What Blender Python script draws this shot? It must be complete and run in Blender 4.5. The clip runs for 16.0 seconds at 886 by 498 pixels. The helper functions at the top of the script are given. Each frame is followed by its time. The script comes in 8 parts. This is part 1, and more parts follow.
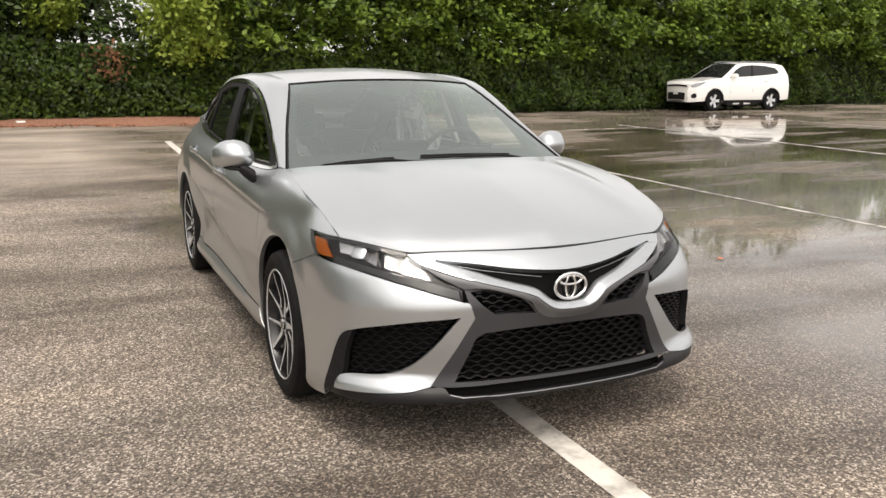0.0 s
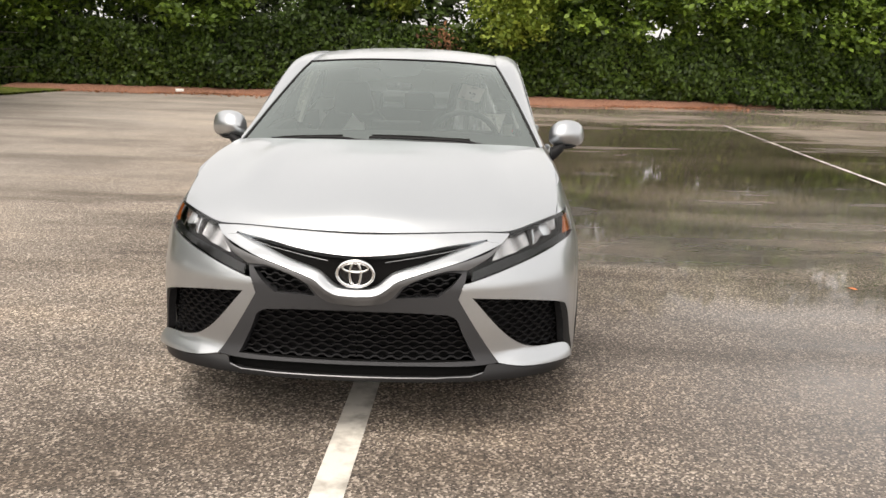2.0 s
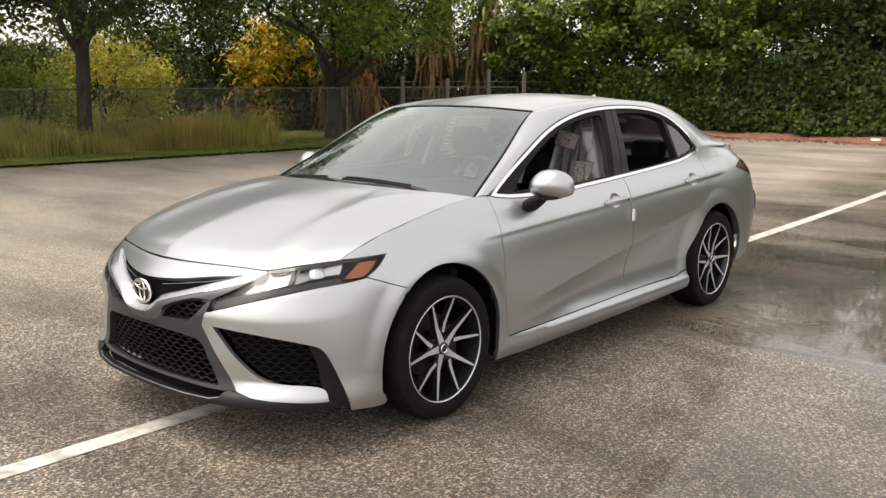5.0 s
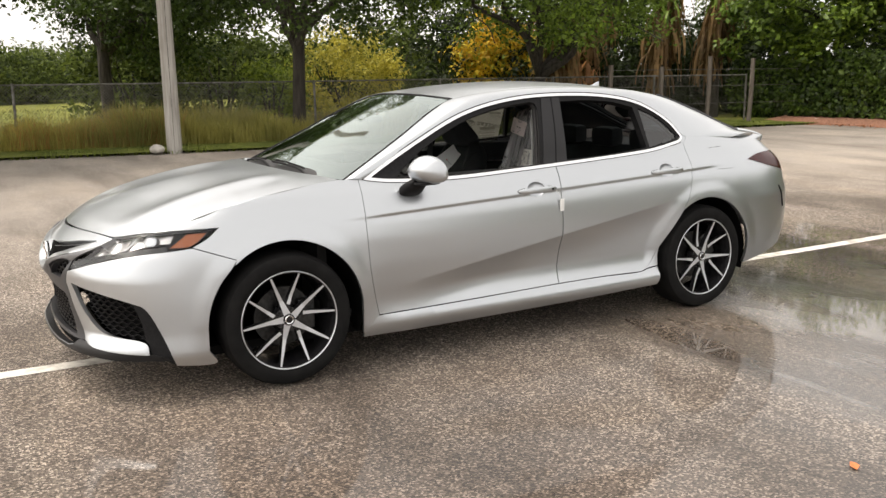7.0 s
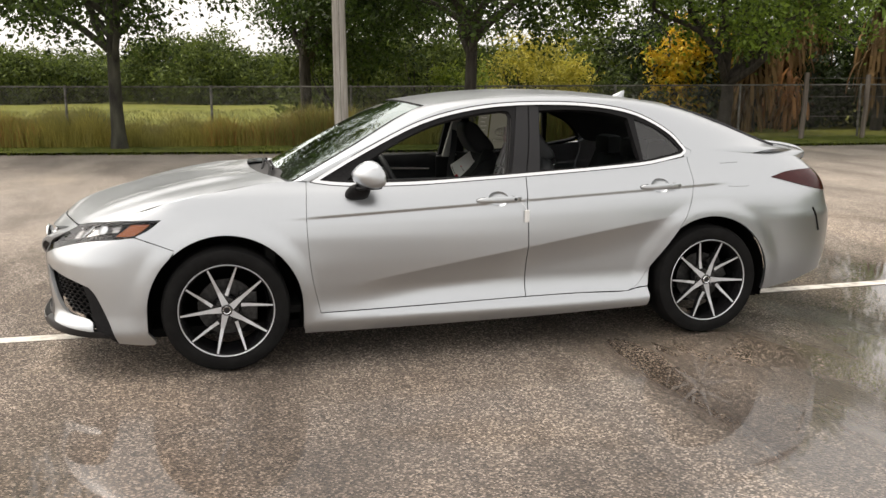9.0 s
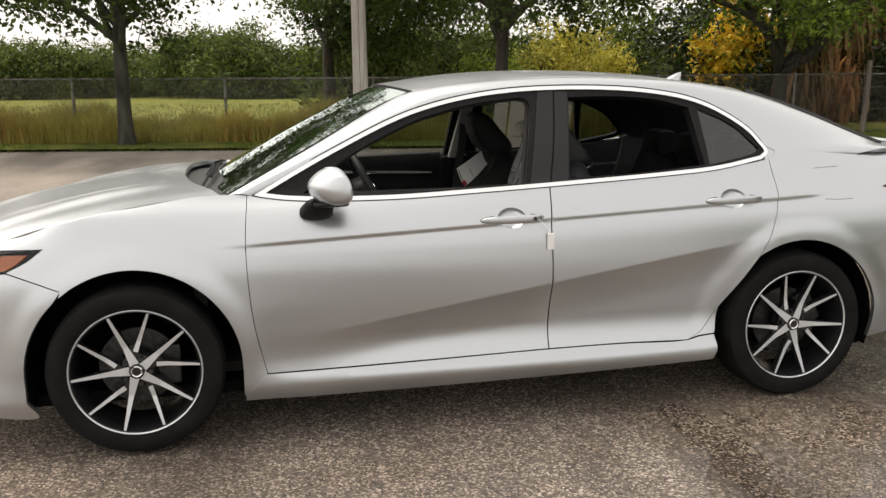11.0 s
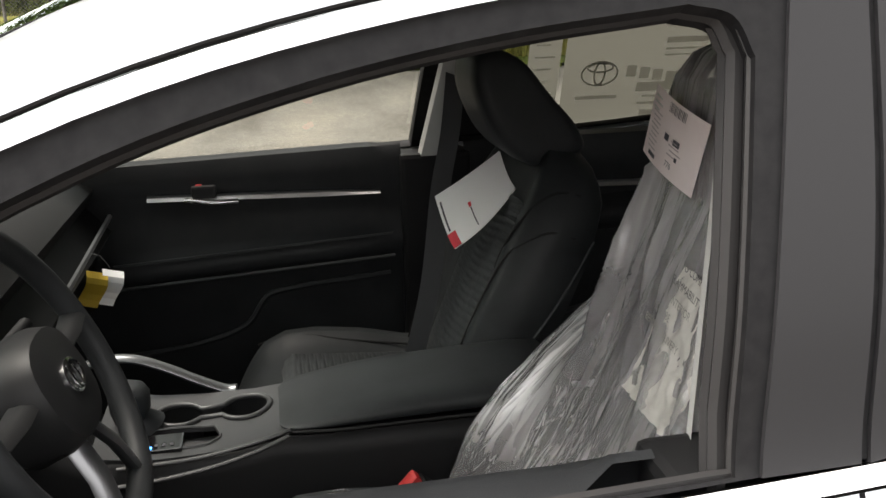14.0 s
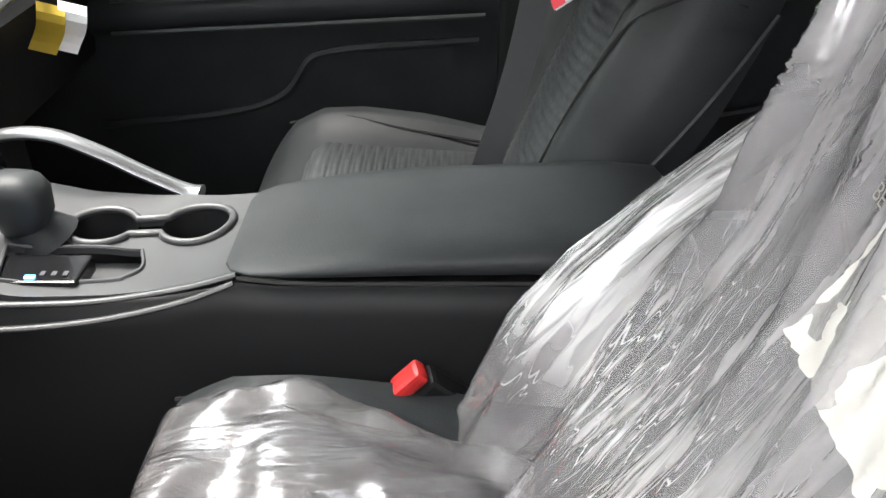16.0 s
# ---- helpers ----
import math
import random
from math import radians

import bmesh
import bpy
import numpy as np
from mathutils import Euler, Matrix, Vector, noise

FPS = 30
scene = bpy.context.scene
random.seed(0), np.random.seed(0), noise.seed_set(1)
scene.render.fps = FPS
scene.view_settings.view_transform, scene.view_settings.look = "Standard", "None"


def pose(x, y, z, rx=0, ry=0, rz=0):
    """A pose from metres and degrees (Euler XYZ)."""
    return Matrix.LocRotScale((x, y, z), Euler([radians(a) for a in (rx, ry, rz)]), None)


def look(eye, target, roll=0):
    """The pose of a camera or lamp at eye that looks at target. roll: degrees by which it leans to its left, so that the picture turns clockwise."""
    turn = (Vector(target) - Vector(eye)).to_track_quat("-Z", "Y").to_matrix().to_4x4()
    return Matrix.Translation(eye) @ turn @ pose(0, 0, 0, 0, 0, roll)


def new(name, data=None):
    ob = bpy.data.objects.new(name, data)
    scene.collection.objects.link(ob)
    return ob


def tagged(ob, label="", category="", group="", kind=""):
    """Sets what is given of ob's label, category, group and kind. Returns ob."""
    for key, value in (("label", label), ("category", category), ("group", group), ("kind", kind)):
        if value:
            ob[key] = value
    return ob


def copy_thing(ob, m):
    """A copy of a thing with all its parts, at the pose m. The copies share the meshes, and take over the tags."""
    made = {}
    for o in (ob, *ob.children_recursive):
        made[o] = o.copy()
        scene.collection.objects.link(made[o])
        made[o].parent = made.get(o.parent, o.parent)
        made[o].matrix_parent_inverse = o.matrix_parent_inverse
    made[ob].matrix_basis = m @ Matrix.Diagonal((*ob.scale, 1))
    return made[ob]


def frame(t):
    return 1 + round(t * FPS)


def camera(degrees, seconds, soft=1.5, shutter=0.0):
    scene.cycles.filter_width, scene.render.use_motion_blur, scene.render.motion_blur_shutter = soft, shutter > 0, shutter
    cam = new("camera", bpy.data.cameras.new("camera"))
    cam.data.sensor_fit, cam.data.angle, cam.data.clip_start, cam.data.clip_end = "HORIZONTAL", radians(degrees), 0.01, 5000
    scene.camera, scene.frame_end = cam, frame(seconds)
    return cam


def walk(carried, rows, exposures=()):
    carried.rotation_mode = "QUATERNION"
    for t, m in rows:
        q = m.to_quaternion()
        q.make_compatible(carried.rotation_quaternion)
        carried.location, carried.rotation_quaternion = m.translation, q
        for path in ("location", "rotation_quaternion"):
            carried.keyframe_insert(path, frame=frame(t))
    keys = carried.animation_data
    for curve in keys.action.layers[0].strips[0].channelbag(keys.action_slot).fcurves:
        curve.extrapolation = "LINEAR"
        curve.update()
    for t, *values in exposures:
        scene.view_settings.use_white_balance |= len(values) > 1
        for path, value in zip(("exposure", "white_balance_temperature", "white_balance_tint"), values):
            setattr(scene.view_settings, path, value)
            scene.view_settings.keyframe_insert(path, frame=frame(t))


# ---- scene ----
# ---- camera ----
cam = camera(53.7, 16.0)
LIGHT = [(0, 0.65, 7250), (2.0, 0.78, 7280), (3.5, 0.68, 7300), (6.0, 0.86, 7300), (7.5, 1.0, 7300), (9.0, 0.85, 7300), (11.5, 0.8, 7500), (12.4, 0.7, 7600), (13.4, 0.68, 7400), (13.8, 1.4, 7150), (14.0, 1.95, 7150), (14.2, 2.35, 7050), (14.5, 2.9, 6900), (15.0, 3.15, 6950), (15.5, 3.35, 6750), (16, 3.55, 6750)]
PATH = [
    (0, (-1.757, -3.766, 1.452), (-0.969, -1.972, 1.053), 0.1),
    (0.5, (-1.24, -3.981, 1.485), (-0.667, -2.117, 1.041), 1.1),
    (1, (-0.677, -4.069, 1.489), (-0.302, -2.156, 1.041), 0.6),
    (1.5, (-0.133, -4.145, 1.477), (0.028, -2.201, 1.034), 2.2),
    (2, (0.41, -4.106, 1.462), (0.355, -2.156, 1.019), 1.6),
    (2.5, (0.965, -4.056, 1.459), (0.661, -2.126, 1.031), 1.4),
    (3, (1.479, -3.878, 1.475), (0.977, -1.991, 1.041), 0.7),
    (3.5, (1.984, -3.678, 1.498), (1.255, -1.86, 1.095), 1.0),
    (6, (4.229, -2.201, 1.528), (2.71, -0.957, 1.147), -1.2),
    (6.5, (4.548, -1.806, 1.515), (2.951, -0.665, 1.128), -1.1),
    (7, (4.885, -1.418, 1.502), (3.184, -0.44, 1.116), -0.7),
    (7.5, (5.127, -1.007, 1.491), (3.358, -0.167, 1.087), -0.7),
    (8, (5.326, -0.607, 1.499), (3.501, 0.106, 1.096), -0.2),
    (8.5, (5.463, -0.271, 1.501), (3.597, 0.331, 1.106), 0.1),
    (9, (5.492, -0.034, 1.506), (3.592, 0.465, 1.134), -0.1),
    (11.5, (3.759, 0.609, 1.423), (1.838, 1.008, 1.038), -0.6),
    (12, (3.228, 0.772, 1.416), (1.3, 1.139, 1.027), -0.9),
    (12.5, (2.702, 0.898, 1.4), (0.774, 1.226, 0.983), -0.9),
    (13, (2.22, 1.048, 1.388), (0.296, 1.336, 0.924), -1.2),
    (13.5, (1.757, 1.169, 1.391), (-0.155, 1.449, 0.878), -1.7),
    (14, (1.352, 1.25, 1.372), (-0.529, 1.607, 0.794), -1.4),
    (14.5, (1.004, 1.378, 1.325), (-0.854, 1.773, 0.698), -1.4),
    (15, (0.847, 1.423, 1.297), (-0.972, 1.865, 0.593), -1.2),
    (15.5, (0.795, 1.46, 1.253), (-0.982, 1.777, 0.39), -0.8),
    (16, (0.833, 1.454, 1.195), (-0.87, 1.438, 0.147), -0.2),
]
walk(cam, [(t, look(eye, target, roll)) for t, eye, target, roll in PATH], exposures=[(t, e, k, 12) for t, e, k in LIGHT])

# ---- sky and sun: bright overcast after rain ----
world = bpy.data.worlds.new("world")
scene.world = world
world.use_nodes = True
wn = world.node_tree
sky = wn.nodes.new("ShaderNodeTexSky")
sky.sky_type, sky.sun_disc = "NISHITA", False
sky.sun_elevation, sky.sun_rotation = radians(50), radians(200)
sky.air_density, sky.dust_density = 1.0, 4.0
hs = wn.nodes.new("ShaderNodeHueSaturation")
hs.inputs["Saturation"].default_value = 0.18
wn.links.new(sky.outputs[0], hs.inputs["Color"])
veil = wn.nodes.new("ShaderNodeMix")
veil.data_type = "RGBA"
veil.inputs[0].default_value = 0.5
veil.inputs[7].default_value = (6.3, 6.5, 6.8, 1)
wn.links.new(hs.outputs[0], veil.inputs[6])
wn.links.new(veil.outputs[2], wn.nodes["Background"].inputs[0])
wn.nodes["Background"].inputs[1].default_value = 0.15
sun = new("sun", bpy.data.lights.new("sun", "SUN"))
sun.data.energy, sun.data.angle, sun.data.color = 1.4, radians(30), (1.0, 0.975, 0.94)
sun.matrix_basis = look((0, 0, 30), (6, 8, 0))

# ---- materials ----
def mat(name, color, rough=0.5, metal=0.0, spec=0.5, **extra):
    m = bpy.data.materials.new(name)
    m.use_nodes = True
    b = m.node_tree.nodes["Principled BSDF"]
    b.inputs["Base Color"].default_value = (*color, 1)
    b.inputs["Roughness"].default_value = rough
    b.inputs["Metallic"].default_value = metal
    b.inputs["Specular IOR Level"].default_value = spec
    for key, value in extra.items():
        b.inputs[key.replace("_", " ")].default_value = value
    return m


def ramp(m, source, stops):
    r = m.node_tree.nodes.new("ShaderNodeValToRGB")
    e = r.color_ramp.elements
    while len(e) < len(stops):
        e.new(0.5)
    for k, (pos, c) in enumerate(stops):
        e[k].position = pos
        e[k].color = (*c, 1) if not isinstance(c, float) else (c, c, c, 1)
    m.node_tree.links.new(source, r.inputs[0])
    return r.outputs[0]


def noise_of(m, scale, detail=4.0, rough=0.55, coords="Object", stretch=None):
    nt = m.node_tree
    tc = nt.nodes.new("ShaderNodeTexCoord")
    n = nt.nodes.new("ShaderNodeTexNoise")
    n.inputs["Scale"].default_value, n.inputs["Detail"].default_value, n.inputs["Roughness"].default_value = scale, detail, rough
    src = tc.outputs[coords]
    if stretch:
        mp = nt.nodes.new("ShaderNodeMapping")
        mp.inputs["Scale"].default_value = stretch
        nt.links.new(src, mp.inputs[0])
        src = mp.outputs[0]
    nt.links.new(src, n.inputs["Vector"])
    return n.outputs["Fac"]


def bsdf(m):
    return m.node_tree.nodes["Principled BSDF"]


def bumped(m, height, strength=0.3, distance=0.01):
    b = m.node_tree.nodes.new("ShaderNodeBump")
    b.inputs["Strength"].default_value, b.inputs["Distance"].default_value = strength, distance
    m.node_tree.links.new(height, b.inputs["Height"])
    m.node_tree.links.new(b.outputs[0], bsdf(m).inputs["Normal"])
    return m


def varied(m, scale, dark, light, detail=4.0, target="Base Color", lo=0.3, hi=0.7, stretch=None):
    m.node_tree.links.new(ramp(m, noise_of(m, scale, detail, stretch=stretch), [(lo, dark), (hi, light)]), bsdf(m).inputs[target])
    return m


def mixed(m, a, b, fac, kind="RGBA", blend="MIX"):
    """Mix of two colours or sockets by a factor; returns the output socket."""
    n = m.node_tree.nodes.new("ShaderNodeMix")
    n.data_type, n.blend_type = "RGBA", blend
    for value, slot in ((fac, n.inputs[0]), (a, n.inputs[6]), (b, n.inputs[7])):
        if isinstance(value, bpy.types.NodeSocket):
            m.node_tree.links.new(value, slot)
        elif isinstance(value, (int, float)):
            slot.default_value = value if slot.type == "VALUE" else (value, value, value, 1)
        else:
            slot.default_value = (*value, 1)
    return n.outputs[2]


def math_of(m, op, a, b=0.0, clamp=False):
    n = m.node_tree.nodes.new("ShaderNodeMath")
    n.operation, n.use_clamp = op, clamp
    for value, slot in ((a, n.inputs[0]), (b, n.inputs[1])):
        if isinstance(value, bpy.types.NodeSocket):
            m.node_tree.links.new(value, slot)
        else:
            slot.default_value = value
    return n.outputs[0]


def clear(name, tint=(1, 1, 1), gloss=0.06, rough=0.02, both=1.8):
    """Thin glass: clear, with a Fresnel gloss, and a share of plain surface."""
    m = bpy.data.materials.new(name)
    m.use_nodes = True
    nt = m.node_tree
    nt.nodes.clear()
    out = nt.nodes.new("ShaderNodeOutputMaterial")
    tr = nt.nodes.new("ShaderNodeBsdfTransparent")
    tr.inputs[0].default_value = (*tint, 1)
    gl = nt.nodes.new("ShaderNodeBsdfGlossy")
    gl.inputs["Roughness"].default_value = rough
    fr = nt.nodes.new("ShaderNodeFresnel")
    fr.inputs[0].default_value = 1.5
    mul = nt.nodes.new("ShaderNodeMath")
    mul.operation, mul.use_clamp = "MULTIPLY_ADD", True
    mul.inputs[1].default_value, mul.inputs[2].default_value = both, gloss - 0.04
    nt.links.new(fr.outputs[0], mul.inputs[0])
    mix = nt.nodes.new("ShaderNodeMixShader")
    nt.links.new(mul.outputs[0], mix.inputs[0])
    nt.links.new(tr.outputs[0], mix.inputs[1])
    nt.links.new(gl.outputs[0], mix.inputs[2])
    nt.links.new(mix.outputs[0], out.inputs[0])
    return m


PAINT = mat("silver_paint", (0.5, 0.52, 0.54), 0.32, 0.90, Coat_Weight=0.6, Coat_Roughness=0.06)
varied(PAINT, 900.0, (0.45, 0.475, 0.50), (0.55, 0.575, 0.60), 1.0)
# fine beads of rain on the upward faces
_nt = PAINT.node_tree
_geo = _nt.nodes.new("ShaderNodeNewGeometry")
_sep = _nt.nodes.new("ShaderNodeSeparateXYZ")
_nt.links.new(_geo.outputs["Normal"], _sep.inputs[0])
_up = ramp(PAINT, _sep.outputs[2], [(0.55, 0.0), (0.85, 1.0)])
_vor = _nt.nodes.new("ShaderNodeTexVoronoi")
_vor.inputs["Scale"].default_value = 110.0
_tc = _nt.nodes.new("ShaderNodeTexCoord")
_nt.links.new(_tc.outputs["Object"], _vor.inputs["Vector"])
_bead = ramp(PAINT, _vor.outputs["Distance"], [(0.18, 1.0), (0.42, 0.0)])
_wet = ramp(PAINT, noise_of(PAINT, 3.0, 4.0), [(0.42, 0.0), (0.62, 1.0)])
_h = math_of(PAINT, "MULTIPLY", math_of(PAINT, "MULTIPLY", _bead, _wet), _up)
_bump = _nt.nodes.new("ShaderNodeBump")
_bump.inputs["Strength"].default_value, _bump.inputs["Distance"].default_value = 0.35, 0.0012
_nt.links.new(_h, _bump.inputs["Height"])
_nt.links.new(_bump.outputs[0], bsdf(PAINT).inputs["Normal"])
_nt.links.new(_bump.outputs[0], bsdf(PAINT).inputs["Coat Normal"])
BARGREY = mat("grey_bar_paint", (0.15, 0.152, 0.158), 0.40, 0.55, spec=0.4)
SATIN = mat("satin_silver_trim", (0.24, 0.245, 0.255), 0.30, 0.88)
CHROME = mat("chrome", (0.85, 0.86, 0.87), 0.10, 1.0)
GUN = mat("gunmetal_plastic", (0.050, 0.051, 0.055), 0.38, 0.30, spec=0.35)
BLACK = mat("black_plastic", (0.010, 0.010, 0.011), 0.55, spec=0.14)
varied(BLACK, 60.0, (0.009, 0.009, 0.010), (0.016, 0.016, 0.017))
GLOSSBLACK = mat("gloss_black", (0.010, 0.010, 0.011), 0.12)
RUBBER = mat("tyre_rubber", (0.012, 0.012, 0.012), 0.75, spec=0.14)
varied(RUBBER, 14.0, (0.006, 0.006, 0.0062), (0.012, 0.012, 0.012))
bumped(RUBBER, noise_of(RUBBER, 90.0), 0.15, 0.002)
VOID = mat("dark_void", (0.006, 0.006, 0.006), 0.8, spec=0.04)
GLASS = clear("window_glass", (0.49, 0.535, 0.52), 0.06)
SCREEN = clear("windscreen_glass", (0.84, 0.90, 0.88), 0.16, 0.03, 1.8)
SCREEN.node_tree.nodes["Glossy BSDF"].inputs["Color"].default_value = (0.84, 0.93, 0.90, 1)
QUARTERGLASS = clear("quarter_glass", (0.22, 0.28, 0.31), 0.07, 0.03, 1.4)
TINT = clear("tinted_glass", (0.40, 0.46, 0.46), 0.10)
LENS = clear("lamp_lens", (0.88, 0.90, 0.91), 0.04, 0.02, 0.7)
AMBER = mat("amber_reflector", (0.34, 0.085, 0.014), 0.25, 0.0, Coat_Weight=0.6)
REDLENS = mat("red_lens", (0.040, 0.003, 0.004), 0.22, 0.0, spec=0.25)
SILVERBOWL = mat("lamp_reflector", (0.62, 0.60, 0.60), 0.24, 0.9)
MACHINED = mat("machined_alloy", (0.66, 0.68, 0.71), 0.35, 0.55)
RIMBLACK = mat("rim_black", (0.014, 0.014, 0.015), 0.25)
STEEL = mat("brake_steel", (0.28, 0.27, 0.26), 0.45, 0.9)
varied(STEEL, 40.0, (0.035, 0.035, 0.035), (0.08, 0.08, 0.08))

# ---- the body's surface: a plan outline, drawn in by an amount that follows the height ----
def slopes(x, y):
    """Monotone slopes of y (rows) over x, for smooth interpolation."""
    h = np.diff(x)
    d = np.diff(y, axis=-1) / h
    w1, w2 = 2 * h[1:] + h[:-1], h[1:] + 2 * h[:-1]
    same = d[..., 1:] * d[..., :-1] > 0
    safe = np.where(same, w1 / np.where(same, d[..., :-1], 1) + w2 / np.where(same, d[..., 1:], 1), 1)
    mid = np.where(same, (w1 + w2) / safe, 0)
    return np.concatenate([d[..., :1], mid, d[..., -1:]], axis=-1)


def hermite(x, y, m, q):
    """Rows y over x with slopes m, read at q (one value a row)."""
    i = np.clip(np.searchsorted(x, q) - 1, 0, len(x) - 2)
    h = x[i + 1] - x[i]
    t = (q - x[i]) / h
    r = np.arange(len(q))
    return ((1 + 2 * t) * (1 - t) ** 2 * y[r, i] + t * (1 - t) ** 2 * h * m[r, i]
            + t * t * (3 - 2 * t) * y[r, i + 1] + t * t * (t - 1) * h * m[r, i + 1])


def smooth(a, b, v):
    t = np.clip((v - a) / (b - a), 0, 1)
    return t * t * (3 - 2 * t)


def spline(points, n, closed=False):
    """A smooth curve through points (any dimension), n samples a span."""
    p = np.array(points, float)
    if len(p) == 2:
        return np.array([p[0] + (p[1] - p[0]) * k / n for k in range(n + 1)])
    q = np.vstack([p[-1:], p, p[:2]]) if closed else np.vstack([2 * p[0] - p[1], p, 2 * p[-1] - p[-2]])
    out = []
    for i in range(1, len(q) - 2):
        a, b, c, d = q[i - 1:i + 3]
        k1, k2, k3 = (max(np.linalg.norm(v), 1e-6) ** 0.5 for v in (b - a, c - b, d - c))
        m1 = k2 * ((b - a) / k1 - (c - a) / (k1 + k2) + (c - b) / k2)
        m2 = k2 * ((c - b) / k2 - (d - b) / (k2 + k3) + (d - c) / k3)
        for j in range(n):
            t = j / n
            out.append((2 * t ** 3 - 3 * t * t + 1) * b + (t ** 3 - 2 * t * t + t) * m1 + (3 * t * t - 2 * t ** 3) * c + (t ** 3 - t * t) * m2)
    if not closed:
        out.append(p[-1])
    return np.array(out)


PLAN = [(-0.2, -0.985), (0, -0.995), (0.2, -0.985), (0.4, -0.952), (0.58, -0.89), (0.72, -0.80), (0.82, -0.685), (0.872, -0.54), (0.893, -0.38), (0.905, -0.1),
        (0.908, 0.4), (0.915, 1.2), (0.918, 2.0), (0.918, 2.7), (0.905, 3.2), (0.86, 3.5), (0.76, 3.7), (0.5, 3.84), (0, 3.89), (-0.5, 3.84)]
PL = spline(PLAN, 40)[40:-40]
PU = np.concatenate([[0], np.cumsum(np.linalg.norm(np.diff(PL, axis=0), axis=1))])
PN = np.gradient(PL, PU, axis=0)
PN = np.stack([PN[:, 1], -PN[:, 0]], 1) / np.linalg.norm(PN, axis=1)[:, None]


def uy(y):
    """The arc length along the flank at which the outline passes y."""
    i = np.argmax(PL[:, 0] > 0.80)
    j = len(PL) - np.argmax(PL[::-1, 0] > 0.70)
    return float(np.interp(y, PL[i:j, 1], PU[i:j]))


ZL = np.array([0.16, 0.24, 0.34, 0.46, 0.58, 0.68, 0.76, 0.84, 0.92, 1.0, 1.12, 1.42])
FRONT = [
    (0.0, .05, .01, .03, .02, .005, .03, .10, .25, .40, .50, .60, .80),
    (0.47, .04, .0, .02, .015, .015, .055, .13, .26, .40, .50, .60, .80),
    (0.90, .03, .0, .01, .01, .015, .045, .105, .17, .30, .40, .50, .70),
    (1.17, .02, .0, .005, .005, .01, .02, .045, .095, .20, .30, .40, .60),
    (1.42, .02, .0, .005, .0, .0, .012, .035, .065, .094, .17, .25, .40),
    (1.82, .03, .01, .005, .0, .0, .006, .02, .045, .082, .14, .20, .32),
]
REAR = [
    (2.22, .045, .015, .025, .015, .006, .004, .012, .034, .075, .135, .175, .29),
    (3.37, .055, .015, .03, .02, .01, .006, .01, .024, .055, .10, .135, .245),
    (4.22, .055, .02, .02, .012, .004, .003, .008, .02, .048, .09, .135, .26),
    (4.57, .05, .03, .01, .0, .0, .0, .005, .02, .05, .10, .165, .30),
    (5.02, .05, .02, .0, -.015, -.02, -.02, -.005, .018, .055, .11, .22, .40),
    (5.42, .06, .02, -.005, -.03, -.04, -.04, -.02, .0, .035, .12, .25, .40),
    (6.45, .08, .04, .0, -.03, -.04, -.03, .02, .04, .07, .12, .25, .40),
]
STU = np.array([r[0] for r in FRONT + REAR])
STD = np.array([r[1:] for r in FRONT + REAR]).T
STM = slopes(STU, STD)
STM[:, 0] = 0.0


def crease_z(y):
    return 0.810 + 0.0445 * (y - 0.3)


def hollow_z(y):
    return 0.480 + 0.158 * (y - 0.95)


def inset(u, z):
    cols = np.stack([hermite(STU, np.repeat(STD[k:k + 1], len(u), 0), np.repeat(STM[k:k + 1], len(u), 0), u) for k in range(len(ZL))], 1)
    d = hermite(ZL, cols, slopes(ZL, cols), np.clip(z, 0.16, 1.42))
    y = np.interp(u, PU, PL[:, 1])
    # the crease under the handles: a narrow ledge that faces down
    zc = crease_z(y)
    d -= 0.009 * smooth(0.25, 0.6, y) * smooth(3.05, 2.75, y) * smooth(zc - 0.022, zc - 0.002, z) * smooth(zc + 0.16, zc, z)
    # the hollow of the lower doors, under a line that rises to the back
    zl = hollow_z(y)
    d += 0.036 * smooth(0.55, 1.15, y) * smooth(2.66, 2.35, y) * (1 - (1 - np.clip((zl - z) / 0.17, 0, 1)) ** 2) * smooth(0.255, 0.42, z)
    # lips round the wheels
    for yc in (0.0, 2.825):
        r = np.hypot(y - yc, z - 0.335)
        d -= 0.010 * smooth(0.50, 0.41, r) * smooth(0.2, 0.4, z)
    return d


def skirt(u, z, lift=0.0):
    """Points of the left flank at arc length u and height z, lifted off the skin."""
    u, z = np.atleast_1d(np.asarray(u, float)), np.atleast_1d(np.asarray(z, float))
    d = inset(u, z) - lift
    return np.stack([np.interp(u, PU, PL[:, 0]) - np.interp(u, PU, PN[:, 0]) * d,
                     np.interp(u, PU, PL[:, 1]) - np.interp(u, PU, PN[:, 1]) * d, z], 1)


# ---- building helpers ----
def part(name, bm, material, parent=None, label="", smooth_faces=False):
    """Links a bmesh or a mesh as one object under a thing."""
    if isinstance(bm, bmesh.types.BMesh):
        me = bpy.data.meshes.new(name)
        bmesh.ops.recalc_face_normals(bm, faces=bm.faces)
        bm.to_mesh(me)
        bm.free()
        if smooth_faces:
            me.shade_smooth()
            me.set_sharp_from_angle(angle=radians(35))
    else:
        me = bm
    if material and not me.materials:
        me.materials.append(material)
    ob = new(name, me)
    if parent:
        ob.parent = parent
    return tagged(ob, label) if label else ob


def thing(name, label, category, group="", at=(0, 0, 0)):
    e = new(name)
    e.location = at
    e.empty_display_size = 0.1
    return tagged(e, label, category, group)


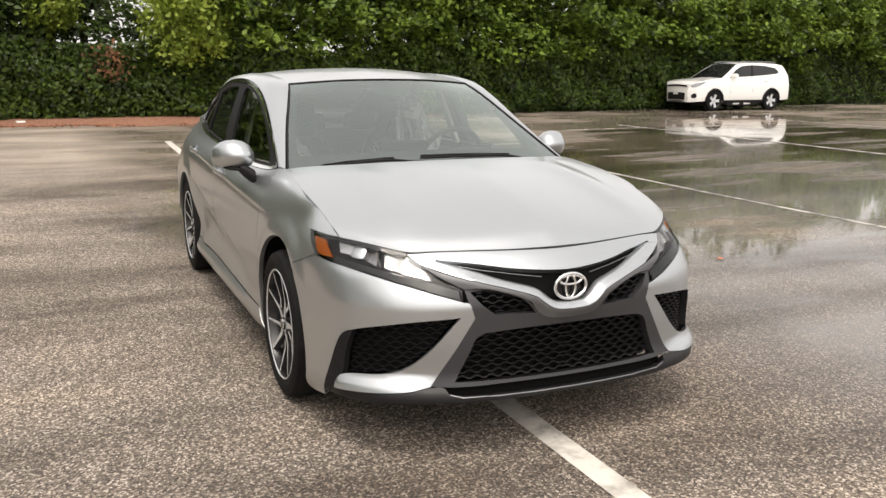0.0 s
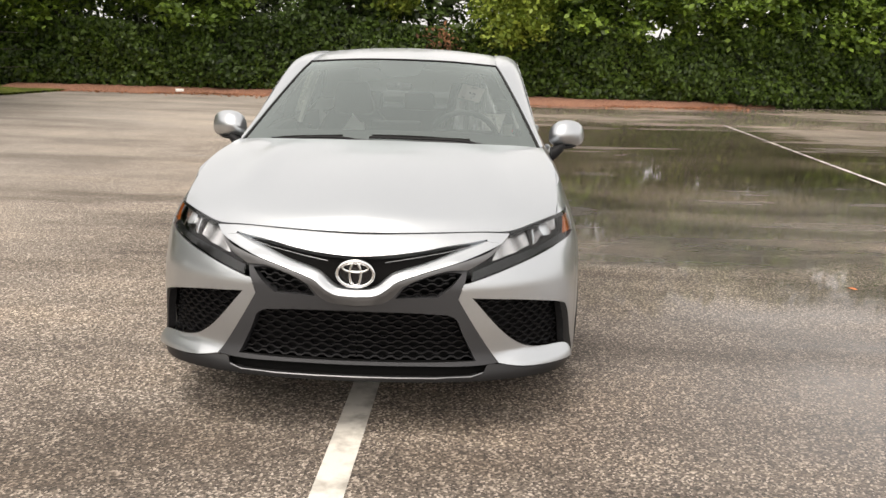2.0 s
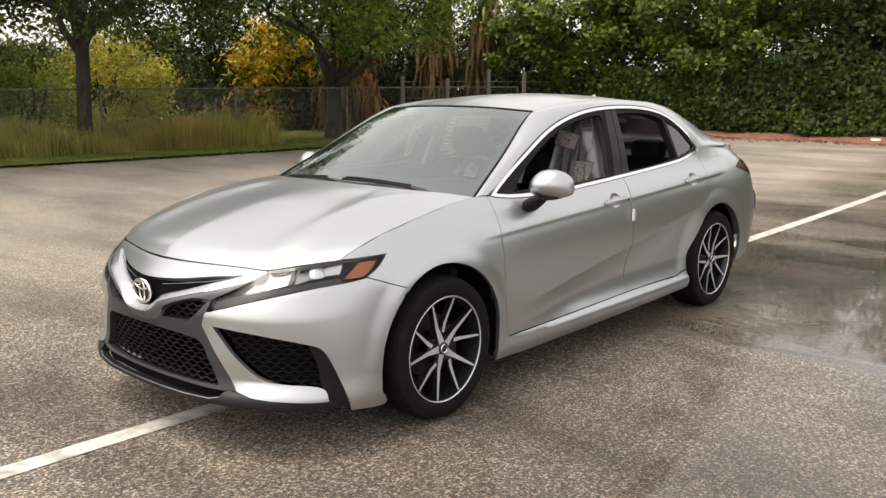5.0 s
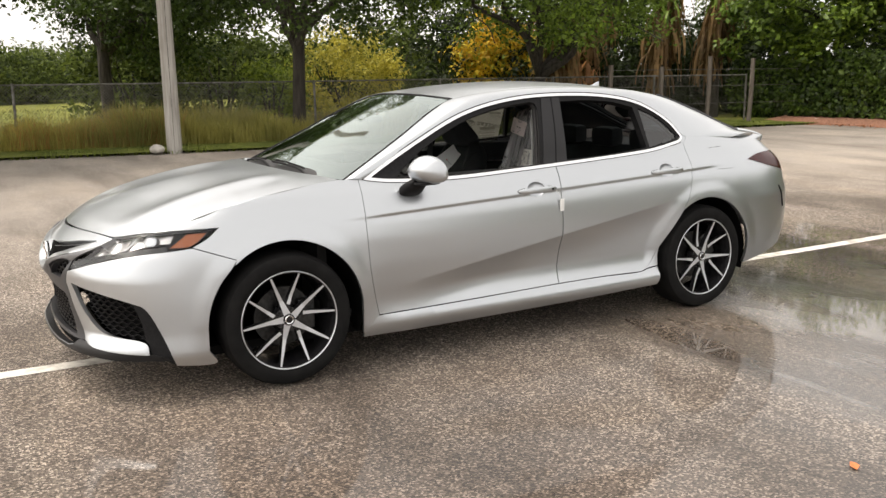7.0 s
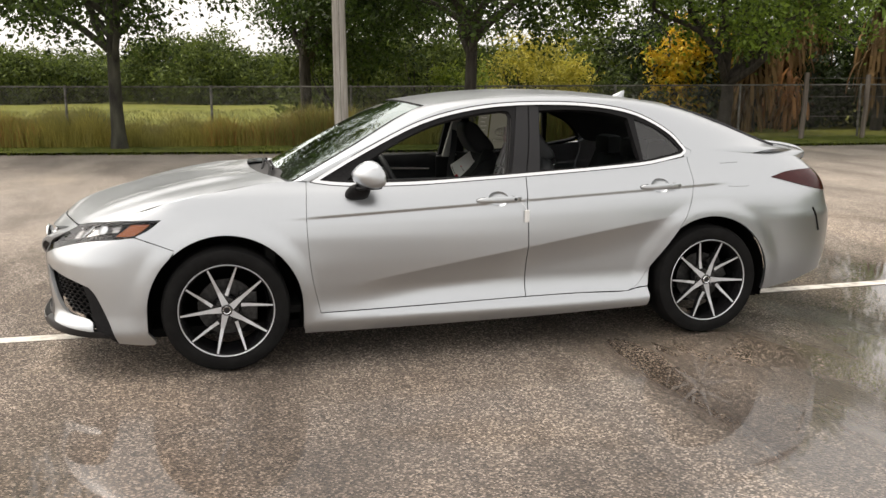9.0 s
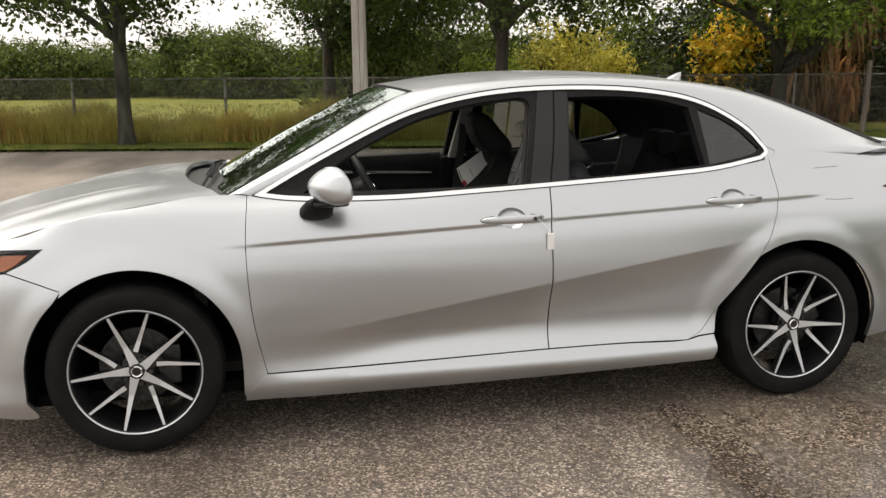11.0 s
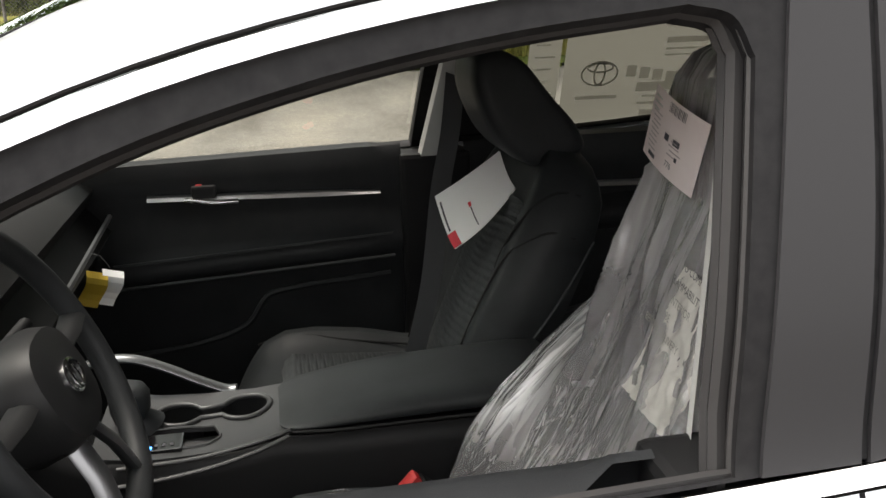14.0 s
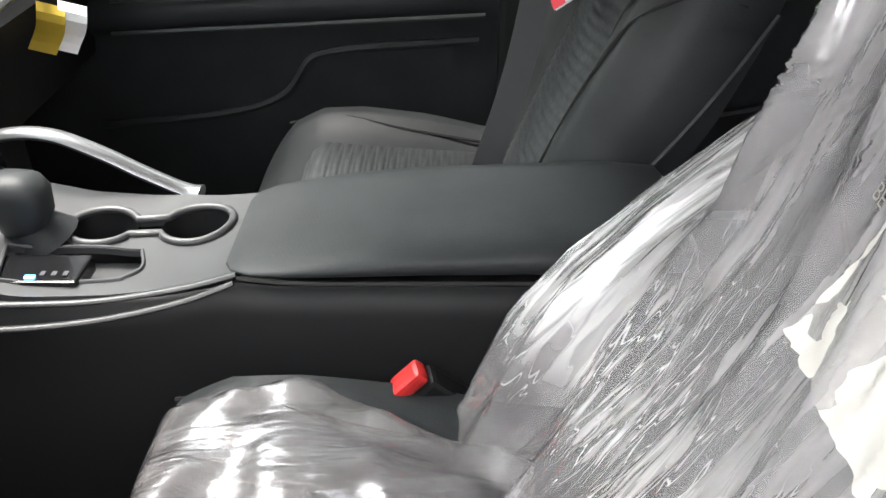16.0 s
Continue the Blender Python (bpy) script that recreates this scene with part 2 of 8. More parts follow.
def raw(verts, faces):
    me = bpy.data.meshes.new("mesh")
    me.from_pydata([tuple(map(float, v)) for v in verts], [], faces)
    me.update()
    return me


def box(bm, lo, hi, m=None, bevel=0.0):
    r = bmesh.ops.create_cube(bm, size=1.0)
    c = [(a + b) / 2 for a, b in zip(lo, hi)]
    s = [b - a for a, b in zip(lo, hi)]
    t = Matrix.Translation(c) @ Matrix.Diagonal((*s, 1))
    bmesh.ops.transform(bm, matrix=(m @ t) if m else t, verts=r["verts"])
    if bevel:
        es = list({e for v in r["verts"] for e in v.link_edges})
        bmesh.ops.bevel(bm, geom=es, offset=bevel, segments=2, affect="EDGES", profile=0.6)
    return bm


def tube(points, radius, sides=8, closed=False, radii=None, flat=1.0, cap=True):
    """A swept round bar; radii may vary; returns verts, faces."""
    p = [Vector(map(float, q)) for q in points]
    n = len(p)
    vs, fs = [], []
    up = Vector((0, 0, 1))
    prev = None
    for i in range(n):
        t = (p[(i + 1) % n] - p[i - 1]) if closed else (p[min(i + 1, n - 1)] - p[max(i - 1, 0)])
        t.normalize()
        if prev is None:
            a = t.cross(up if abs(t.z) < 0.9 else Vector((1, 0, 0))).normalized()
        else:
            a = (prev - t * prev.dot(t)).normalized()
        prev = a
        b = t.cross(a)
        r = radii[i] if radii is not None else radius
        for k in range(sides):
            w = 2 * math.pi * k / sides
            vs.append(p[i] + a * (math.cos(w) * r) + b * (math.sin(w) * r * flat))
    m = n if closed else n - 1
    for i in range(m):
        for k in range(sides):
            j = (i + 1) % n
            fs.append((i * sides + k, i * sides + (k + 1) % sides, j * sides + (k + 1) % sides, j * sides + k))
    if cap and not closed:
        fs.append(tuple(range(sides - 1, -1, -1)))
        fs.append(tuple(range((n - 1) * sides, n * sides)))
    return vs, fs


def rod(name, points, radius, material, parent=None, label="", sides=8, **kw):
    vs, fs = tube(points, radius, sides, **kw)
    me = raw(vs, fs)
    me.shade_smooth()
    me.set_sharp_from_angle(angle=radians(50))
    return part(name, me, material, parent, label)


def softened(me, angle=40):
    bm = bmesh.new()
    bm.from_mesh(me)
    bmesh.ops.recalc_face_normals(bm, faces=bm.faces)
    bm.to_mesh(me)
    bm.free()
    me.shade_smooth()
    me.set_sharp_from_angle(angle=radians(angle))
    return me


def lathe(profile, n=48, axis="x"):
    """A turned mesh: profile of (along, radius) about the axis."""
    vs, fs = [], []
    for k in range(n):
        w = 2 * math.pi * k / n
        for a, r in profile:
            vs.append((a, r * math.cos(w), r * math.sin(w)) if axis == "x" else (r * math.cos(w), r * math.sin(w), a))
    m = len(profile)
    for k in range(n):
        for i in range(m - 1):
            j = (k + 1) % n
            fs.append((k * m + i, k * m + i + 1, j * m + i + 1, j * m + i))
    me = raw(vs, fs)
    bm = bmesh.new()
    bm.from_mesh(me)
    bmesh.ops.remove_doubles(bm, verts=bm.verts, dist=1e-5)
    bmesh.ops.recalc_face_normals(bm, faces=bm.faces)
    bm.to_mesh(me)
    bm.free()
    me.shade_smooth()
    me.set_sharp_from_angle(angle=radians(32))
    return me


def resample(poly, step):
    """Points along a closed polygon no farther apart than step, corners kept."""
    out = []
    for a, b in zip(poly, np.roll(poly, -1, axis=0)):
        k = max(1, int(math.ceil(np.linalg.norm(b - a) / step)))
        out += [a + (b - a) * i / k for i in range(k)]
    return np.array(out)


def joined(*runs, n=6):
    """A closed outline of smooth runs; each run is a list of points and ends where the next begins."""
    out = []
    for r in runs:
        out += list(spline(r, n)[:-1])
    keep = [out[0]]
    for p in out[1:]:
        if np.linalg.norm(np.array(p) - keep[-1]) > 1e-4:
            keep.append(p)
    return np.array(keep)


def inside(poly, pts):
    x, y = pts[:, 0], pts[:, 1]
    hit = np.zeros(len(pts), bool)
    for (x1, y1), (x2, y2) in zip(poly, np.roll(poly, -1, axis=0)):
        if y1 != y2:
            hit ^= ((y1 > y) != (y2 > y)) & (x < (x2 - x1) * (y - y1) / (y2 - y1) + x1)
    return hit


def edge_gap(poly, pts):
    best = np.full(len(pts), 9.0)
    for a, b in zip(poly, np.roll(poly, -1, axis=0)):
        ab = b - a
        t = np.clip(((pts - a) @ ab) / max(ab @ ab, 1e-12), 0, 1)
        best = np.minimum(best, np.linalg.norm(pts - (a + t[:, None] * ab), axis=1))
    return best


def skin_mesh(outline, fmap, step=0.03, holes=(), flange=0.012, flip=False, lift=None, extra=None):
    """A mesh of the region of a surface inside an outline (and outside holes), with its edges turned in."""
    from mathutils.geometry import delaunay_2d_cdt
    polys = [resample(np.asarray(outline, float), step)] + [resample(np.asarray(h, float), step) for h in holes]
    lo, hi = polys[0].min(0), polys[0].max(0)
    gx, gy = np.meshgrid(np.arange(lo[0] + step / 2, hi[0], step), np.arange(lo[1] + step / 2, hi[1], step))
    gx = gx + (np.arange(gx.shape[0]) % 2)[:, None] * step / 2
    g = np.stack([gx.ravel(), gy.ravel()], 1)
    if extra is not None:
        near = np.min(np.abs(g[:, 1:2] - np.interp(g[:, 0], extra[:, 0], extra[:, 1])[:, None]), axis=1)
        g = g[(near > 0.034) | (g[:, 0] < extra[0, 0]) | (g[:, 0] > extra[-1, 0])]
        g = np.vstack([g] + [extra + (0.004 * (k % 2), dz) for k, dz in enumerate((-0.030, -0.024, -0.018, -0.012, -0.006, 0.0, 0.006, 0.016, 0.028))])
    ok = inside(polys[0], g)
    for h in polys[1:]:
        ok &= ~inside(h, g)
    for p in polys:
        ok &= edge_gap(p, g) > 0.45 * step
    g = g[ok]
    pts, edges, base = [], [], 0
    for p in polys:
        pts += [Vector(map(float, q)) for q in p]
        edges += [(base + i, base + (i + 1) % len(p)) for i in range(len(p))]
        base += len(p)
    pts += [Vector(map(float, q)) for q in g]
    vs, _, fs, _, _, _ = delaunay_2d_cdt(pts, edges, [], 0, 1e-6)
    v2 = np.array([(v.x, v.y) for v in vs])
    cen = np.array([v2[list(f)].mean(0) for f in fs])
    ok = inside(polys[0], cen)
    for h in polys[1:]:
        ok &= ~inside(h, cen)
    fs = [tuple(f) for f, k in zip(fs, ok) if k]
    up = lift(v2) if lift else 0.0
    e = 0.004

    def at(q, l):
        return fmap(q[:, 0], q[:, 1], l)

    p3 = at(v2, up)
    if lift:
        du = at(v2 + (e, 0), lift(v2 + (e, 0))) - at(v2 - (e, 0), lift(v2 - (e, 0)))
        dv = at(v2 + (0, e), lift(v2 + (0, e))) - at(v2 - (0, e), lift(v2 - (0, e)))
    else:
        du, dv = at(v2 + (e, 0), 0) - at(v2 - (e, 0), 0), at(v2 + (0, e), 0) - at(v2 - (0, e), 0)
    nn = np.cross(du, dv)
    nn /= np.maximum(np.linalg.norm(nn, axis=1), 1e-9)[:, None]
    verts = [tuple(p) for p in p3]
    faces = []
    for f in fs:
        a, b, c = p3[f[0]], p3[f[1]], p3[f[2]]
        faces.append(f if np.dot(np.cross(b - a, c - a), nn[list(f)].mean(0)) > 0 else f[::-1])
    main = len(faces)
    count = {}
    for f in faces:
        for a, b in zip(f, f[1:] + f[:1]):
            count[(a, b)] = 1
    border = [(a, b) for a, b in count if (b, a) not in count]
    if flange:
        inner = {}
        for a, b in border:
            for k in (a, b):
                if k not in inner:
                    inner[k] = len(verts)
                    verts.append(tuple(p3[k] - nn[k] * flange))
            faces.append((b, a, inner[a], inner[b]))
    if flip:
        verts = [(-x, y, z) for x, y, z in verts]
        faces = [f[::-1] for f in faces]
        nn = nn * (-1, 1, 1)
    me = raw(verts, faces)
    me.shade_smooth()
    loops = []
    for k, f in enumerate(me.polygons):
        for v in f.vertices:
            loops.append(tuple(nn[v]) if k < main else (0.0, 0.0, 0.0))
    for k, f in enumerate(me.polygons):
        if k >= main:
            f.use_smooth = False
    me.normals_split_custom_set(loops)
    return me


def skin(name, outline, material, parent, label="", fmap=skirt, both=True, **kw):
    """A body panel on the left and its mirror image on the right."""
    made = []
    for flip in ((False, True) if both else (False,)):
        made.append(part(name, skin_mesh(outline, fmap, flip=flip, **kw), material, parent, label))
    return made


def sheet(fn, na, nb, flange=0.01, a0=0.0, a1=1.0):
    """A grid mesh of fn(a, b) with smooth normals and its rim turned in."""
    A, B = np.meshgrid(np.linspace(a0, a1, na + 1), np.linspace(0, 1, nb + 1), indexing="ij")
    p = fn(A.ravel(), B.ravel())
    e = 0.01
    q = np.cross(fn(A.ravel() + e, B.ravel()) - fn(A.ravel() - e, B.ravel()), fn(A.ravel(), np.clip(B.ravel() + e, 0, 1)) - fn(A.ravel(), np.clip(B.ravel() - e, 0, 1)))
    q /= np.maximum(np.linalg.norm(q, axis=1), 1e-9)[:, None]
    if q[:, 2].mean() < 0:
        q = -q
    idx = np.arange((na + 1) * (nb + 1)).reshape(na + 1, nb + 1)
    verts, faces = [tuple(v) for v in p], []
    for i in range(na):
        for j in range(nb):
            f = (idx[i, j], idx[i + 1, j], idx[i + 1, j + 1], idx[i, j + 1])
            f = tuple(int(k) for k in f)
            a, b, c = p[f[0]], p[f[1]], p[f[2]]
            faces.append(f if np.dot(np.cross(b - a, c - a), q[f[0]]) >= 0 else f[::-1])
    main = len(faces)
    if flange:
        ring = list(idx[:, 0]) + list(idx[-1, 1:]) + list(idx[-2::-1, -1]) + list(idx[0, -2:0:-1])
        base = len(verts)
        verts += [tuple(p[k] - q[k] * flange) for k in ring]
        for i in range(len(ring)):
            j = (i + 1) % len(ring)
            faces.append((int(ring[i]), int(ring[j]), base + j, base + i))
    me = raw(verts, faces)
    me.shade_smooth()
    loops = []
    for k, f in enumerate(me.polygons):
        if k >= main:
            f.use_smooth = False
        for v in f.vertices:
            loops.append(tuple(q[v]) if k < main else (0.0, 0.0, 0.0))
    me.normals_split_custom_set(loops)
    return me


def along(points, n=24):
    """A function that reads a smooth curve through points at t in 0..1."""
    s = spline(points, n)
    u = np.concatenate([[0], np.cumsum(np.linalg.norm(np.diff(s, axis=0), axis=1))])
    u /= u[-1]
    return lambda t: np.stack([np.interp(np.clip(t, 0, 1), u, s[:, k]) for k in range(s.shape[1])], 1)


def half_coons(centre, side, front, rear):
    """A surface mirrored about x = 0, from its middle line, side line and ends; a in -1..1, b from front to rear."""
    c, l, f, r = along(centre), along(side), along(front), along(rear)

    def fn(a, b):
        s, v = np.sign(a), np.abs(np.clip(a, -1.02, 1.02))
        v_, b_ = v[:, None], b[:, None]
        p = (1 - v_) * c(b) + v_ * l(b) + (1 - b_) * f(v) + b_ * r(v)
        p -= (1 - v_) * (1 - b_) * c(b * 0) + (1 - v_) * b_ * c(b * 0 + 1) + v_ * (1 - b_) * l(b * 0) + v_ * b_ * l(b * 0 + 1)
        p[:, 0] *= np.where(s < 0, -1, 1)
        return p
    return fn


# ---- ground: one sheet that dips a little where the car stands ----
def ground_z(x, y):
    return 0.19 * (1 - np.exp(-(np.hypot(x, y - 1.4) / 11.0) ** 3))


def verge_x(y):
    """The west edge of the car park."""
    return -12.3 + 0.13 * y


ASPHALT = mat("asphalt", (0.10, 0.095, 0.09), 0.8)


def asphalt_nodes(m):
    nt, b = m.node_tree, bsdf(m)
    tc = nt.nodes.new("ShaderNodeTexCoord")
    sep = nt.nodes.new("ShaderNodeSeparateXYZ")
    nt.links.new(tc.outputs["Object"], sep.inputs[0])
    vor = nt.nodes.new("ShaderNodeTexVoronoi")
    vor.inputs["Scale"].default_value = 120.0
    nt.links.new(tc.outputs["Object"], vor.inputs["Vector"])
    stones = ramp(m, vor.outputs["Color"], [(0.18, (0.050, 0.041, 0.035)), (0.45, (0.142, 0.117, 0.097)), (0.66, (0.205, 0.172, 0.143)), (0.76, (0.40, 0.345, 0.295)), (0.88, (0.58, 0.51, 0.445))])
    blotch = ramp(m, noise_of(m, 0.55, 6.0, 0.6), [(0.32, (0.70, 0.68, 0.66)), (0.52, (1.0, 1.0, 1.0)), (0.70, (1.20, 1.17, 1.12))])
    bands = ramp(m, noise_of(m, 1.1, 5.0, 0.55, stretch=(0.28, 1.0, 1.0)), [(0.36, (0.52, 0.49, 0.46)), (0.50, (1.0, 1.0, 1.0)), (0.66, (1.28, 1.25, 1.20))])
    patches = mixed(m, blotch, bands, 1.0, blend="MULTIPLY")
    dry = mixed(m, stones, patches, 1.0, blend="MULTIPLY")
    # paler, sandy concrete strip towards the hedge and the west edge
    far = nt.nodes.new("ShaderNodeVectorMath")
    far.operation = "LENGTH"
    nt.links.new(tc.outputs["Object"], far.inputs[0])
    wob = noise_of(m, 0.25, 3.0)
    sand_y = math_of(m, "ADD", sep.outputs[1], math_of(m, "MULTIPLY", wob, 3.0))
    sandy = ramp(m, math_of(m, "MULTIPLY", sand_y, 0.05), [(0.42, 0.0), (0.62, 1.0)])
    west = ramp(m, math_of(m, "MULTIPLY", math_of(m, "ADD", sep.outputs[0], math_of(m, "MULTIPLY", wob, 2.0)), -0.1), [(0.10, 0.0), (0.40, 1.0)])
    pale = math_of(m, "MAXIMUM", sandy, math_of(m, "MULTIPLY", west, 0.75))
    sand = mixed(m, mixed(m, mixed(m, (0.37, 0.318, 0.266), (0.285, 0.256, 0.228), west), stones, 0.14), patches, 0.6, blend="MULTIPLY")
    dry = mixed(m, dry, sand, math_of(m, "MULTIPLY", pale, 0.8))
    # water: a broad wet sheet east and north of the car, streaks elsewhere
    n1 = noise_of(m, 0.33, 5.0, 0.55)
    n2 = noise_of(m, 1.0, 5.0, 0.55, stretch=(0.22, 1.3, 1.0))
    e1 = math_of(m, "MULTIPLY", math_of(m, "SUBTRACT", sep.outputs[0], 0.6), 0.45)
    e2 = math_of(m, "MULTIPLY", math_of(m, "SUBTRACT", sep.outputs[1], 1.6), 0.30)
    e3 = math_of(m, "MULTIPLY", math_of(m, "SUBTRACT", 13.2, sep.outputs[1]), 0.22)
    e4 = math_of(m, "MULTIPLY", math_of(m, "SUBTRACT", 19.0, sep.outputs[0]), 0.15)
    pool = math_of(m, "MINIMUM", math_of(m, "MINIMUM", e1, e2), math_of(m, "MINIMUM", e3, e4))
    pool = math_of(m, "MAXIMUM", math_of(m, "MINIMUM", pool, 0.48), -0.32)
    field = math_of(m, "ADD", pool, math_of(m, "ADD", math_of(m, "MULTIPLY", math_of(m, "SUBTRACT", n1, 0.5), 1.0), math_of(m, "MULTIPLY", math_of(m, "SUBTRACT", n2, 0.5), 1.9)))
    damp = ramp(m, field, [(0.02, 0.0), (0.22, 1.0)])
    water = ramp(m, field, [(0.26, 0.0), (0.34, 1.0)])
    wetcol = mixed(m, dry, (0.50, 0.47, 0.44), 1.0, blend="MULTIPLY")
    col = mixed(m, dry, wetcol, math_of(m, "MULTIPLY", damp, 0.6))
    nt.links.new(col, b.inputs["Base Color"])
    far_pool = ramp(m, math_of(m, "MULTIPLY", sep.outputs[1], 0.1), [(0.45, 0.10), (0.85, 0.26)])
    rough = math_of(m, "SUBTRACT", 0.82, math_of(m, "ADD", math_of(m, "MULTIPLY", damp, 0.50), math_of(m, "MULTIPLY", water, far_pool)))
    nt.links.new(rough, b.inputs["Roughness"])
    bump = nt.nodes.new("ShaderNodeBump")
    bump.inputs["Distance"].default_value = 0.006
    nt.links.new(math_of(m, "SUBTRACT", 0.75, math_of(m, "MULTIPLY", water, 0.66)), bump.inputs["Strength"])
    nt.links.new(vor.outputs["Distance"], bump.inputs["Height"])
    nt.links.new(bump.outputs[0], b.inputs["Normal"])
    behind = math_of(m, "MINIMUM", math_of(m, "MAXIMUM", math_of(m, "SUBTRACT", sep.outputs[1], 2.8), 0.0), 2.4)
    film_x = ramp(m, math_of(m, "MULTIPLY", math_of(m, "ADD", sep.outputs[0], behind), 0.2), [(0.17, 0.0), (0.42, 1.0)])
    film_y = ramp(m, math_of(m, "MULTIPLY", math_of(m, "ADD", sep.outputs[1], 4.6), 0.1), [(0.16, 0.0), (0.34, 1.0)])
    film_n = ramp(m, math_of(m, "ADD", math_of(m, "MULTIPLY", n1, 0.6), math_of(m, "MULTIPLY", n2, 0.4)), [(0.44, 0.45), (0.55, 1.0)])
    film = math_of(m, "MULTIPLY", math_of(m, "MULTIPLY", film_x, film_y), film_n)
    # the standing water behind the car
    qx = math_of(m, "MULTIPLY", math_of(m, "SUBTRACT", sep.outputs[0], 0.4), 0.50)
    qy = math_of(m, "MULTIPLY", math_of(m, "SUBTRACT", sep.outputs[1], 4.5), 0.95)
    near = math_of(m, "SUBTRACT", 1.0, math_of(m, "ADD", math_of(m, "MULTIPLY", qx, qx), math_of(m, "MULTIPLY", qy, qy)))
    puddle = ramp(m, math_of(m, "ADD", near, math_of(m, "MULTIPLY", math_of(m, "SUBTRACT", n2, 0.5), 1.2)), [(0.10, 0.0), (0.45, 1.0)])
    film = math_of(m, "MAXIMUM", film, math_of(m, "MULTIPLY", puddle, 0.35))
    nt.links.new(film, b.inputs["Coat Weight"])
    b.inputs["Coat Roughness"].default_value = 0.04
    b.inputs["Coat IOR"].default_value = 1.5
    wet2 = mixed(m, col, (0.66, 0.62, 0.59), film, blend="MULTIPLY")
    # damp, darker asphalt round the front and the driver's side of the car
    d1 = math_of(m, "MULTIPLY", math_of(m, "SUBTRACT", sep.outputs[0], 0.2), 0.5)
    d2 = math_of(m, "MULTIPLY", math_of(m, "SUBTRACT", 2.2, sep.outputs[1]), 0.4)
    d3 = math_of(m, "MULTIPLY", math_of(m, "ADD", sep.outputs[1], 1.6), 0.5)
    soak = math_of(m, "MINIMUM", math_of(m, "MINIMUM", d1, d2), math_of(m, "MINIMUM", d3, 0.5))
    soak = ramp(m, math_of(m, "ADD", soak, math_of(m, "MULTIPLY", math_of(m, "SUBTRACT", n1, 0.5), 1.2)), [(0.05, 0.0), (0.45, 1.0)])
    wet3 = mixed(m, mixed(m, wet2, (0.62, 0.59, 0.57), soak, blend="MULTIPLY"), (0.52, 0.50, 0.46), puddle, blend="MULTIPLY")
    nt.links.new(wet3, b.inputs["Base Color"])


asphalt_nodes(ASPHALT)
vs, fs = [], []
rings = [0.01, 1.5, 3, 4.5, 6, 7.5, 9, 10.5, 12, 14, 16, 19, 24, 32, 50, 100, 300, 2000]
for r in rings:
    for k in range(64):
        x, y = r * math.cos(k * math.pi / 32), 1.4 + r * math.sin(k * math.pi / 32)
        vs.append((x, y, float(ground_z(x, y))))
for i in range(len(rings) - 1):
    for k in range(64):
        fs.append((i * 64 + k, (i + 1) * 64 + k, (i + 1) * 64 + (k + 1) % 64, i * 64 + (k + 1) % 64))
me = raw(vs, fs)
me.shade_smooth()
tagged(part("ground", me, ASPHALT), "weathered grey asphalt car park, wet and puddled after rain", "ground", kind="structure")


def strip(name, x0, x1, y0, y1, lift, material, nx=2, ny=20, shear=0.0):
    """A thin sheet that follows the ground."""
    vs, fs = [], []
    for j in range(ny + 1):
        for i in range(nx + 1):
            y = y0 + (y1 - y0) * j / ny
            x = (x0(y) if callable(x0) else x0) * (1 - i / nx) + (x1(y) if callable(x1) else x1) * i / nx
            vs.append((x, y, float(ground_z(x, y)) + (lift(x, y) if callable(lift) else lift)))
    for j in range(ny):
        for i in range(nx):
            k = j * (nx + 1) + i
            fs.append((k, k + 1, k + nx + 2, k + nx + 1))
    me = raw(vs, fs)
    me.shade_smooth()
    return part(name, me, material)


LINE = mat("line_paint", (0.55, 0.52, 0.47), 0.7)
varied(LINE, 9.0, (0.30, 0.28, 0.25), (0.62, 0.59, 0.54), 6.0, lo=0.32, hi=0.55)
bumped(LINE, noise_of(LINE, 120.0), 0.4, 0.003)
OLDLINE = mat("worn_line_paint", (0.42, 0.40, 0.37), 0.5)
varied(OLDLINE, 5.0, (0.12, 0.115, 0.105), (0.50, 0.48, 0.44), 6.0, lo=0.40, hi=0.58)
for x, y0, y1, w, mt in ((0.0, -2.6, 13.5, 0.058, LINE), (5.27, -1.0, 13.5, 0.030, OLDLINE), (10.5, 2.0, 14.0, 0.05, OLDLINE), (15.7, 4.0, 14.0, 0.05, OLDLINE)):
    tagged(strip("parking_line", lambda y: x + 0.012 * (y - 1) - w, lambda y: x + 0.012 * (y - 1) + w, y0, y1, 0.004, mt, 1, 30), "worn white painted parking bay line", "road marking", "parking lines", "structure")
# repainted stop marks across the far bays
for x, y in ((8.6, 12.9), (11.8, 12.7)):
    tagged(strip("parking_line", x, x + 1.9, y, y + 0.1, 0.004, OLDLINE, 4, 1), "worn white painted parking bay line", "road marking", "parking lines", "structure")

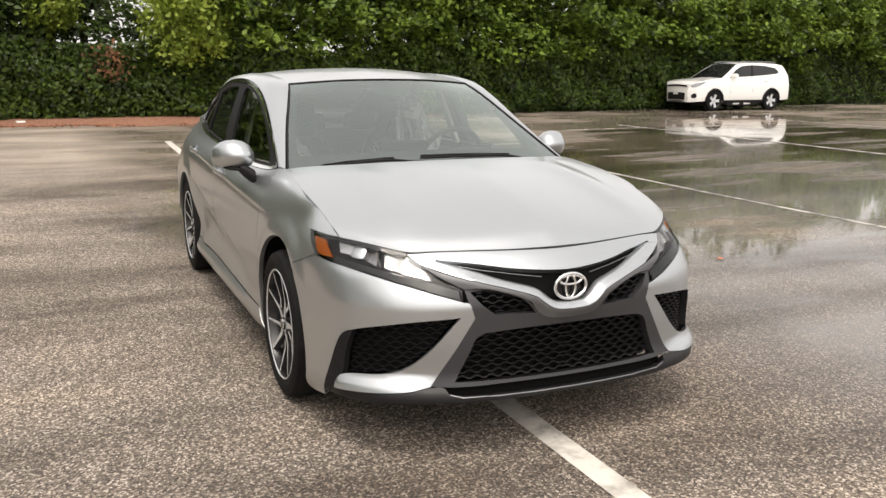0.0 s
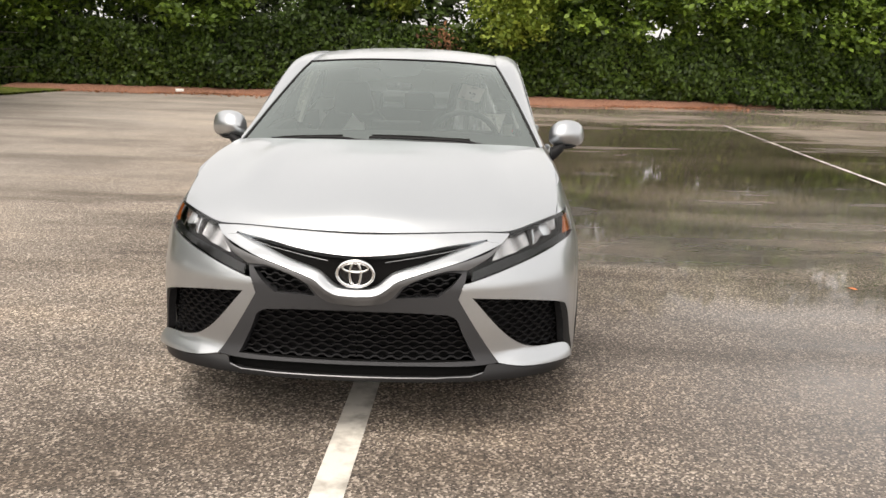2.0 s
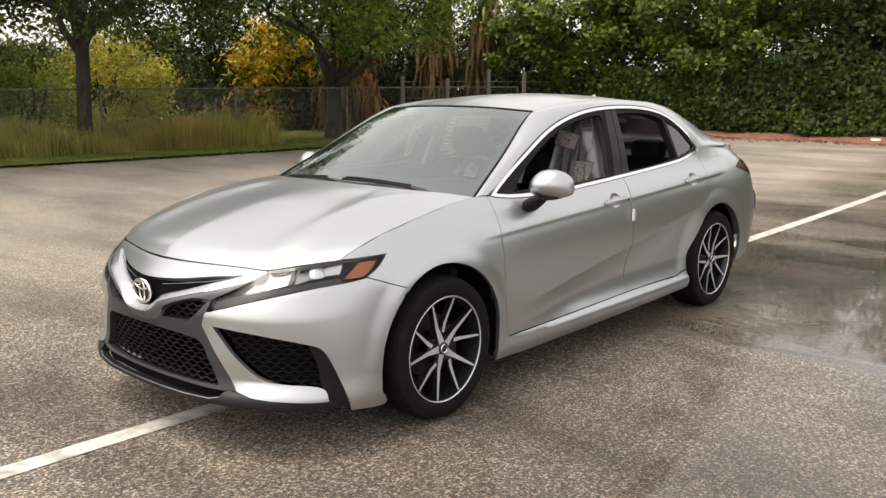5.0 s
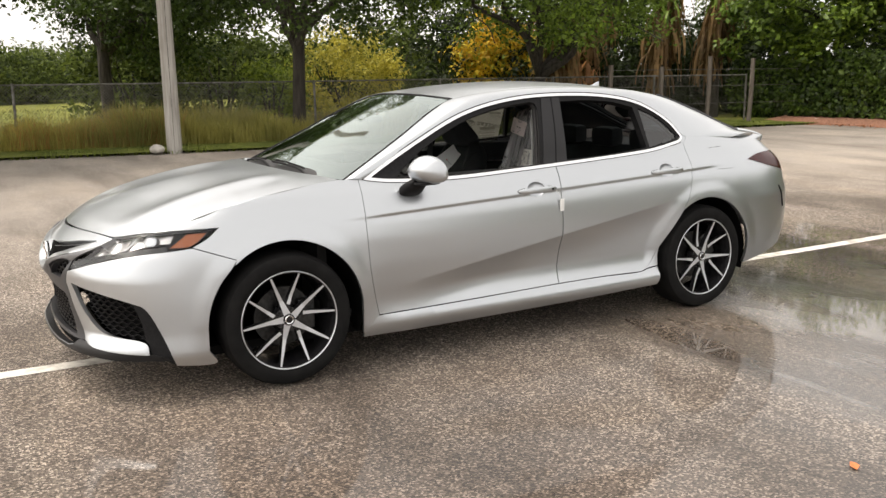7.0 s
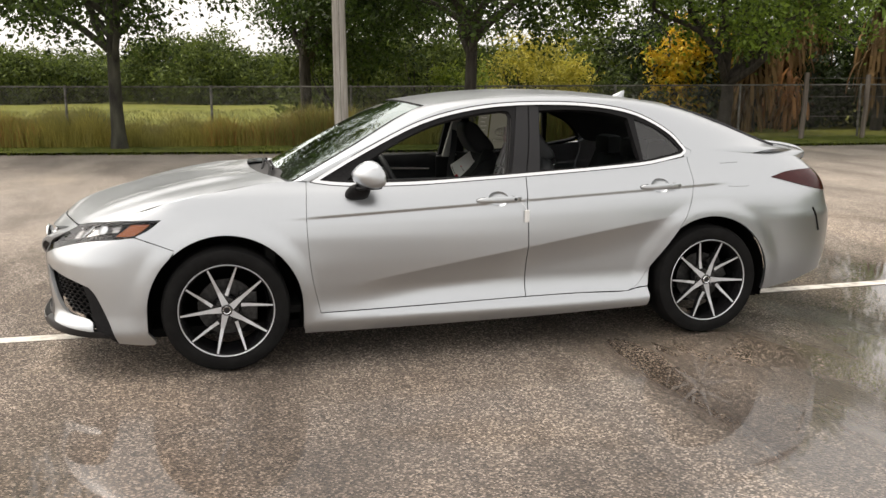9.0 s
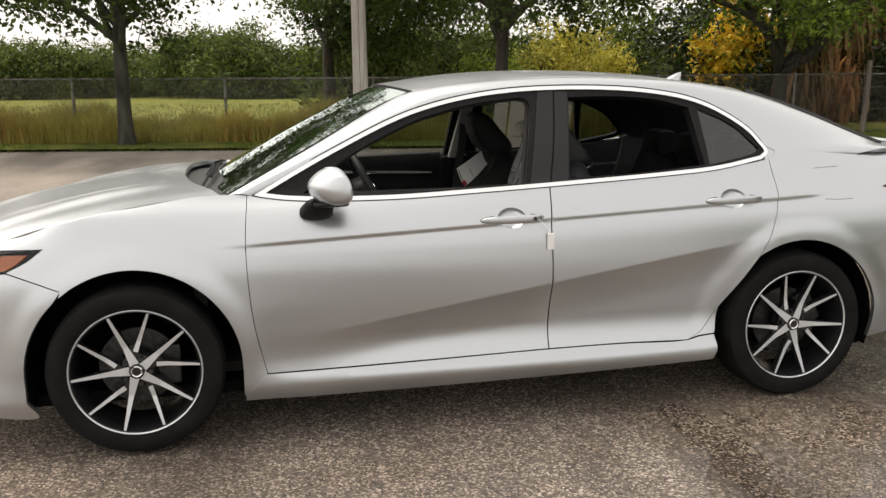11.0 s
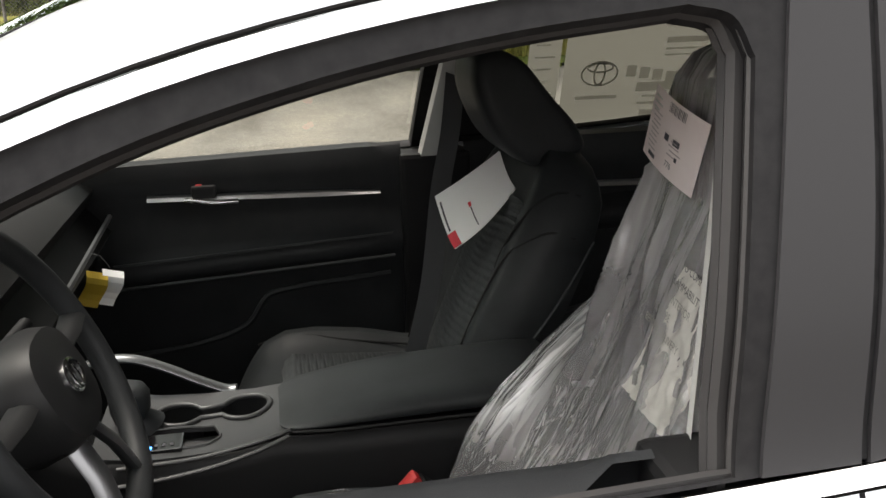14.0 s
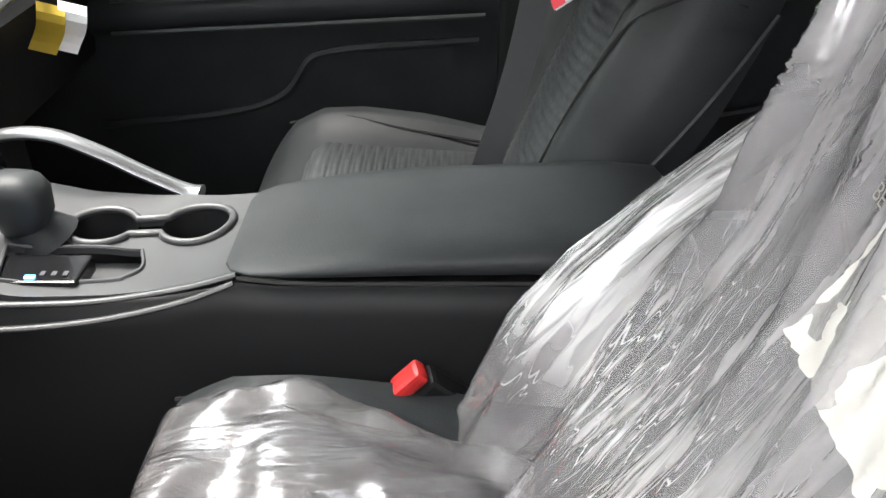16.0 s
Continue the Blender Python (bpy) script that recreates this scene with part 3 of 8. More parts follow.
# ---- planting ----
def leaf_mat(name, dark, light, rough=0.5, extra=None, translucent=0.35):
    m = mat(name, light, rough, spec=0.35)
    nt, b = m.node_tree, bsdf(m)
    geo = nt.nodes.new("ShaderNodeNewGeometry")
    stops = [(0.0, dark), (0.75, light)] + ([(0.95, extra)] if extra else [])
    c = ramp(m, geo.outputs["Random Per Island"], stops)
    big = ramp(m, noise_of(m, 0.7, 3.0), [(0.3, (0.65, 0.70, 0.65)), (0.7, (1.25, 1.2, 1.0))])
    col = mixed(m, c, big, 1.0, blend="MULTIPLY")
    nt.links.new(col, b.inputs["Base Color"])
    tr = nt.nodes.new("ShaderNodeBsdfTranslucent")
    nt.links.new(col, tr.inputs[0])
    mx = nt.nodes.new("ShaderNodeMixShader")
    mx.inputs[0].default_value = translucent
    nt.links.new(b.outputs[0], mx.inputs[1])
    nt.links.new(tr.outputs[0], mx.inputs[2])
    nt.links.new(mx.outputs[0], nt.nodes["Material Output"].inputs[0])
    return m


rng = np.random.default_rng(7)


def leaves(centres, size, spread=0.5, facing=None, lean=0.6, aspect=0.6):
    """A mesh of folded leaves, one at each centre; facing pulls their upper sides that way."""
    c = np.asarray(centres, float)
    n = len(c)
    nrm = rng.normal(size=(n, 3))
    if facing is not None:
        nrm = nrm * lean + np.asarray(facing)
    nrm /= np.linalg.norm(nrm, axis=1)[:, None]
    t = np.cross(nrm, rng.normal(size=(n, 3)))
    t /= np.linalg.norm(t, axis=1)[:, None]
    b = np.cross(nrm, t)
    s = size * rng.uniform(1 - spread, 1 + spread, n)[:, None]
    p = np.stack([c - t * s, c - b * s * aspect + nrm * s * 0.12, c + t * s, c + b * s * aspect + nrm * s * 0.12], 1).reshape(-1, 3)
    f = np.arange(4 * n).reshape(-1, 4)
    tri = np.concatenate([f[:, [0, 1, 2]], f[:, [0, 2, 3]]])
    me = bpy.data.meshes.new("leaves")
    me.vertices.add(len(p))
    me.vertices.foreach_set("co", p.ravel())
    me.loops.add(tri.size)
    me.loops.foreach_set("vertex_index", tri.ravel().astype(np.int32))
    me.polygons.add(len(tri))
    me.polygons.foreach_set("loop_start", np.arange(0, tri.size, 3, dtype=np.int32))
    me.update(calc_edges=True)
    return me


def clumps(centres, radius, per, flat=0.7):
    c = np.repeat(np.asarray(centres, float), per, axis=0)
    d = rng.normal(size=c.shape) * radius * np.array((1, 1, flat)) * 0.55
    return c + d


IVY = leaf_mat("ivy_leaf", (0.012, 0.026, 0.005), (0.082, 0.140, 0.022), 0.45)
# near-black colour that paints the shade deep between the ivy leaves
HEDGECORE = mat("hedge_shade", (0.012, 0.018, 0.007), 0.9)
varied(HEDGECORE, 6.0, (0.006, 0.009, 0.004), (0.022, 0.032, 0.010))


def hedge_y(x):
    return 19.4 + 0.125 * np.maximum(0, x - 5)


# the clipped ivy wall
def hedge_top(x):
    return 1.90 + 0.30 * np.sin(0.7 * x + 1) * np.sin(0.31 * x) + 0.15 * smooth(-2, 6, x)


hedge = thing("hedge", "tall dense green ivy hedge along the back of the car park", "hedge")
# dark sheet behind the leaves, standing in for the hedge's inner shade
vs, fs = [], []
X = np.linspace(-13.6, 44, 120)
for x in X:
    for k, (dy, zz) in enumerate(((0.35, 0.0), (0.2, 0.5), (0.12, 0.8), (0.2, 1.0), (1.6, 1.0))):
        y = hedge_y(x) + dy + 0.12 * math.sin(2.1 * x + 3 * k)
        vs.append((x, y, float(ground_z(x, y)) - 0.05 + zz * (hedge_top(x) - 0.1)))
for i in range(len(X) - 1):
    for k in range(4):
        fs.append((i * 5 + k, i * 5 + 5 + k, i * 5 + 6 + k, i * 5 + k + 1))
part("shade_core", raw(vs, fs), HEDGECORE, hedge)
n = 78000
x = rng.uniform(-13.8, 44, n)
x = np.where(x > 26, np.where(rng.random(n) < 0.5, rng.uniform(-13.8, 26, n), x), x)
z = rng.random(n) ** 0.95 * hedge_top(x)
bulge = 0.34 * np.sin(1.3 * x + 0.6 * z) * np.sin(2.2 * z + 0.5 * x) + 0.10 * np.sin(5.1 * x + 3 * z)
y = hedge_y(x) + 0.12 - np.abs(bulge) * 0.9 + rng.normal(0, 0.09, n) + 0.25 * smooth(0.25, 0.0, z)
tagged(part("ivy", leaves(np.stack([x, y, z + ground_z(x, y)], 1), 0.060, facing=(0, -0.9, 0.45), lean=0.55), IVY, hedge), kind="stuff")

BARK = mat("bark", (0.05, 0.042, 0.034), 0.9)
varied(BARK, 5.0, (0.018, 0.015, 0.012), (0.070, 0.060, 0.050), 8.0, stretch=(3, 3, 0.5))
bumped(BARK, noise_of(BARK, 14.0, 6.0, stretch=(3, 3, 0.6)), 0.9, 0.03)
LICHEN = mat("lichened_bark", (0.11, 0.12, 0.08), 0.9)
varied(LICHEN, 3.0, (0.020, 0.018, 0.015), (0.085, 0.085, 0.062), 7.0, stretch=(2, 2, 0.7))
bumped(LICHEN, noise_of(LICHEN, 16.0, 6.0, stretch=(3, 3, 0.7)), 0.9, 0.03)


def limb(a, b, r0, r1, sag=0.0, n=7, wild=0.06):
    a, b = np.array(a, float), np.array(b, float)
    L = np.linalg.norm(b - a)
    pts = [a + (b - a) * t + np.array((rng.normal(0, wild * L * 0.4), rng.normal(0, wild * L * 0.4), sag * L * 4 * t * (1 - t))) * (1 if 0 < t < 1 else 0) for t in np.linspace(0, 1, n)]
    return spline(pts, 3), np.linspace(r0, r1, (n - 1) * 3 + 1)


def tree(name, label, base, trunk_r, fork, crown, leaf, n_limbs=9, bark=BARK, per=70, n_clumps=150, leaf_size=0.085, clump=0.55, low=None, lean=(0, 0), inner=0.35, up=(0, 0, 0.5), wild=0.9, stagger=None):
    """A tree: flared trunk, forked limbs, a crown of leaf clumps with gaps; crown is (centre, radii)."""
    t = thing(name, label, "tree", "trees")
    bx, by = base
    bz = float(ground_z(bx, by)) - 0.05
    (cx, cy, cz), (rx, ry, rz) = crown
    fk = np.array((bx + lean[0], by + lean[1], bz + fork))
    zs = np.linspace(0, 1, 9)
    pts = [np.array((bx, by, bz)) * (1 - s) + fk * s + np.array((0.05 * math.sin(4 * s + bx), 0.05 * math.sin(3 * s + by), 0)) * s for s in zs]
    radii = [trunk_r * (1.45 - 0.45 * min(1, s * fork / 0.5) - 0.2 * s) for s in zs]
    rod("trunk", pts, trunk_r, bark, t, sides=14, radii=radii)
    vs, fs = [], []
    tips = []
    for k in range(n_limbs):
        w = 2 * math.pi * (k + 0.3 * rng.random()) / n_limbs
        r = rng.uniform(0.45, 0.9)
        end = (cx + rx * r * math.cos(w), cy + ry * r * math.sin(w), cz + rz * rng.uniform(-0.55, 0.5))
        start = fk - np.array((0, 0, rng.uniform(0, 0.35) * (stagger or min(1.0, fork * 0.3))))
        p, rr = limb(start, end, trunk_r * 0.55, trunk_r * 0.10, 0.06, 6, 0.10)
        v, f = tube(p, 0.05, 7, radii=rr)
        o = len(vs)
        vs += v
        fs += [tuple(i + o for i in q) for q in f]
        for s in (0.45, 0.65, 0.85):
            q = p[int(s * (len(p) - 1))]
            e2 = q + rng.normal(size=3) * np.array((rx, ry, rz)) * 0.28
            p2, r2 = limb(q, e2, trunk_r * 0.2 * (1.1 - s), 0.012, 0.03, 4, 0.12)
            v, f = tube(p2, 0.03, 5, radii=r2)
            o = len(vs)
            vs += v
            fs += [tuple(i + o for i in q_) for q_ in f]
            tips.append(e2)
        tips.append(np.array(end))
    me = raw(vs, fs)
    me.shade_smooth()
    tagged(part("limbwork", me, bark, t), kind="stuff")
    d = rng.normal(size=(n_clumps, 3))
    d /= np.linalg.norm(d, axis=1)[:, None]
    rad = inner + (1 - inner) * rng.random(n_clumps) ** 0.6
    cc = np.array((cx, cy, cz)) + d * rad[:, None] * np.array((rx, ry, rz)) * (1 + 0.18 * np.sin(5 * d[:, :1] + 4 * d[:, 1:2]))
    cc = np.vstack([cc, np.array(tips)])
    if low is not None:
        cc = cc[cc[:, 2] > low + 0.25 * np.sin(2.3 * cc[:, 0] + 1.7 * cc[:, 1])]
    tagged(part("crown", leaves(clumps(cc, clump, per), leaf_size, facing=up, lean=wild), leaf, t), kind="stuff")
    return t


OAK = leaf_mat("oak_leaf", (0.016, 0.032, 0.008), (0.075, 0.125, 0.026), 0.5)
LIME = leaf_mat("light_leaf", (0.10, 0.16, 0.025), (0.30, 0.38, 0.07), 0.5)
MID = leaf_mat("tree_leaf", (0.022, 0.048, 0.008), (0.19, 0.29, 0.046), 0.45)
tree("oak_tree", "dark green oak with a lichened trunk on the grass verge", (-13.5, -1.85), 0.135, 3.3, ((-13.3, -2.2, 5.0), (4.3, 3.9, 2.7)), OAK, 11, LICHEN, low=2.3, n_clumps=185, inner=0.3, per=220, leaf_size=0.052, stagger=4.6)
tree("oak_tree", "dark green oak with a straight dark trunk on the grass verge", (-13.6, 5.6), 0.15, 2.8, ((-13.2, 5.8, 5.0), (4.2, 4.2, 2.6)), OAK, 9, low=2.3, n_clumps=210, per=220, leaf_size=0.052, stagger=2.5)
tree("oak_tree", "spreading oak with low forked limbs beside the palms", (-13.2, 11.8), 0.165, 1.45, ((-12.6, 12.0, 4.6), (4.4, 4.2, 2.3)), MID, 8, BARK, low=2.3, n_clumps=210, per=210, leaf_size=0.052)
tree("oak_tree", "dark green oak at the edge of the field", (-17.5, -9.5), 0.2, 2.2, ((-17.0, -9.0, 4.8), (4.2, 3.8, 2.6)), OAK, 8, low=2.3, n_clumps=170, per=135, leaf_size=0.06)
tree("oak_tree", "dark green oak behind the fence", (-19.5, 2.6), 0.18, 2.2, ((-19.5, 3.7, 4.6), (3.6, 2.7, 2.6)), OAK, 8, low=1.9, n_clumps=200, per=210, leaf_size=0.054)
# trees behind the hedge
for x, y0, r, leaf, n in ((-11.5, 21.2, 2.9, MID, 150), (-7.2, 21.4, 2.7, MID, 140), (-3.6, 21.8, 2.2, OAK, 85), (-0.9, 22.3, 1.8, OAK, 24), (4.2, 21.3, 2.9, MID, 170), (8.6, 21.4, 3.0, MID, 180), (13.2, 21.2, 3.0, MID, 180),
                         (17.8, 21.3, 3.1, MID, 180), (22.6, 21.0, 3.1, MID, 180), (27.5, 21.0, 3.2, MID, 170), (33, 21, 3.4, MID, 150), (39, 21, 3.4, MID, 150)):
    y = y0 + 0.125 * max(0, x - 5)
    tree("hedge_tree", "leafy green tree growing behind the ivy hedge", (x, y), 0.13, 2.4, ((x, y - 1.45, 3.5), (r, 1.5, 2.0)), leaf, 6, low=1.55, n_clumps=int(n * 0.85), leaf_size=0.085, clump=0.40, per=105, up=(0, -0.45, 0.9), wild=0.55)
tree("pale_tree", "small drooping tree with pale lime green leaves over the hedge", (1.5, 20.6), 0.08, 2.2, ((1.45, 19.15, 2.75), (0.95, 0.6, 1.15)), LIME, 6, n_clumps=70, leaf_size=0.065, clump=0.38, low=1.55)
tree("pale_tree", "small drooping tree with pale lime green leaves over the hedge", (-1.7, 20.9), 0.07, 2.2, ((-1.7, 19.4, 2.9), (0.5, 0.4, 0.7)), LIME, 4, n_clumps=16, leaf_size=0.07, clump=0.3, low=2.2)

# verge, field, reeds
GRASS = mat("short_grass", (0.10, 0.13, 0.03), 0.95, spec=0.08)
varied(GRASS, 1.5, (0.055, 0.075, 0.018), (0.17, 0.19, 0.045), 8.0)
bumped(GRASS, noise_of(GRASS, 60.0), 0.8, 0.03)
FIELD = mat("field_grass", (0.16, 0.19, 0.04), 0.95, spec=0.05)
varied(FIELD, 0.35, (0.10, 0.118, 0.028), (0.19, 0.185, 0.048), 8.0)
tagged(strip("verge", lambda y: verge_x(y) - 2.6, verge_x, -16, 21.5, 0.05, GRASS, 6, 40), "mown green grass verge beside the car park", "grass", kind="structure")
tagged(strip("field", -75, lambda y: verge_x(y) - 2.5, -70, 60, lambda x, y: 0.03, FIELD, 20, 40), "open green field beyond the fence", "grass", kind="structure")


def blades(points, h, w, bend=0.25):
    """Standing grass blades, each a bent tapering strip of two quads and a tip."""
    c = np.asarray(points, float)
    n = len(c)
    a = rng.uniform(0, 2 * math.pi, n)
    d = np.stack([np.cos(a), np.sin(a), 0 * a], 1)
    s = np.stack([-np.sin(a), np.cos(a), 0 * a], 1)
    hh = h * (rng.uniform(0.5, 1.15, n) * (0.82 + 0.20 * np.sin(0.9 * c[:, 1] + 0.5 * c[:, 0]) + 0.16 * np.sin(2.7 * c[:, 1] - c[:, 0]) + 0.10 * np.sin(7.0 * c[:, 1])))[:, None]
    k = rng.uniform(0.2, 1.0, n)[:, None] * bend
    up = np.array((0, 0, 1.0))
    p = [c - s * w, c + s * w, c + up * hh * 0.55 + d * k * hh * 0.3 + s * w * 0.8, c + up * hh * 0.55 + d * k * hh * 0.3 - s * w * 0.8, c + up * hh * (1 - 0.3 * k) + d * k * hh]
    v = np.stack(p, 1).reshape(-1, 3)
    b = (np.arange(n) * 5)[:, None]
    tri = np.concatenate([b + [0, 1, 2], b + [0, 2, 3], b + [3, 2, 4]])
    me = bpy.data.meshes.new("blades")
    me.vertices.add(len(v))
    me.vertices.foreach_set("co", v.ravel())
    me.loops.add(tri.size)
    me.loops.foreach_set("vertex_index", tri.ravel().astype(np.int32))
    me.polygons.add(len(tri))
    me.polygons.foreach_set("loop_start", np.arange(0, tri.size, 3, dtype=np.int32))
    me.update(calc_edges=True)
    return me


def scatter(n, x0, x1, y0, y1):
    y = rng.uniform(y0, y1, n)
    x = verge_x(y) + rng.uniform(x0, x1, n)
    return np.stack([x, y, ground_z(x, y)], 1)


REED = leaf_mat("reed", (0.26, 0.25, 0.080), (0.42, 0.38, 0.13), 0.8)
REEDBROWN = leaf_mat("brown_reed", (0.32, 0.175, 0.070), (0.48, 0.285, 0.115), 0.7)
VERGEBLADE = leaf_mat("verge_blade", (0.06, 0.09, 0.016), (0.17, 0.21, 0.04), 0.7)
p = scatter(62000, -3.6, -1.2, -14, 9.5)
tagged(part("tall_grass", blades(p, 0.84, 0.0065, 0.7), REED), "tall yellow-green grass along the fence", "grass", kind="stuff")
p = scatter(34000, -3.3, -1.25, -14, 10)
p = p[np.sin(1.1 * p[:, 1]) + 0.7 * np.sin(2.7 * p[:, 1] + 1) > 0.15]
tagged(part("tall_grass", blades(p, 0.74, 0.007, 0.7), REEDBROWN), "dry brown grass stems along the fence", "grass", kind="stuff")
p = scatter(16000, -1.7, 0.04, -14, 20)
tagged(part("short_grass", blades(p, 0.10, 0.009, 0.6), VERGEBLADE), "short green grass at the edge of the asphalt", "grass", kind="stuff")
FIELDBLADE = leaf_mat("field_blade", (0.07, 0.078, 0.02), (0.15, 0.15, 0.045), 0.8)
p = np.stack([rng.uniform(-40, -16, 16000), rng.uniform(-35, 14, 16000), np.zeros(16000)], 1)
p[:, 2] = ground_z(p[:, 0], p[:, 1]) + 0.02
tagged(part("field_grass", blades(p, 0.13, 0.012), FIELDBLADE), "rough green field grass beyond the fence", "grass", kind="stuff")


# shrubs and far woods
def bush(name, label, centre, radii, leaf, n=120, per=70, size=0.08, clump=0.4):
    b = thing(name, label, "shrub", "shrubs")
    cx, cy, cz = centre
    vs, fs = [], []
    g = float(ground_z(cx, cy)) - 0.05
    for k in range(6):
        w = 2 * math.pi * k / 6 + rng.random()
        p, rr = limb((cx + 0.1 * math.cos(w), cy + 0.1 * math.sin(w), g), (cx + 0.6 * radii[0] * math.cos(w), cy + 0.6 * radii[1] * math.sin(w), cz + 0.3 * radii[2]), 0.05, 0.012, 0.02, 5)
        v, f = tube(p, 0.03, 6, radii=rr)
        o = len(vs)
        vs += v
        fs += [tuple(i + o for i in q) for q in f]
    me = raw(vs, fs)
    me.shade_smooth()
    tagged(part("stemwork", me, BARK, b), kind="stuff")
    d = rng.normal(size=(n, 3))
    d /= np.linalg.norm(d, axis=1)[:, None]
    rad = 0.45 + 0.55 * rng.random(n) ** 0.5
    cc = np.array(centre) + d * rad[:, None] * np.array(radii) * (1 + 0.15 * np.sin(6 * d[:, :1] + 3 * d[:, 2:]))
    cc = cc[cc[:, 2] > g + 0.1]
    tagged(part("foliage", leaves(clumps(cc, clump, per), size, facing=(0, 0, 0.5), lean=0.9, aspect=0.4), leaf, b), kind="stuff")
    return b


GOLD = leaf_mat("golden_leaf", (0.28, 0.26, 0.045), (0.56, 0.50, 0.10), 0.6)
YELLOW = leaf_mat("yellow_leaf", (0.50, 0.27, 0.02), (0.82, 0.60, 0.06), 0.6, extra=(0.30, 0.36, 0.06))
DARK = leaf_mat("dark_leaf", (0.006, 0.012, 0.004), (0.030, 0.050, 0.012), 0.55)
FAR = leaf_mat("far_leaf", (0.018, 0.034, 0.010), (0.125, 0.165, 0.038), 0.7)
bush("golden_bush", "rounded golden yellow-green bush behind the fence", (-19.2, 9.3, 1.45), (1.5, 1.7, 1.35), GOLD, 110, 80, 0.06, 0.38)
bush("golden_bush", "rounded golden yellow-green bush behind the fence", (-18.3, 6.7, 1.2), (0.7, 0.8, 1.1), LIME, 40, 70, 0.06, 0.35)
bush("yellow_bush", "bright yellow and orange palm-like bush behind the fence", (-18.0, 13.85, 1.75), (1.2, 1.35, 1.5), YELLOW, 120, 90, 0.085, 0.38)
bush("yellow_bush", "bright yellow and orange palm-like bush behind the fence", (-17.6, 16.2, 1.6), (0.8, 0.8, 0.9), YELLOW, 34, 80, 0.085, 0.35)
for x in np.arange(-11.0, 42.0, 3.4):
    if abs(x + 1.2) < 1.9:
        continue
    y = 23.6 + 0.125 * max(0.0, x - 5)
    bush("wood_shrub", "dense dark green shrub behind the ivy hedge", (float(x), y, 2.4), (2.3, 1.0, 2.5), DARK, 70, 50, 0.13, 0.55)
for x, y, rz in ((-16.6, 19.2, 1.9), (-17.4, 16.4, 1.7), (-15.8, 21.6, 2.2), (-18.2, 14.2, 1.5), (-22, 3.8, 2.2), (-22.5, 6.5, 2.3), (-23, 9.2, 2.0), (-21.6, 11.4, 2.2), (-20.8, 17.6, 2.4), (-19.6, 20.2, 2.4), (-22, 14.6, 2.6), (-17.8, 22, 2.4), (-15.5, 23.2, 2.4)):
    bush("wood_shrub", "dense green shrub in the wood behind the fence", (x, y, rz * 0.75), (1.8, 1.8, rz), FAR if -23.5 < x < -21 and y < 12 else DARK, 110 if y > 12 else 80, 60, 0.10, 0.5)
for k in range(26):
    y = -64 + 4.0 * k + rng.normal(0, 0.8)
    x = -52 - 6 * rng.random() + 0.12 * y
    h = rng.uniform(1.6, 2.6)
    bush("far_tree", "distant green tree at the far side of the field", (x, y, 0.6 + h * 0.6), (2.8, 3.0, h), FAR, 90, 150, 0.125, 0.85)

for k in range(30):
    y = -70 + 4.0 * k + rng.normal(0, 0.8)
    h = rng.uniform(1.6, 2.2)
    bush("far_tree", "distant green tree at the far side of the field", (-62 - 4 * rng.random() + 0.12 * y, y, 0.6 + h * 0.6), (3.0, 3.4, h), FAR, 70, 110, 0.15, 0.9)

# fence
GALV = mat("galvanised_steel", (0.17, 0.165, 0.155), 0.55, 0.5)
varied(GALV, 8.0, (0.08, 0.075, 0.065), (0.24, 0.235, 0.225))
WOODPOST = mat("weathered_wood", (0.20, 0.17, 0.145), 0.85)
varied(WOODPOST, 4.0, (0.085, 0.070, 0.058), (0.24, 0.205, 0.175), 8.0, stretch=(6, 6, 0.4))
bumped(WOODPOST, noise_of(WOODPOST, 10.0, 6.0, stretch=(8, 8, 0.3)), 0.7, 0.01)


def fence_at(y, z):
    x = verge_x(y) - 2.15
    return (x, y, float(ground_z(x, y)) + z)


fence = thing("fence", "grey chain-link fence with steel posts and top rail", "fence")
for y in np.arange(-15.0, 18.1, 3.0):
    rod("post", [fence_at(y, -0.1), fence_at(y, 1.30)], 0.028, GALV, fence, sides=8)
rod("top_rail", [fence_at(y, 1.27) for y in np.arange(-15, 18.1, 3.0)], 0.019, GALV, fence, sides=6)
vs, fs = [], []
for k in range(520):
    y0 = -15 + k * 0.063
    for s in (1, -1):
        a, b = np.array(fence_at(y0, 0.04)), np.array(fence_at(y0 + s * 1.22, 1.26))
        o = len(vs)
        w = np.array((0, 0.0016, 0.0016 * -s))
        vs += [a - w, a + w, b + w, b - w]
        fs.append((o, o + 1, o + 2, o + 3))
tagged(part("chain_link", raw(vs, fs), GALV, fence), kind="stuff")
for y, h in ((13.2, 1.55), (14.7, 1.5), (16.2, 1.75), (17.6, 1.7)):
    x = verge_x(y) - 1.6
    z = float(ground_z(x, y))
    tagged(rod("wooden_post", [(x, y, z - 0.1), (x + 0.02, y + 0.03, z + h * 0.5), (x + 0.01, y + 0.05, z + h)], 0.058, WOODPOST, sides=9), "weathered grey wooden fence post", "post", "wooden posts")
for zz in (0.55, 1.0, 1.42):
    tagged(rod("fence_wire", [(verge_x(y) - 1.55, y, float(ground_z(-13, y)) + zz) for y in (13.2, 14.7, 16.2, 17.6, 19.4)], 0.006, GALV, sides=5), "rusty fence wire strung between wooden posts", "wire", "fence wires")
POLEWOOD = mat("silvered_wood", (0.40, 0.38, 0.35), 0.85)
varied(POLEWOOD, 4.0, (0.28, 0.26, 0.235), (0.52, 0.50, 0.465), 8.0, stretch=(6, 6, 0.4))
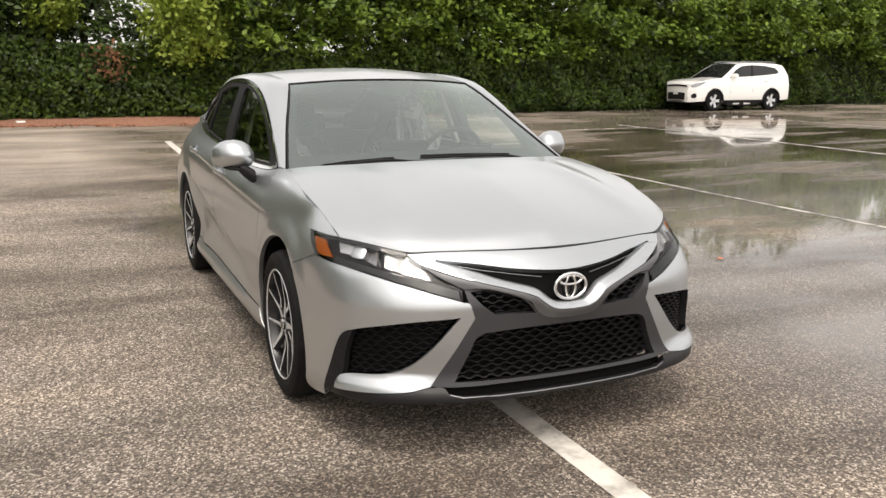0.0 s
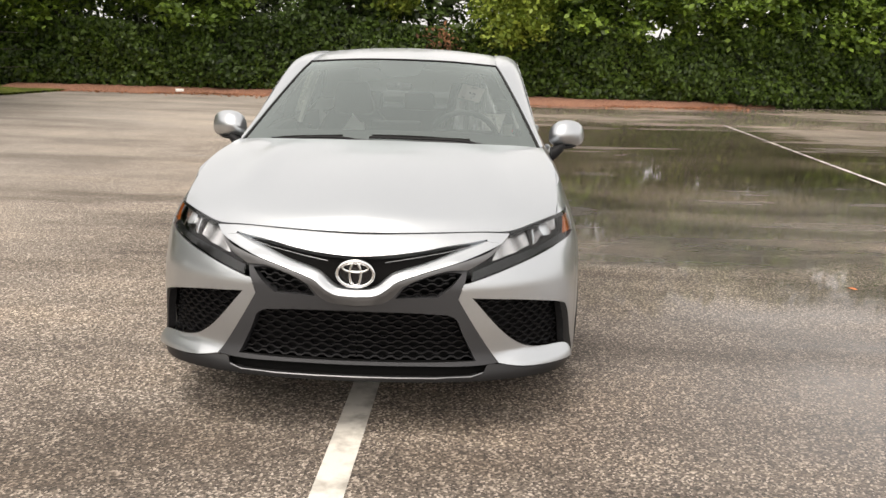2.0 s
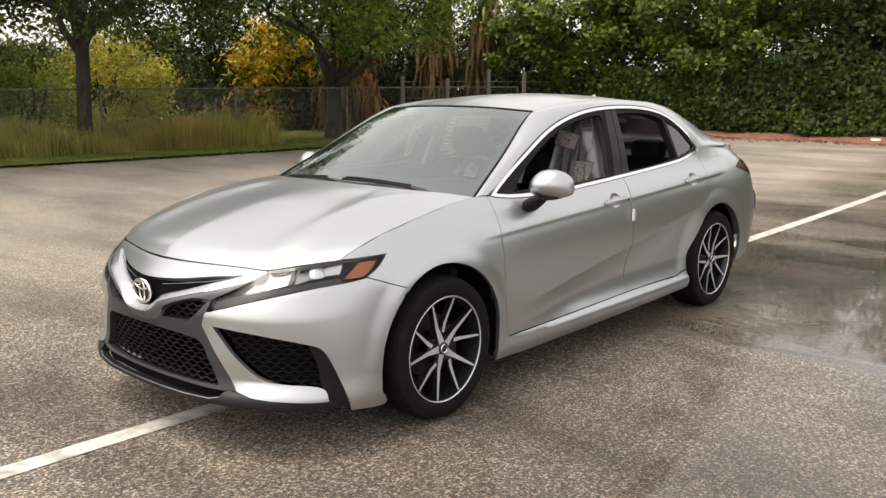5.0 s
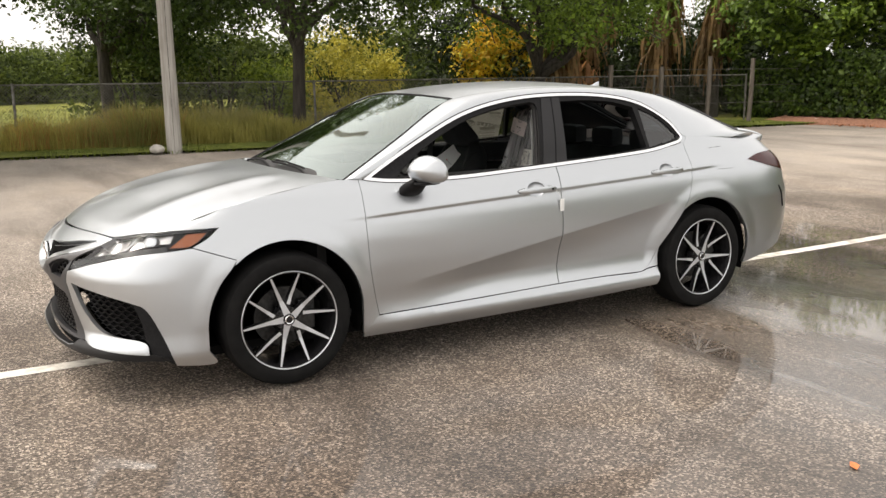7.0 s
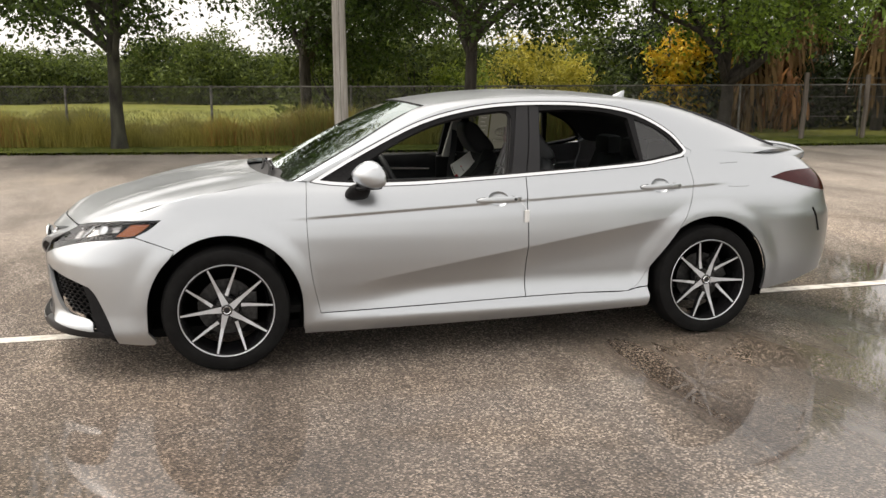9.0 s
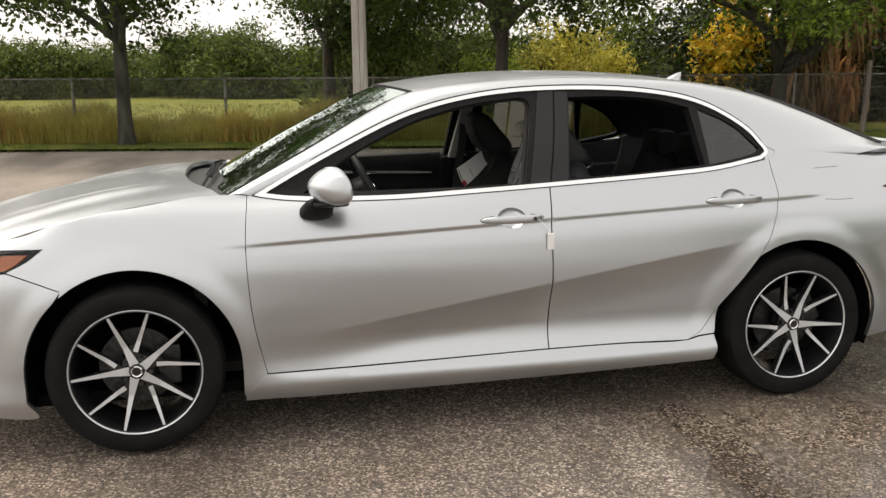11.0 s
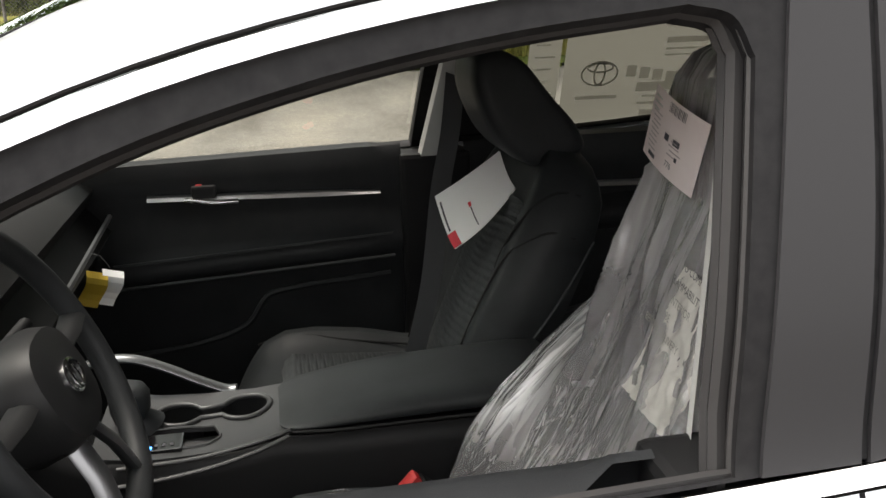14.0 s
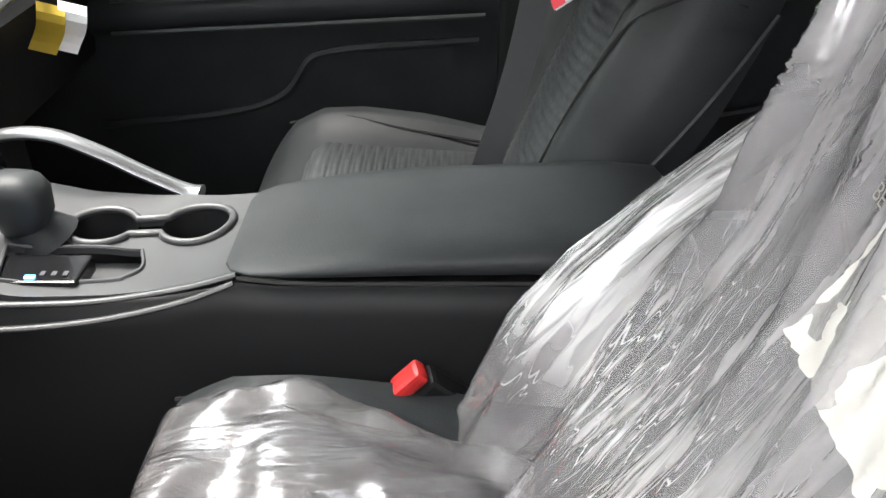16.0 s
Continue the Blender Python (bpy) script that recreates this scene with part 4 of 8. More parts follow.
pole = thing("utility_pole", "weathered grey wooden utility pole on the verge", "pole")
px, py = -12.1, 2.5
pz = float(ground_z(px, py))
rod("shaft", [(px, py, pz - 0.1), (px - 0.02, py - 0.02, pz + 4), (px - 0.04, py - 0.05, pz + 9)], 0.14, POLEWOOD, pole, sides=14, radii=[0.145, 0.125, 0.10])
rod("ground_wire", [(px + 0.14, py - 0.03, pz), (px + 0.125, py - 0.03, pz + 3)], 0.006, GALV, pole, sides=5)
STONE = mat("pale_stone", (0.42, 0.40, 0.36), 0.9)
varied(STONE, 9.0, (0.26, 0.24, 0.21), (0.5, 0.48, 0.44))
bm = bmesh.new()
bmesh.ops.create_icosphere(bm, subdivisions=3, radius=0.13)
for v in bm.verts:
    v.co *= 1 + 0.22 * noise.noise(v.co * 9)
    v.co.z *= 0.65
bmesh.ops.translate(bm, verts=bm.verts, vec=(-12.0, 2.15, pz + 0.10))
tagged(part("stone", bm, STONE, smooth_faces=True), "pale rough stone lying beside the pole", "stone")

# palms with dead skirts
DEAD = leaf_mat("dead_frond", (0.10, 0.056, 0.03), (0.30, 0.19, 0.10), 0.8)
DRYRED = leaf_mat("dry_frond", (0.22, 0.10, 0.05), (0.50, 0.26, 0.13), 0.8)


def fronds(centre, n, length, droop, width=0.035):
    """Long hanging frond leaflets round a centre."""
    vs, fs = [], []
    c = np.array(centre)
    for _ in range(n):
        w = rng.uniform(0, 2 * math.pi)
        d = np.array((math.cos(w), math.sin(w), 0))
        s = np.array((-math.sin(w), math.cos(w), 0))
        L = length * rng.uniform(0.6, 1.1)
        out = rng.uniform(0.15, 0.5)
        q = c + rng.normal(size=3) * (0.14, 0.14, 0.38)
        o = len(vs)
        for t in (0, 0.4, 0.75, 1.0):
            m = q + d * out * L * (1 - (1 - t) ** 2) + np.array((0, 0, -droop * L * t ** 1.4))
            ww = width * (0.6 + 1.2 * t * (1.05 - t) * 2)
            vs += [m - s * ww, m + s * ww]
        fs += [(o, o + 1, o + 3, o + 2), (o + 2, o + 3, o + 5, o + 4), (o + 4, o + 5, o + 7, o + 6)]
    return raw(vs, fs)


for x, y, h, sk in ((-16.2, 15.6, 3.6, 2.6), (-15.3, 13.9, 2.2, 1.7), (-14.9, 17.6, 3.4, 2.7), (-17.2, 17.2, 3.8, 2.9), (-14.2, 19.0, 3.8, 3.0)):
    g = float(ground_z(x, y))
    t = thing("palm_tree", "palm with a ragged skirt of dead brown fronds", "palm", "palms")
    rod("trunk", [(x, y, g - 0.1), (x + 0.05, y, g + h * 0.5), (x, y + 0.03, g + h)], 0.12, BARK, t, sides=10, radii=[0.16, 0.12, 0.12])
    tagged(part("dead_fronds", fronds((x, y, g + sk), 110, 1.25, 0.95), DEAD, t), kind="stuff")
    for dz in (-0.75, 0.7):
        tagged(part("dead_fronds", fronds((x + 0.12 * dz, y + 0.2 * dz, g + sk + dz), 90, 1.1, 0.9, 0.03), DEAD, t), kind="stuff")
    tagged(part("green_fronds", fronds((x, y, g + h + 0.3), 110, 1.7, 0.35, 0.03), MID, t), kind="stuff")
for x, y, z in ((-15.9, 14.5, 1.35), (-15.0, 14.9, 1.0), (-16.4, 15.3, 1.0)):
    b = part("dead_fronds", fronds((x, y, z + 0.2), 70, 0.75, 0.9), DRYRED)
    tagged(b, "hanging bunch of dry orange-brown fronds", "frond", "dry fronds", "stuff")

dry = leaves(clumps(np.array([(-0.45, 19.15, 1.9), (-0.25, 19.1, 1.65), (-0.6, 19.1, 1.5), (-0.3, 19.12, 1.4)]), 0.30, 38), 0.055, facing=(0, -0.5, 0.3))
tagged(part("dry_leaves", dry, leaf_mat("dry_leaf", (0.10, 0.05, 0.03), (0.34, 0.17, 0.10), 0.8)), "patch of dry reddish-brown leaves in the hedge", "leaves", kind="stuff")
# mulch and litter along the hedge
MULCH = mat("red_mulch", (0.30, 0.13, 0.08), 0.95)
varied(MULCH, 22.0, (0.14, 0.06, 0.04), (0.44, 0.22, 0.14), 6.0)
bumped(MULCH, noise_of(MULCH, 45.0), 1.0, 0.03)
vs, fs = [], []
for i, x in enumerate(np.linspace(-11.8, 8.5, 90)):
    w = 1.05 + 0.45 * math.sin(0.5 * x + 0.8) + 0.18 * math.sin(2.3 * x + 1) + 0.10 * math.sin(6.1 * x)
    w *= float(smooth(8.5, 5.0, x))
    for k, t in enumerate((0, 0.5, 1)):
        y = hedge_y(x) + 0.5 - t * (0.55 + max(w, 0.02))
        vs.append((x, y, float(ground_z(x, y)) + (0.16, 0.11, 0.005)[k]))
for i in range(89):
    for k in range(2):
        fs.append((i * 3 + k, i * 3 + k + 1, i * 3 + k + 4, i * 3 + k + 3))
me = raw(vs, fs)
me.shade_smooth()
tagged(part("mulch", me, MULCH), "strip of red bark mulch under the hedge", "mulch", kind="structure")
CHIP = leaf_mat("bark_chip", (0.14, 0.05, 0.03), (0.42, 0.18, 0.10), 0.9)
x = rng.uniform(-11.5, 7.5, 5000)
y = hedge_y(x) - 0.75 + rng.normal(0, 0.45, 5000)
tagged(part("bark_chips", leaves(np.stack([x, y, ground_z(x, y) + 0.02], 1), 0.035, facing=(0, 0, 1.5), aspect=0.4), CHIP), "loose red bark chips and dry leaves", "mulch", kind="stuff")
for x, y, col in ((-7.2, 18.75, "white paper cup"), (-2.5, 18.9, "white scrap of paper"), (-10.4, 18.9, "white scrap of paper")):
    bm = bmesh.new()
    bmesh.ops.create_cone(bm, cap_ends=True, segments=14, radius1=0.06, radius2=0.045, depth=0.2, matrix=pose(x, y, float(ground_z(x, y)) + 0.06, 0, 88, 25))
    tagged(part("litter", bm, mat("paper", (0.75, 0.74, 0.72), 0.8)), col + " lying on the asphalt by the hedge", "litter", "litter")
LEAFORANGE = mat("fallen_leaf", (0.55, 0.16, 0.05), 0.6)
bm = bmesh.new()
vs = [bm.verts.new(v) for v in ((0, -0.035, 0.004), (0.018, -0.01, 0.010), (0.012, 0.02, 0.008), (0, 0.04, 0.003), (-0.012, 0.02, 0.012), (-0.018, -0.01, 0.007))]
c = bm.verts.new((0, 0, 0.004))
for i in range(6):
    bm.faces.new((vs[i], vs[(i + 1) % 6], c))
bmesh.ops.transform(bm, verts=bm.verts, matrix=pose(2.94, 1.52, float(ground_z(2.94, 1.52)) + 0.002, 0, 0, 50))
tagged(part("fallen_leaf", bm, LEAFORANGE), "small orange leaf lying on the asphalt", "leaf")

# ---- the silver saloon car: body ----
car = thing("car", "silver four-door saloon car with black grilles parked across a painted line", "car")


def Y(*pts):
    """Outline points given as (y, z) on the flank."""
    return [(uy(y), z) for y, z in pts]


def arch(yc, r, a0, a1, n=14, zc=0.335):
    """Points of a wheel arch between two angles (degrees from rearward, upwards)."""
    return [(uy(yc + r * math.cos(radians(a0 + (a1 - a0) * k / n))), zc + r * math.sin(radians(a0 + (a1 - a0) * k / n))) for k in range(n + 1)]


HOOD_TOP = [(1.06, 0.812), (1.15, 0.845), (1.311, 0.893), (1.55, 0.945), (1.84, 0.985), (1.95, 0.992)]
LAMP_TOP = [(0.671, 0.773), (0.86, 0.795), (1.06, 0.812), (1.302, 0.815)]
LAMP_LOW = [(1.302, 0.815), (1.17, 0.735), (1.062, 0.724), (0.851, 0.703), (0.651, 0.665), (0.441, 0.612)]
DOOR_F = Y((0.445, 0.990), (0.432, 0.80), (0.448, 0.52), (0.493, 0.290))
DOOR_R = Y((2.705, 1.075), (2.712, 0.93), (2.672, 0.773), (2.55, 0.58), (2.446, 0.442), (2.37, 0.335), (2.305, 0.300))
G = 0.0028
CREASE = np.array([(uy(y), crease_z(y)) for y in np.arange(0.25, 3.06, 0.010)] + [(uy(y), hollow_z(y) + dz) for y in np.arange(0.75, 2.60, 0.012) for dz in (0.006, -0.006)])

# front bumper cheeks with their blades: the lower arm of each blade stands proud and faces up
def blade_lift(q):
    return 0.026 * smooth(0.335, 0.268, q[:, 1]) * smooth(0.52, 0.66, q[:, 0]) * smooth(0.99, 0.93, q[:, 0])
skin("front_bumper", joined(
    [(0.391, 0.548), (0.411, 0.604), (0.441, 0.610)], LAMP_LOW[::-1][0:5], [(1.17, 0.733), (1.362, 0.664)],
    [(1.362, 0.664)] + arch(0.0, 0.40, 131, 180)[1:] + [(uy(-0.40), 0.24)], [(uy(-0.40), 0.24), (1.245, 0.178), (1.058, 0.186)],
    [(1.058, 0.186), (1.005, 0.33), (0.93, 0.468), (0.875, 0.492), (0.66, 0.533), (0.445, 0.553)],
    [(0.445, 0.553), (0.585, 0.405), (0.69, 0.342), (0.90, 0.316), (0.935, 0.300), (0.945, 0.257)],
    [(0.945, 0.257), (0.80, 0.264), (0.65, 0.276), (0.561, 0.290)], [(0.561, 0.290), (0.47, 0.42), (0.391, 0.548)]),
    PAINT, car, step=0.018, flange=0.02, lift=blade_lift)
# the painted band between bonnet and grille
# and the bright rim that runs from it along the slit and under the badge
SLIT_TOP = [(0, 0.706), (0.06, 0.708), (0.155, 0.714), (0.25, 0.723), (0.35, 0.736), (0.535, 0.754)]
SLIT_LOW = [(0.535, 0.748), (0.38, 0.711), (0.27, 0.680), (0.14, 0.645), (0.115, 0.628), (0.088, 0.606), (0.06, 0.592), (0, 0.586)]
RIM_LOW = [(0.606, 0.739), (0.435, 0.696), (0.38, 0.684), (0.25, 0.653), (0.152, 0.621), (0.128, 0.602), (0.10, 0.582), (0.07, 0.570), (0, 0.565)]

skin("grille_header", joined([(0, 0.774), (0.31, 0.776), (0.541, 0.775), (0.669, 0.769)], [(0.669, 0.769), (0.606, 0.739)], [(0.606, 0.739), (0.571, 0.7435), (0.535, 0.748)], [(0.535, 0.748), (0.541, 0.752), (0.535, 0.754)], SLIT_TOP[::-1], [(0, 0.706), (0, 0.774)]),
     PAINT, car, step=0.014, flange=0.03)
TOPS, LOWS = spline([(0.533, 0.747)] + SLIT_LOW[1:], 8), spline(RIM_LOW, 8)
for sd in (1, -1):
    vs, fs = [], []
    for i in range(65):
        a, b = (np.array([np.interp(i / 64, np.linspace(0, 1, len(c)), c[:, k]) for k in (0, 1)]) for c in (TOPS, LOWS))
        fade = float(smooth(0.0, 0.22, i / 64))
        for w, d in ((0.0, -0.03), (0.0, 0.0), (0.15, 0.004), (0.45, 0.015), (0.75, 0.022), (0.92, 0.024), (1.0, 0.022), (1.0, 0.0)):
            u, z = a * (1 - w) + b * w
            vs.append(tuple(skirt(u, z, d * fade if d > 0 else d)[0] * (sd, 1, 1)))
    for i in range(64):
        for k in range(7):
            q = (i * 8 + k, i * 8 + k + 1, i * 8 + k + 9, i * 8 + k + 8)
            fs.append(q if sd > 0 else q[::-1])
    me = raw(vs, fs)
    me.shade_smooth()
    part("grille_rim", softened(me, 50), PAINT, car, "bright painted rim of the grille bar")
# the winged bar under the badge
def bar_lift(q):
    top = np.interp(q[:, 0], [p[0] for p in RIM_LOW[::-1]], [p[1] for p in RIM_LOW[::-1]])
    return 0.023 * smooth(0.060, 0.0, top - q[:, 1]) * smooth(0.60, 0.50, q[:, 0])
skin("grille_bar", joined([(u, z - 0.0015) for u, z in RIM_LOW[::-1]], [(0.604, 0.737), (0.430, 0.656)],
    [(0.430, 0.656), (0.351, 0.659), (0.24, 0.632), (0.175, 0.604)], [(0.175, 0.604), (0.14, 0.56), (0.10, 0.535), (0, 0.525)], [(0, 0.525), (0, 0.5635)]), BARGREY, car, step=0.016, flange=0.02, lift=bar_lift)
# dark frame round the grilles
SMALL = joined([(0.408, 0.645), (0.355, 0.592), (0.31, 0.558)], [(0.31, 0.558), (0.15, 0.556)], [(0.15, 0.556), (0.19, 0.602), (0.26, 0.632), (0.355, 0.65), (0.408, 0.645)])
LOWER = joined([(0, 0.503), (0.20, 0.499), (0.35, 0.489)], [(0.35, 0.489), (0.385, 0.47), (0.411, 0.414), (0.468, 0.302)], [(0.468, 0.302), (0.25, 0.301), (0, 0.301)], [(0, 0.301), (0, 0.503)])
skin("grille_frame", joined([(0, 0.526), (0.10, 0.536), (0.14, 0.561), (0.175, 0.605)], [(0.175, 0.605), (0.24, 0.634), (0.351, 0.661), (0.430, 0.658)], [(0.430, 0.658), (0.413, 0.606), (0.389, 0.548)],
    [(0.389, 0.548), (0.47, 0.42), (0.559, 0.290)], [(0.559, 0.290), (0.47, 0.285), (0.25, 0.288), (0, 0.288)], [(0, 0.288), (0, 0.301)], [(0, 0.301), (0.25, 0.301), (0.468, 0.302)], [(0.468, 0.302), (0.411, 0.414), (0.385, 0.47), (0.35, 0.489)],
    [(0.35, 0.489), (0.20, 0.499), (0, 0.503)], [(0, 0.503), (0, 0.526)]), GUN, car, step=0.016, flange=0.05, holes=[SMALL])
# splitter lip
LIPBLACK = mat("lip_black", (0.012, 0.012, 0.013), 0.42, spec=0.30)
def lip_lift(q):
    return 0.022 * smooth(0.30, 0.262, q[:, 1]) * smooth(1.0, 0.75, q[:, 0])
skin("lip", joined([(0, 0.252), (0.25, 0.252), (0.44, 0.252)], [(0.44, 0.252), (0.487, 0.264), (0.51, 0.286), (0.56, 0.287)], [(0.56, 0.287), (0.65, 0.273), (0.80, 0.261), (0.947, 0.254), (1.0, 0.238), (1.045, 0.214)], [(1.045, 0.214), (0.95, 0.218), (0.70, 0.226), (0.45, 0.233), (0, 0.235)], [(0, 0.235), (0, 0.252)]),
     LIPBLACK, car, step=0.014, flange=0.04, lift=lip_lift)
skin("lip_slot", joined([(0, 0.300), (0.3, 0.300), (0.52, 0.295)], [(0.52, 0.295), (0.52, 0.240), (0.3, 0.240), (0, 0.240)], [(0, 0.240), (0, 0.300)]), VOID, car, step=0.02, flange=0.0, lift=lambda q: np.full(len(q), -0.03))
# satin rod added as the highlight line along the lip's upper edge
for s in (1, -1):
    rod("lip_edge", [tuple(skirt(u, z, d)[0] * (s, 1, 1)) for u, z, d in ((0.0, 0.251, 0.021), (0.15, 0.251, 0.021), (0.3, 0.251, 0.021), (0.44, 0.252, 0.020), (0.49, 0.263, 0.016))], 0.0035, SATIN, car, "bright satin line standing in for the highlight on the lip edge", sides=6)
# black side gill beside the fog recess
skin("bumper_gill", joined([(0.875, 0.488), (0.93, 0.466), (1.003, 0.33), (1.055, 0.190)], [(1.055, 0.190), (1.0, 0.225), (0.949, 0.256)], [(0.949, 0.256), (0.938, 0.300), (0.925, 0.315)], [(0.925, 0.315), (0.91, 0.40), (0.875, 0.488)]), BLACK, car, step=0.02, flange=0.03)


def recess(name, outline, depth, material, step=0.03):
    skin(name, outline, material, car, step=step, flange=0.0, lift=lambda q: np.full(len(q), -depth))


FOG = joined([(0.44, 0.556), (0.66, 0.536), (0.88, 0.492)], [(0.88, 0.492), (0.915, 0.40), (0.935, 0.305)], [(0.935, 0.305), (0.80, 0.318), (0.69, 0.338), (0.585, 0.40)], [(0.585, 0.40), (0.44, 0.556)])
for nm, ol, dp in (("fog_recess", FOG, 0.05), ("small_grille_back", SMALL, 0.055), ("lower_grille_back", LOWER, 0.047)):
    recess(nm, ol, dp, VOID)
SLIT = joined([(0, 0.720), (0.25, 0.735), (0.541, 0.765)], [(0.541, 0.765), (0.556, 0.735)], [(0.556, 0.735), (0.29, 0.67), (0.15, 0.63)], [(0.15, 0.63), (0.08, 0.585), (0, 0.575)], [(0, 0.575), (0, 0.720)])
recess("slit_back", SLIT, 0.035, VOID)


def mesh_grille(name, outline, depth, du, dz, bar, material):
    """A grille of staggered wavy bars inside an outline, cut off at its rim."""
    lo, hi = outline.min(0), outline.max(0)
    for flip in (False, True):
        vs, fs = [], []
        k = 0
        z = lo[1] + dz / 2
        while z < hi[1]:
            us = np.arange(lo[0], hi[0] + du / 8, du / 8)
            zz = z + dz * 0.22 * np.clip(1.9 * np.sin(2 * math.pi * us / du + (k % 2) * math.pi), -1, 1)
            ok = inside(outline, np.stack([us, zz], 1))
            run = []
            for i in range(len(us) + 1):
                if i < len(us) and ok[i]:
                    run.append(i)
                    continue
                if len(run) > 2:
                    a = skirt(us[run], zz[run] + bar / 2, -depth)
                    b = skirt(us[run], zz[run] - bar / 2, -depth)
                    c = skirt(us[run], zz[run] - bar / 2, -depth - 0.02)
                    d = skirt(us[run], zz[run] + bar / 2, -depth - 0.02)
                    o = len(vs)
                    n = len(run)
                    vs += [tuple(v) for q in (a, b, c, d) for v in q]
                    for j in range(n - 1):
                        for p, r in ((0, 1), (1, 2), (3, 0)):
                            fs.append((o + p * n + j, o + p * n + j + 1, o + r * n + j + 1, o + r * n + j))
                run = []
            z += dz
            k += 1
        if flip:
            vs = [(-x, y, zz_) for x, y, zz_ in vs]
        bm = bmesh.new()
        bm.from_mesh(raw(vs, fs))
        part(name, bm, material, car)


MESHBLACK = mat("grille_black", (0.006, 0.006, 0.007), 0.45, spec=0.25)
mesh_grille("small_grille", SMALL, 0.02, 0.055, 0.019, 0.005, MESHBLACK)
mesh_grille("lower_grille", LOWER, 0.025, 0.060, 0.0205, 0.006, MESHBLACK)
mesh_grille("fog_grille", FOG, 0.035, 0.055, 0.019, 0.0045, MESHBLACK)

# front wings, doors, sills, quarter panels
skin("front_wing", joined(HOOD_TOP, [(1.95, 0.992), (DOOR_F[0][0] - G, 0.990)], [(u - G, z) for u, z in DOOR_F], [(DOOR_F[-1][0] - G, 0.290), (DOOR_F[-1][0] - 0.01, 0.205)], [(DOOR_F[-1][0] - 0.01, 0.205), (uy(0.40), 0.205)],
    [(uy(0.40), 0.205)] + arch(0.0, 0.40, 0, 131), [(1.362, 0.668), (1.17, 0.738)], [(1.17, 0.738), (1.24, 0.772), (1.302, 0.818)], [(1.302, 0.818), (1.06, 0.815)], [(1.06, 0.815), (1.06, 0.812)]),
    PAINT, car, step=0.024, flange=0.02, extra=CREASE)
GRIPS = ((1.498, 0.869), (2.496, 0.912))


def grip_cup(yc, zc):
    return np.array([(uy(yc - 0.002 + 0.060 * math.cos(w)), zc + 0.003 + 0.041 * math.sin(w)) for w in np.linspace(0, 2 * math.pi, 28, endpoint=False)])


skin("front_door", joined(DOOR_F, Y((0.493, 0.290), (1.1, 0.296), (1.664, 0.305)), Y((1.664, 0.305), (1.668, 0.6), (1.663, 0.85), (1.676, 0.988)), Y((1.676, 0.988), (1.4, 0.974), (1.0, 0.958), (0.62, 0.965), (0.445, 0.984))), PAINT, car, step=0.024, flange=0.02, extra=CREASE, holes=[grip_cup(*GRIPS[0])])
skin("rear_door", joined(Y((1.6692, 0.305), (1.6732, 0.6), (1.6682, 0.85), (1.6812, 0.989)), Y((1.6812, 0.989), (2.2, 1.017), (2.45, 1.040), (2.62, 1.060), (2.705, 1.075)), DOOR_R, Y((2.305, 0.300), (2.0, 0.306), (1.6692, 0.305))), PAINT, car, step=0.024, flange=0.02, extra=CREASE, holes=[grip_cup(*GRIPS[1])])
def sill_lift(q):
    return 0.012 * smooth(0.30, 0.255, q[:, 1]) * smooth(uy(0.46), uy(0.66), q[:, 0]) + 0.001
skin("sill", joined(Y((0.405, 0.200), (0.49, 0.285)), Y((0.49, 0.285), (1.1, 0.291), (1.66, 0.300), (2.0, 0.301), (2.30, 0.297), (2.37, 0.311), (2.429, 0.317)), Y((2.429, 0.317), (2.438, 0.26), (2.425, 0.205)), Y((2.425, 0.205), (1.8, 0.186), (1.1, 0.178), (0.405, 0.178)), Y((0.405, 0.178), (0.405, 0.200))), PAINT, car, step=0.028, flange=0.012, lift=sill_lift)
TAIL = joined([(4.885, 0.942), (5.02, 0.968), (5.25, 0.975), (5.50, 0.968)], [(5.50, 0.968), (5.52, 0.91), (5.50, 0.850)], [(5.50, 0.850), (5.36, 0.840), (5.20, 0.866), (5.02, 0.908), (4.885, 0.942)])
skin("quarter_panel", joined([(u + G, z) for u, z in DOOR_R], Y((2.31, 0.303), (2.37, 0.317), (2.430, 0.323)), Y((2.430, 0.323)) + arch(2.825, 0.392, 180, 0) + Y((3.217, 0.26)), Y((3.217, 0.25), (3.42, 0.285)) + [(5.35, 0.345), (6.40, 0.36)], [(6.40, 0.36), (6.40, 0.98)],
    [(6.40, 0.98), (5.85, 1.00), (5.42, 1.03), (5.15, 1.055)] + Y((3.2, 1.078), (2.95, 1.10), (2.745, 1.118)), Y((2.745, 1.118), (2.735, 1.09), (2.7085, 1.075))), PAINT, car, step=0.026, flange=0.02, holes=[TAIL], extra=CREASE)
skin("tail_lamp", TAIL, REDLENS, car, "dark red tail lamp lens", step=0.03, flange=0.03, lift=lambda q: np.full(len(q), 0.004))

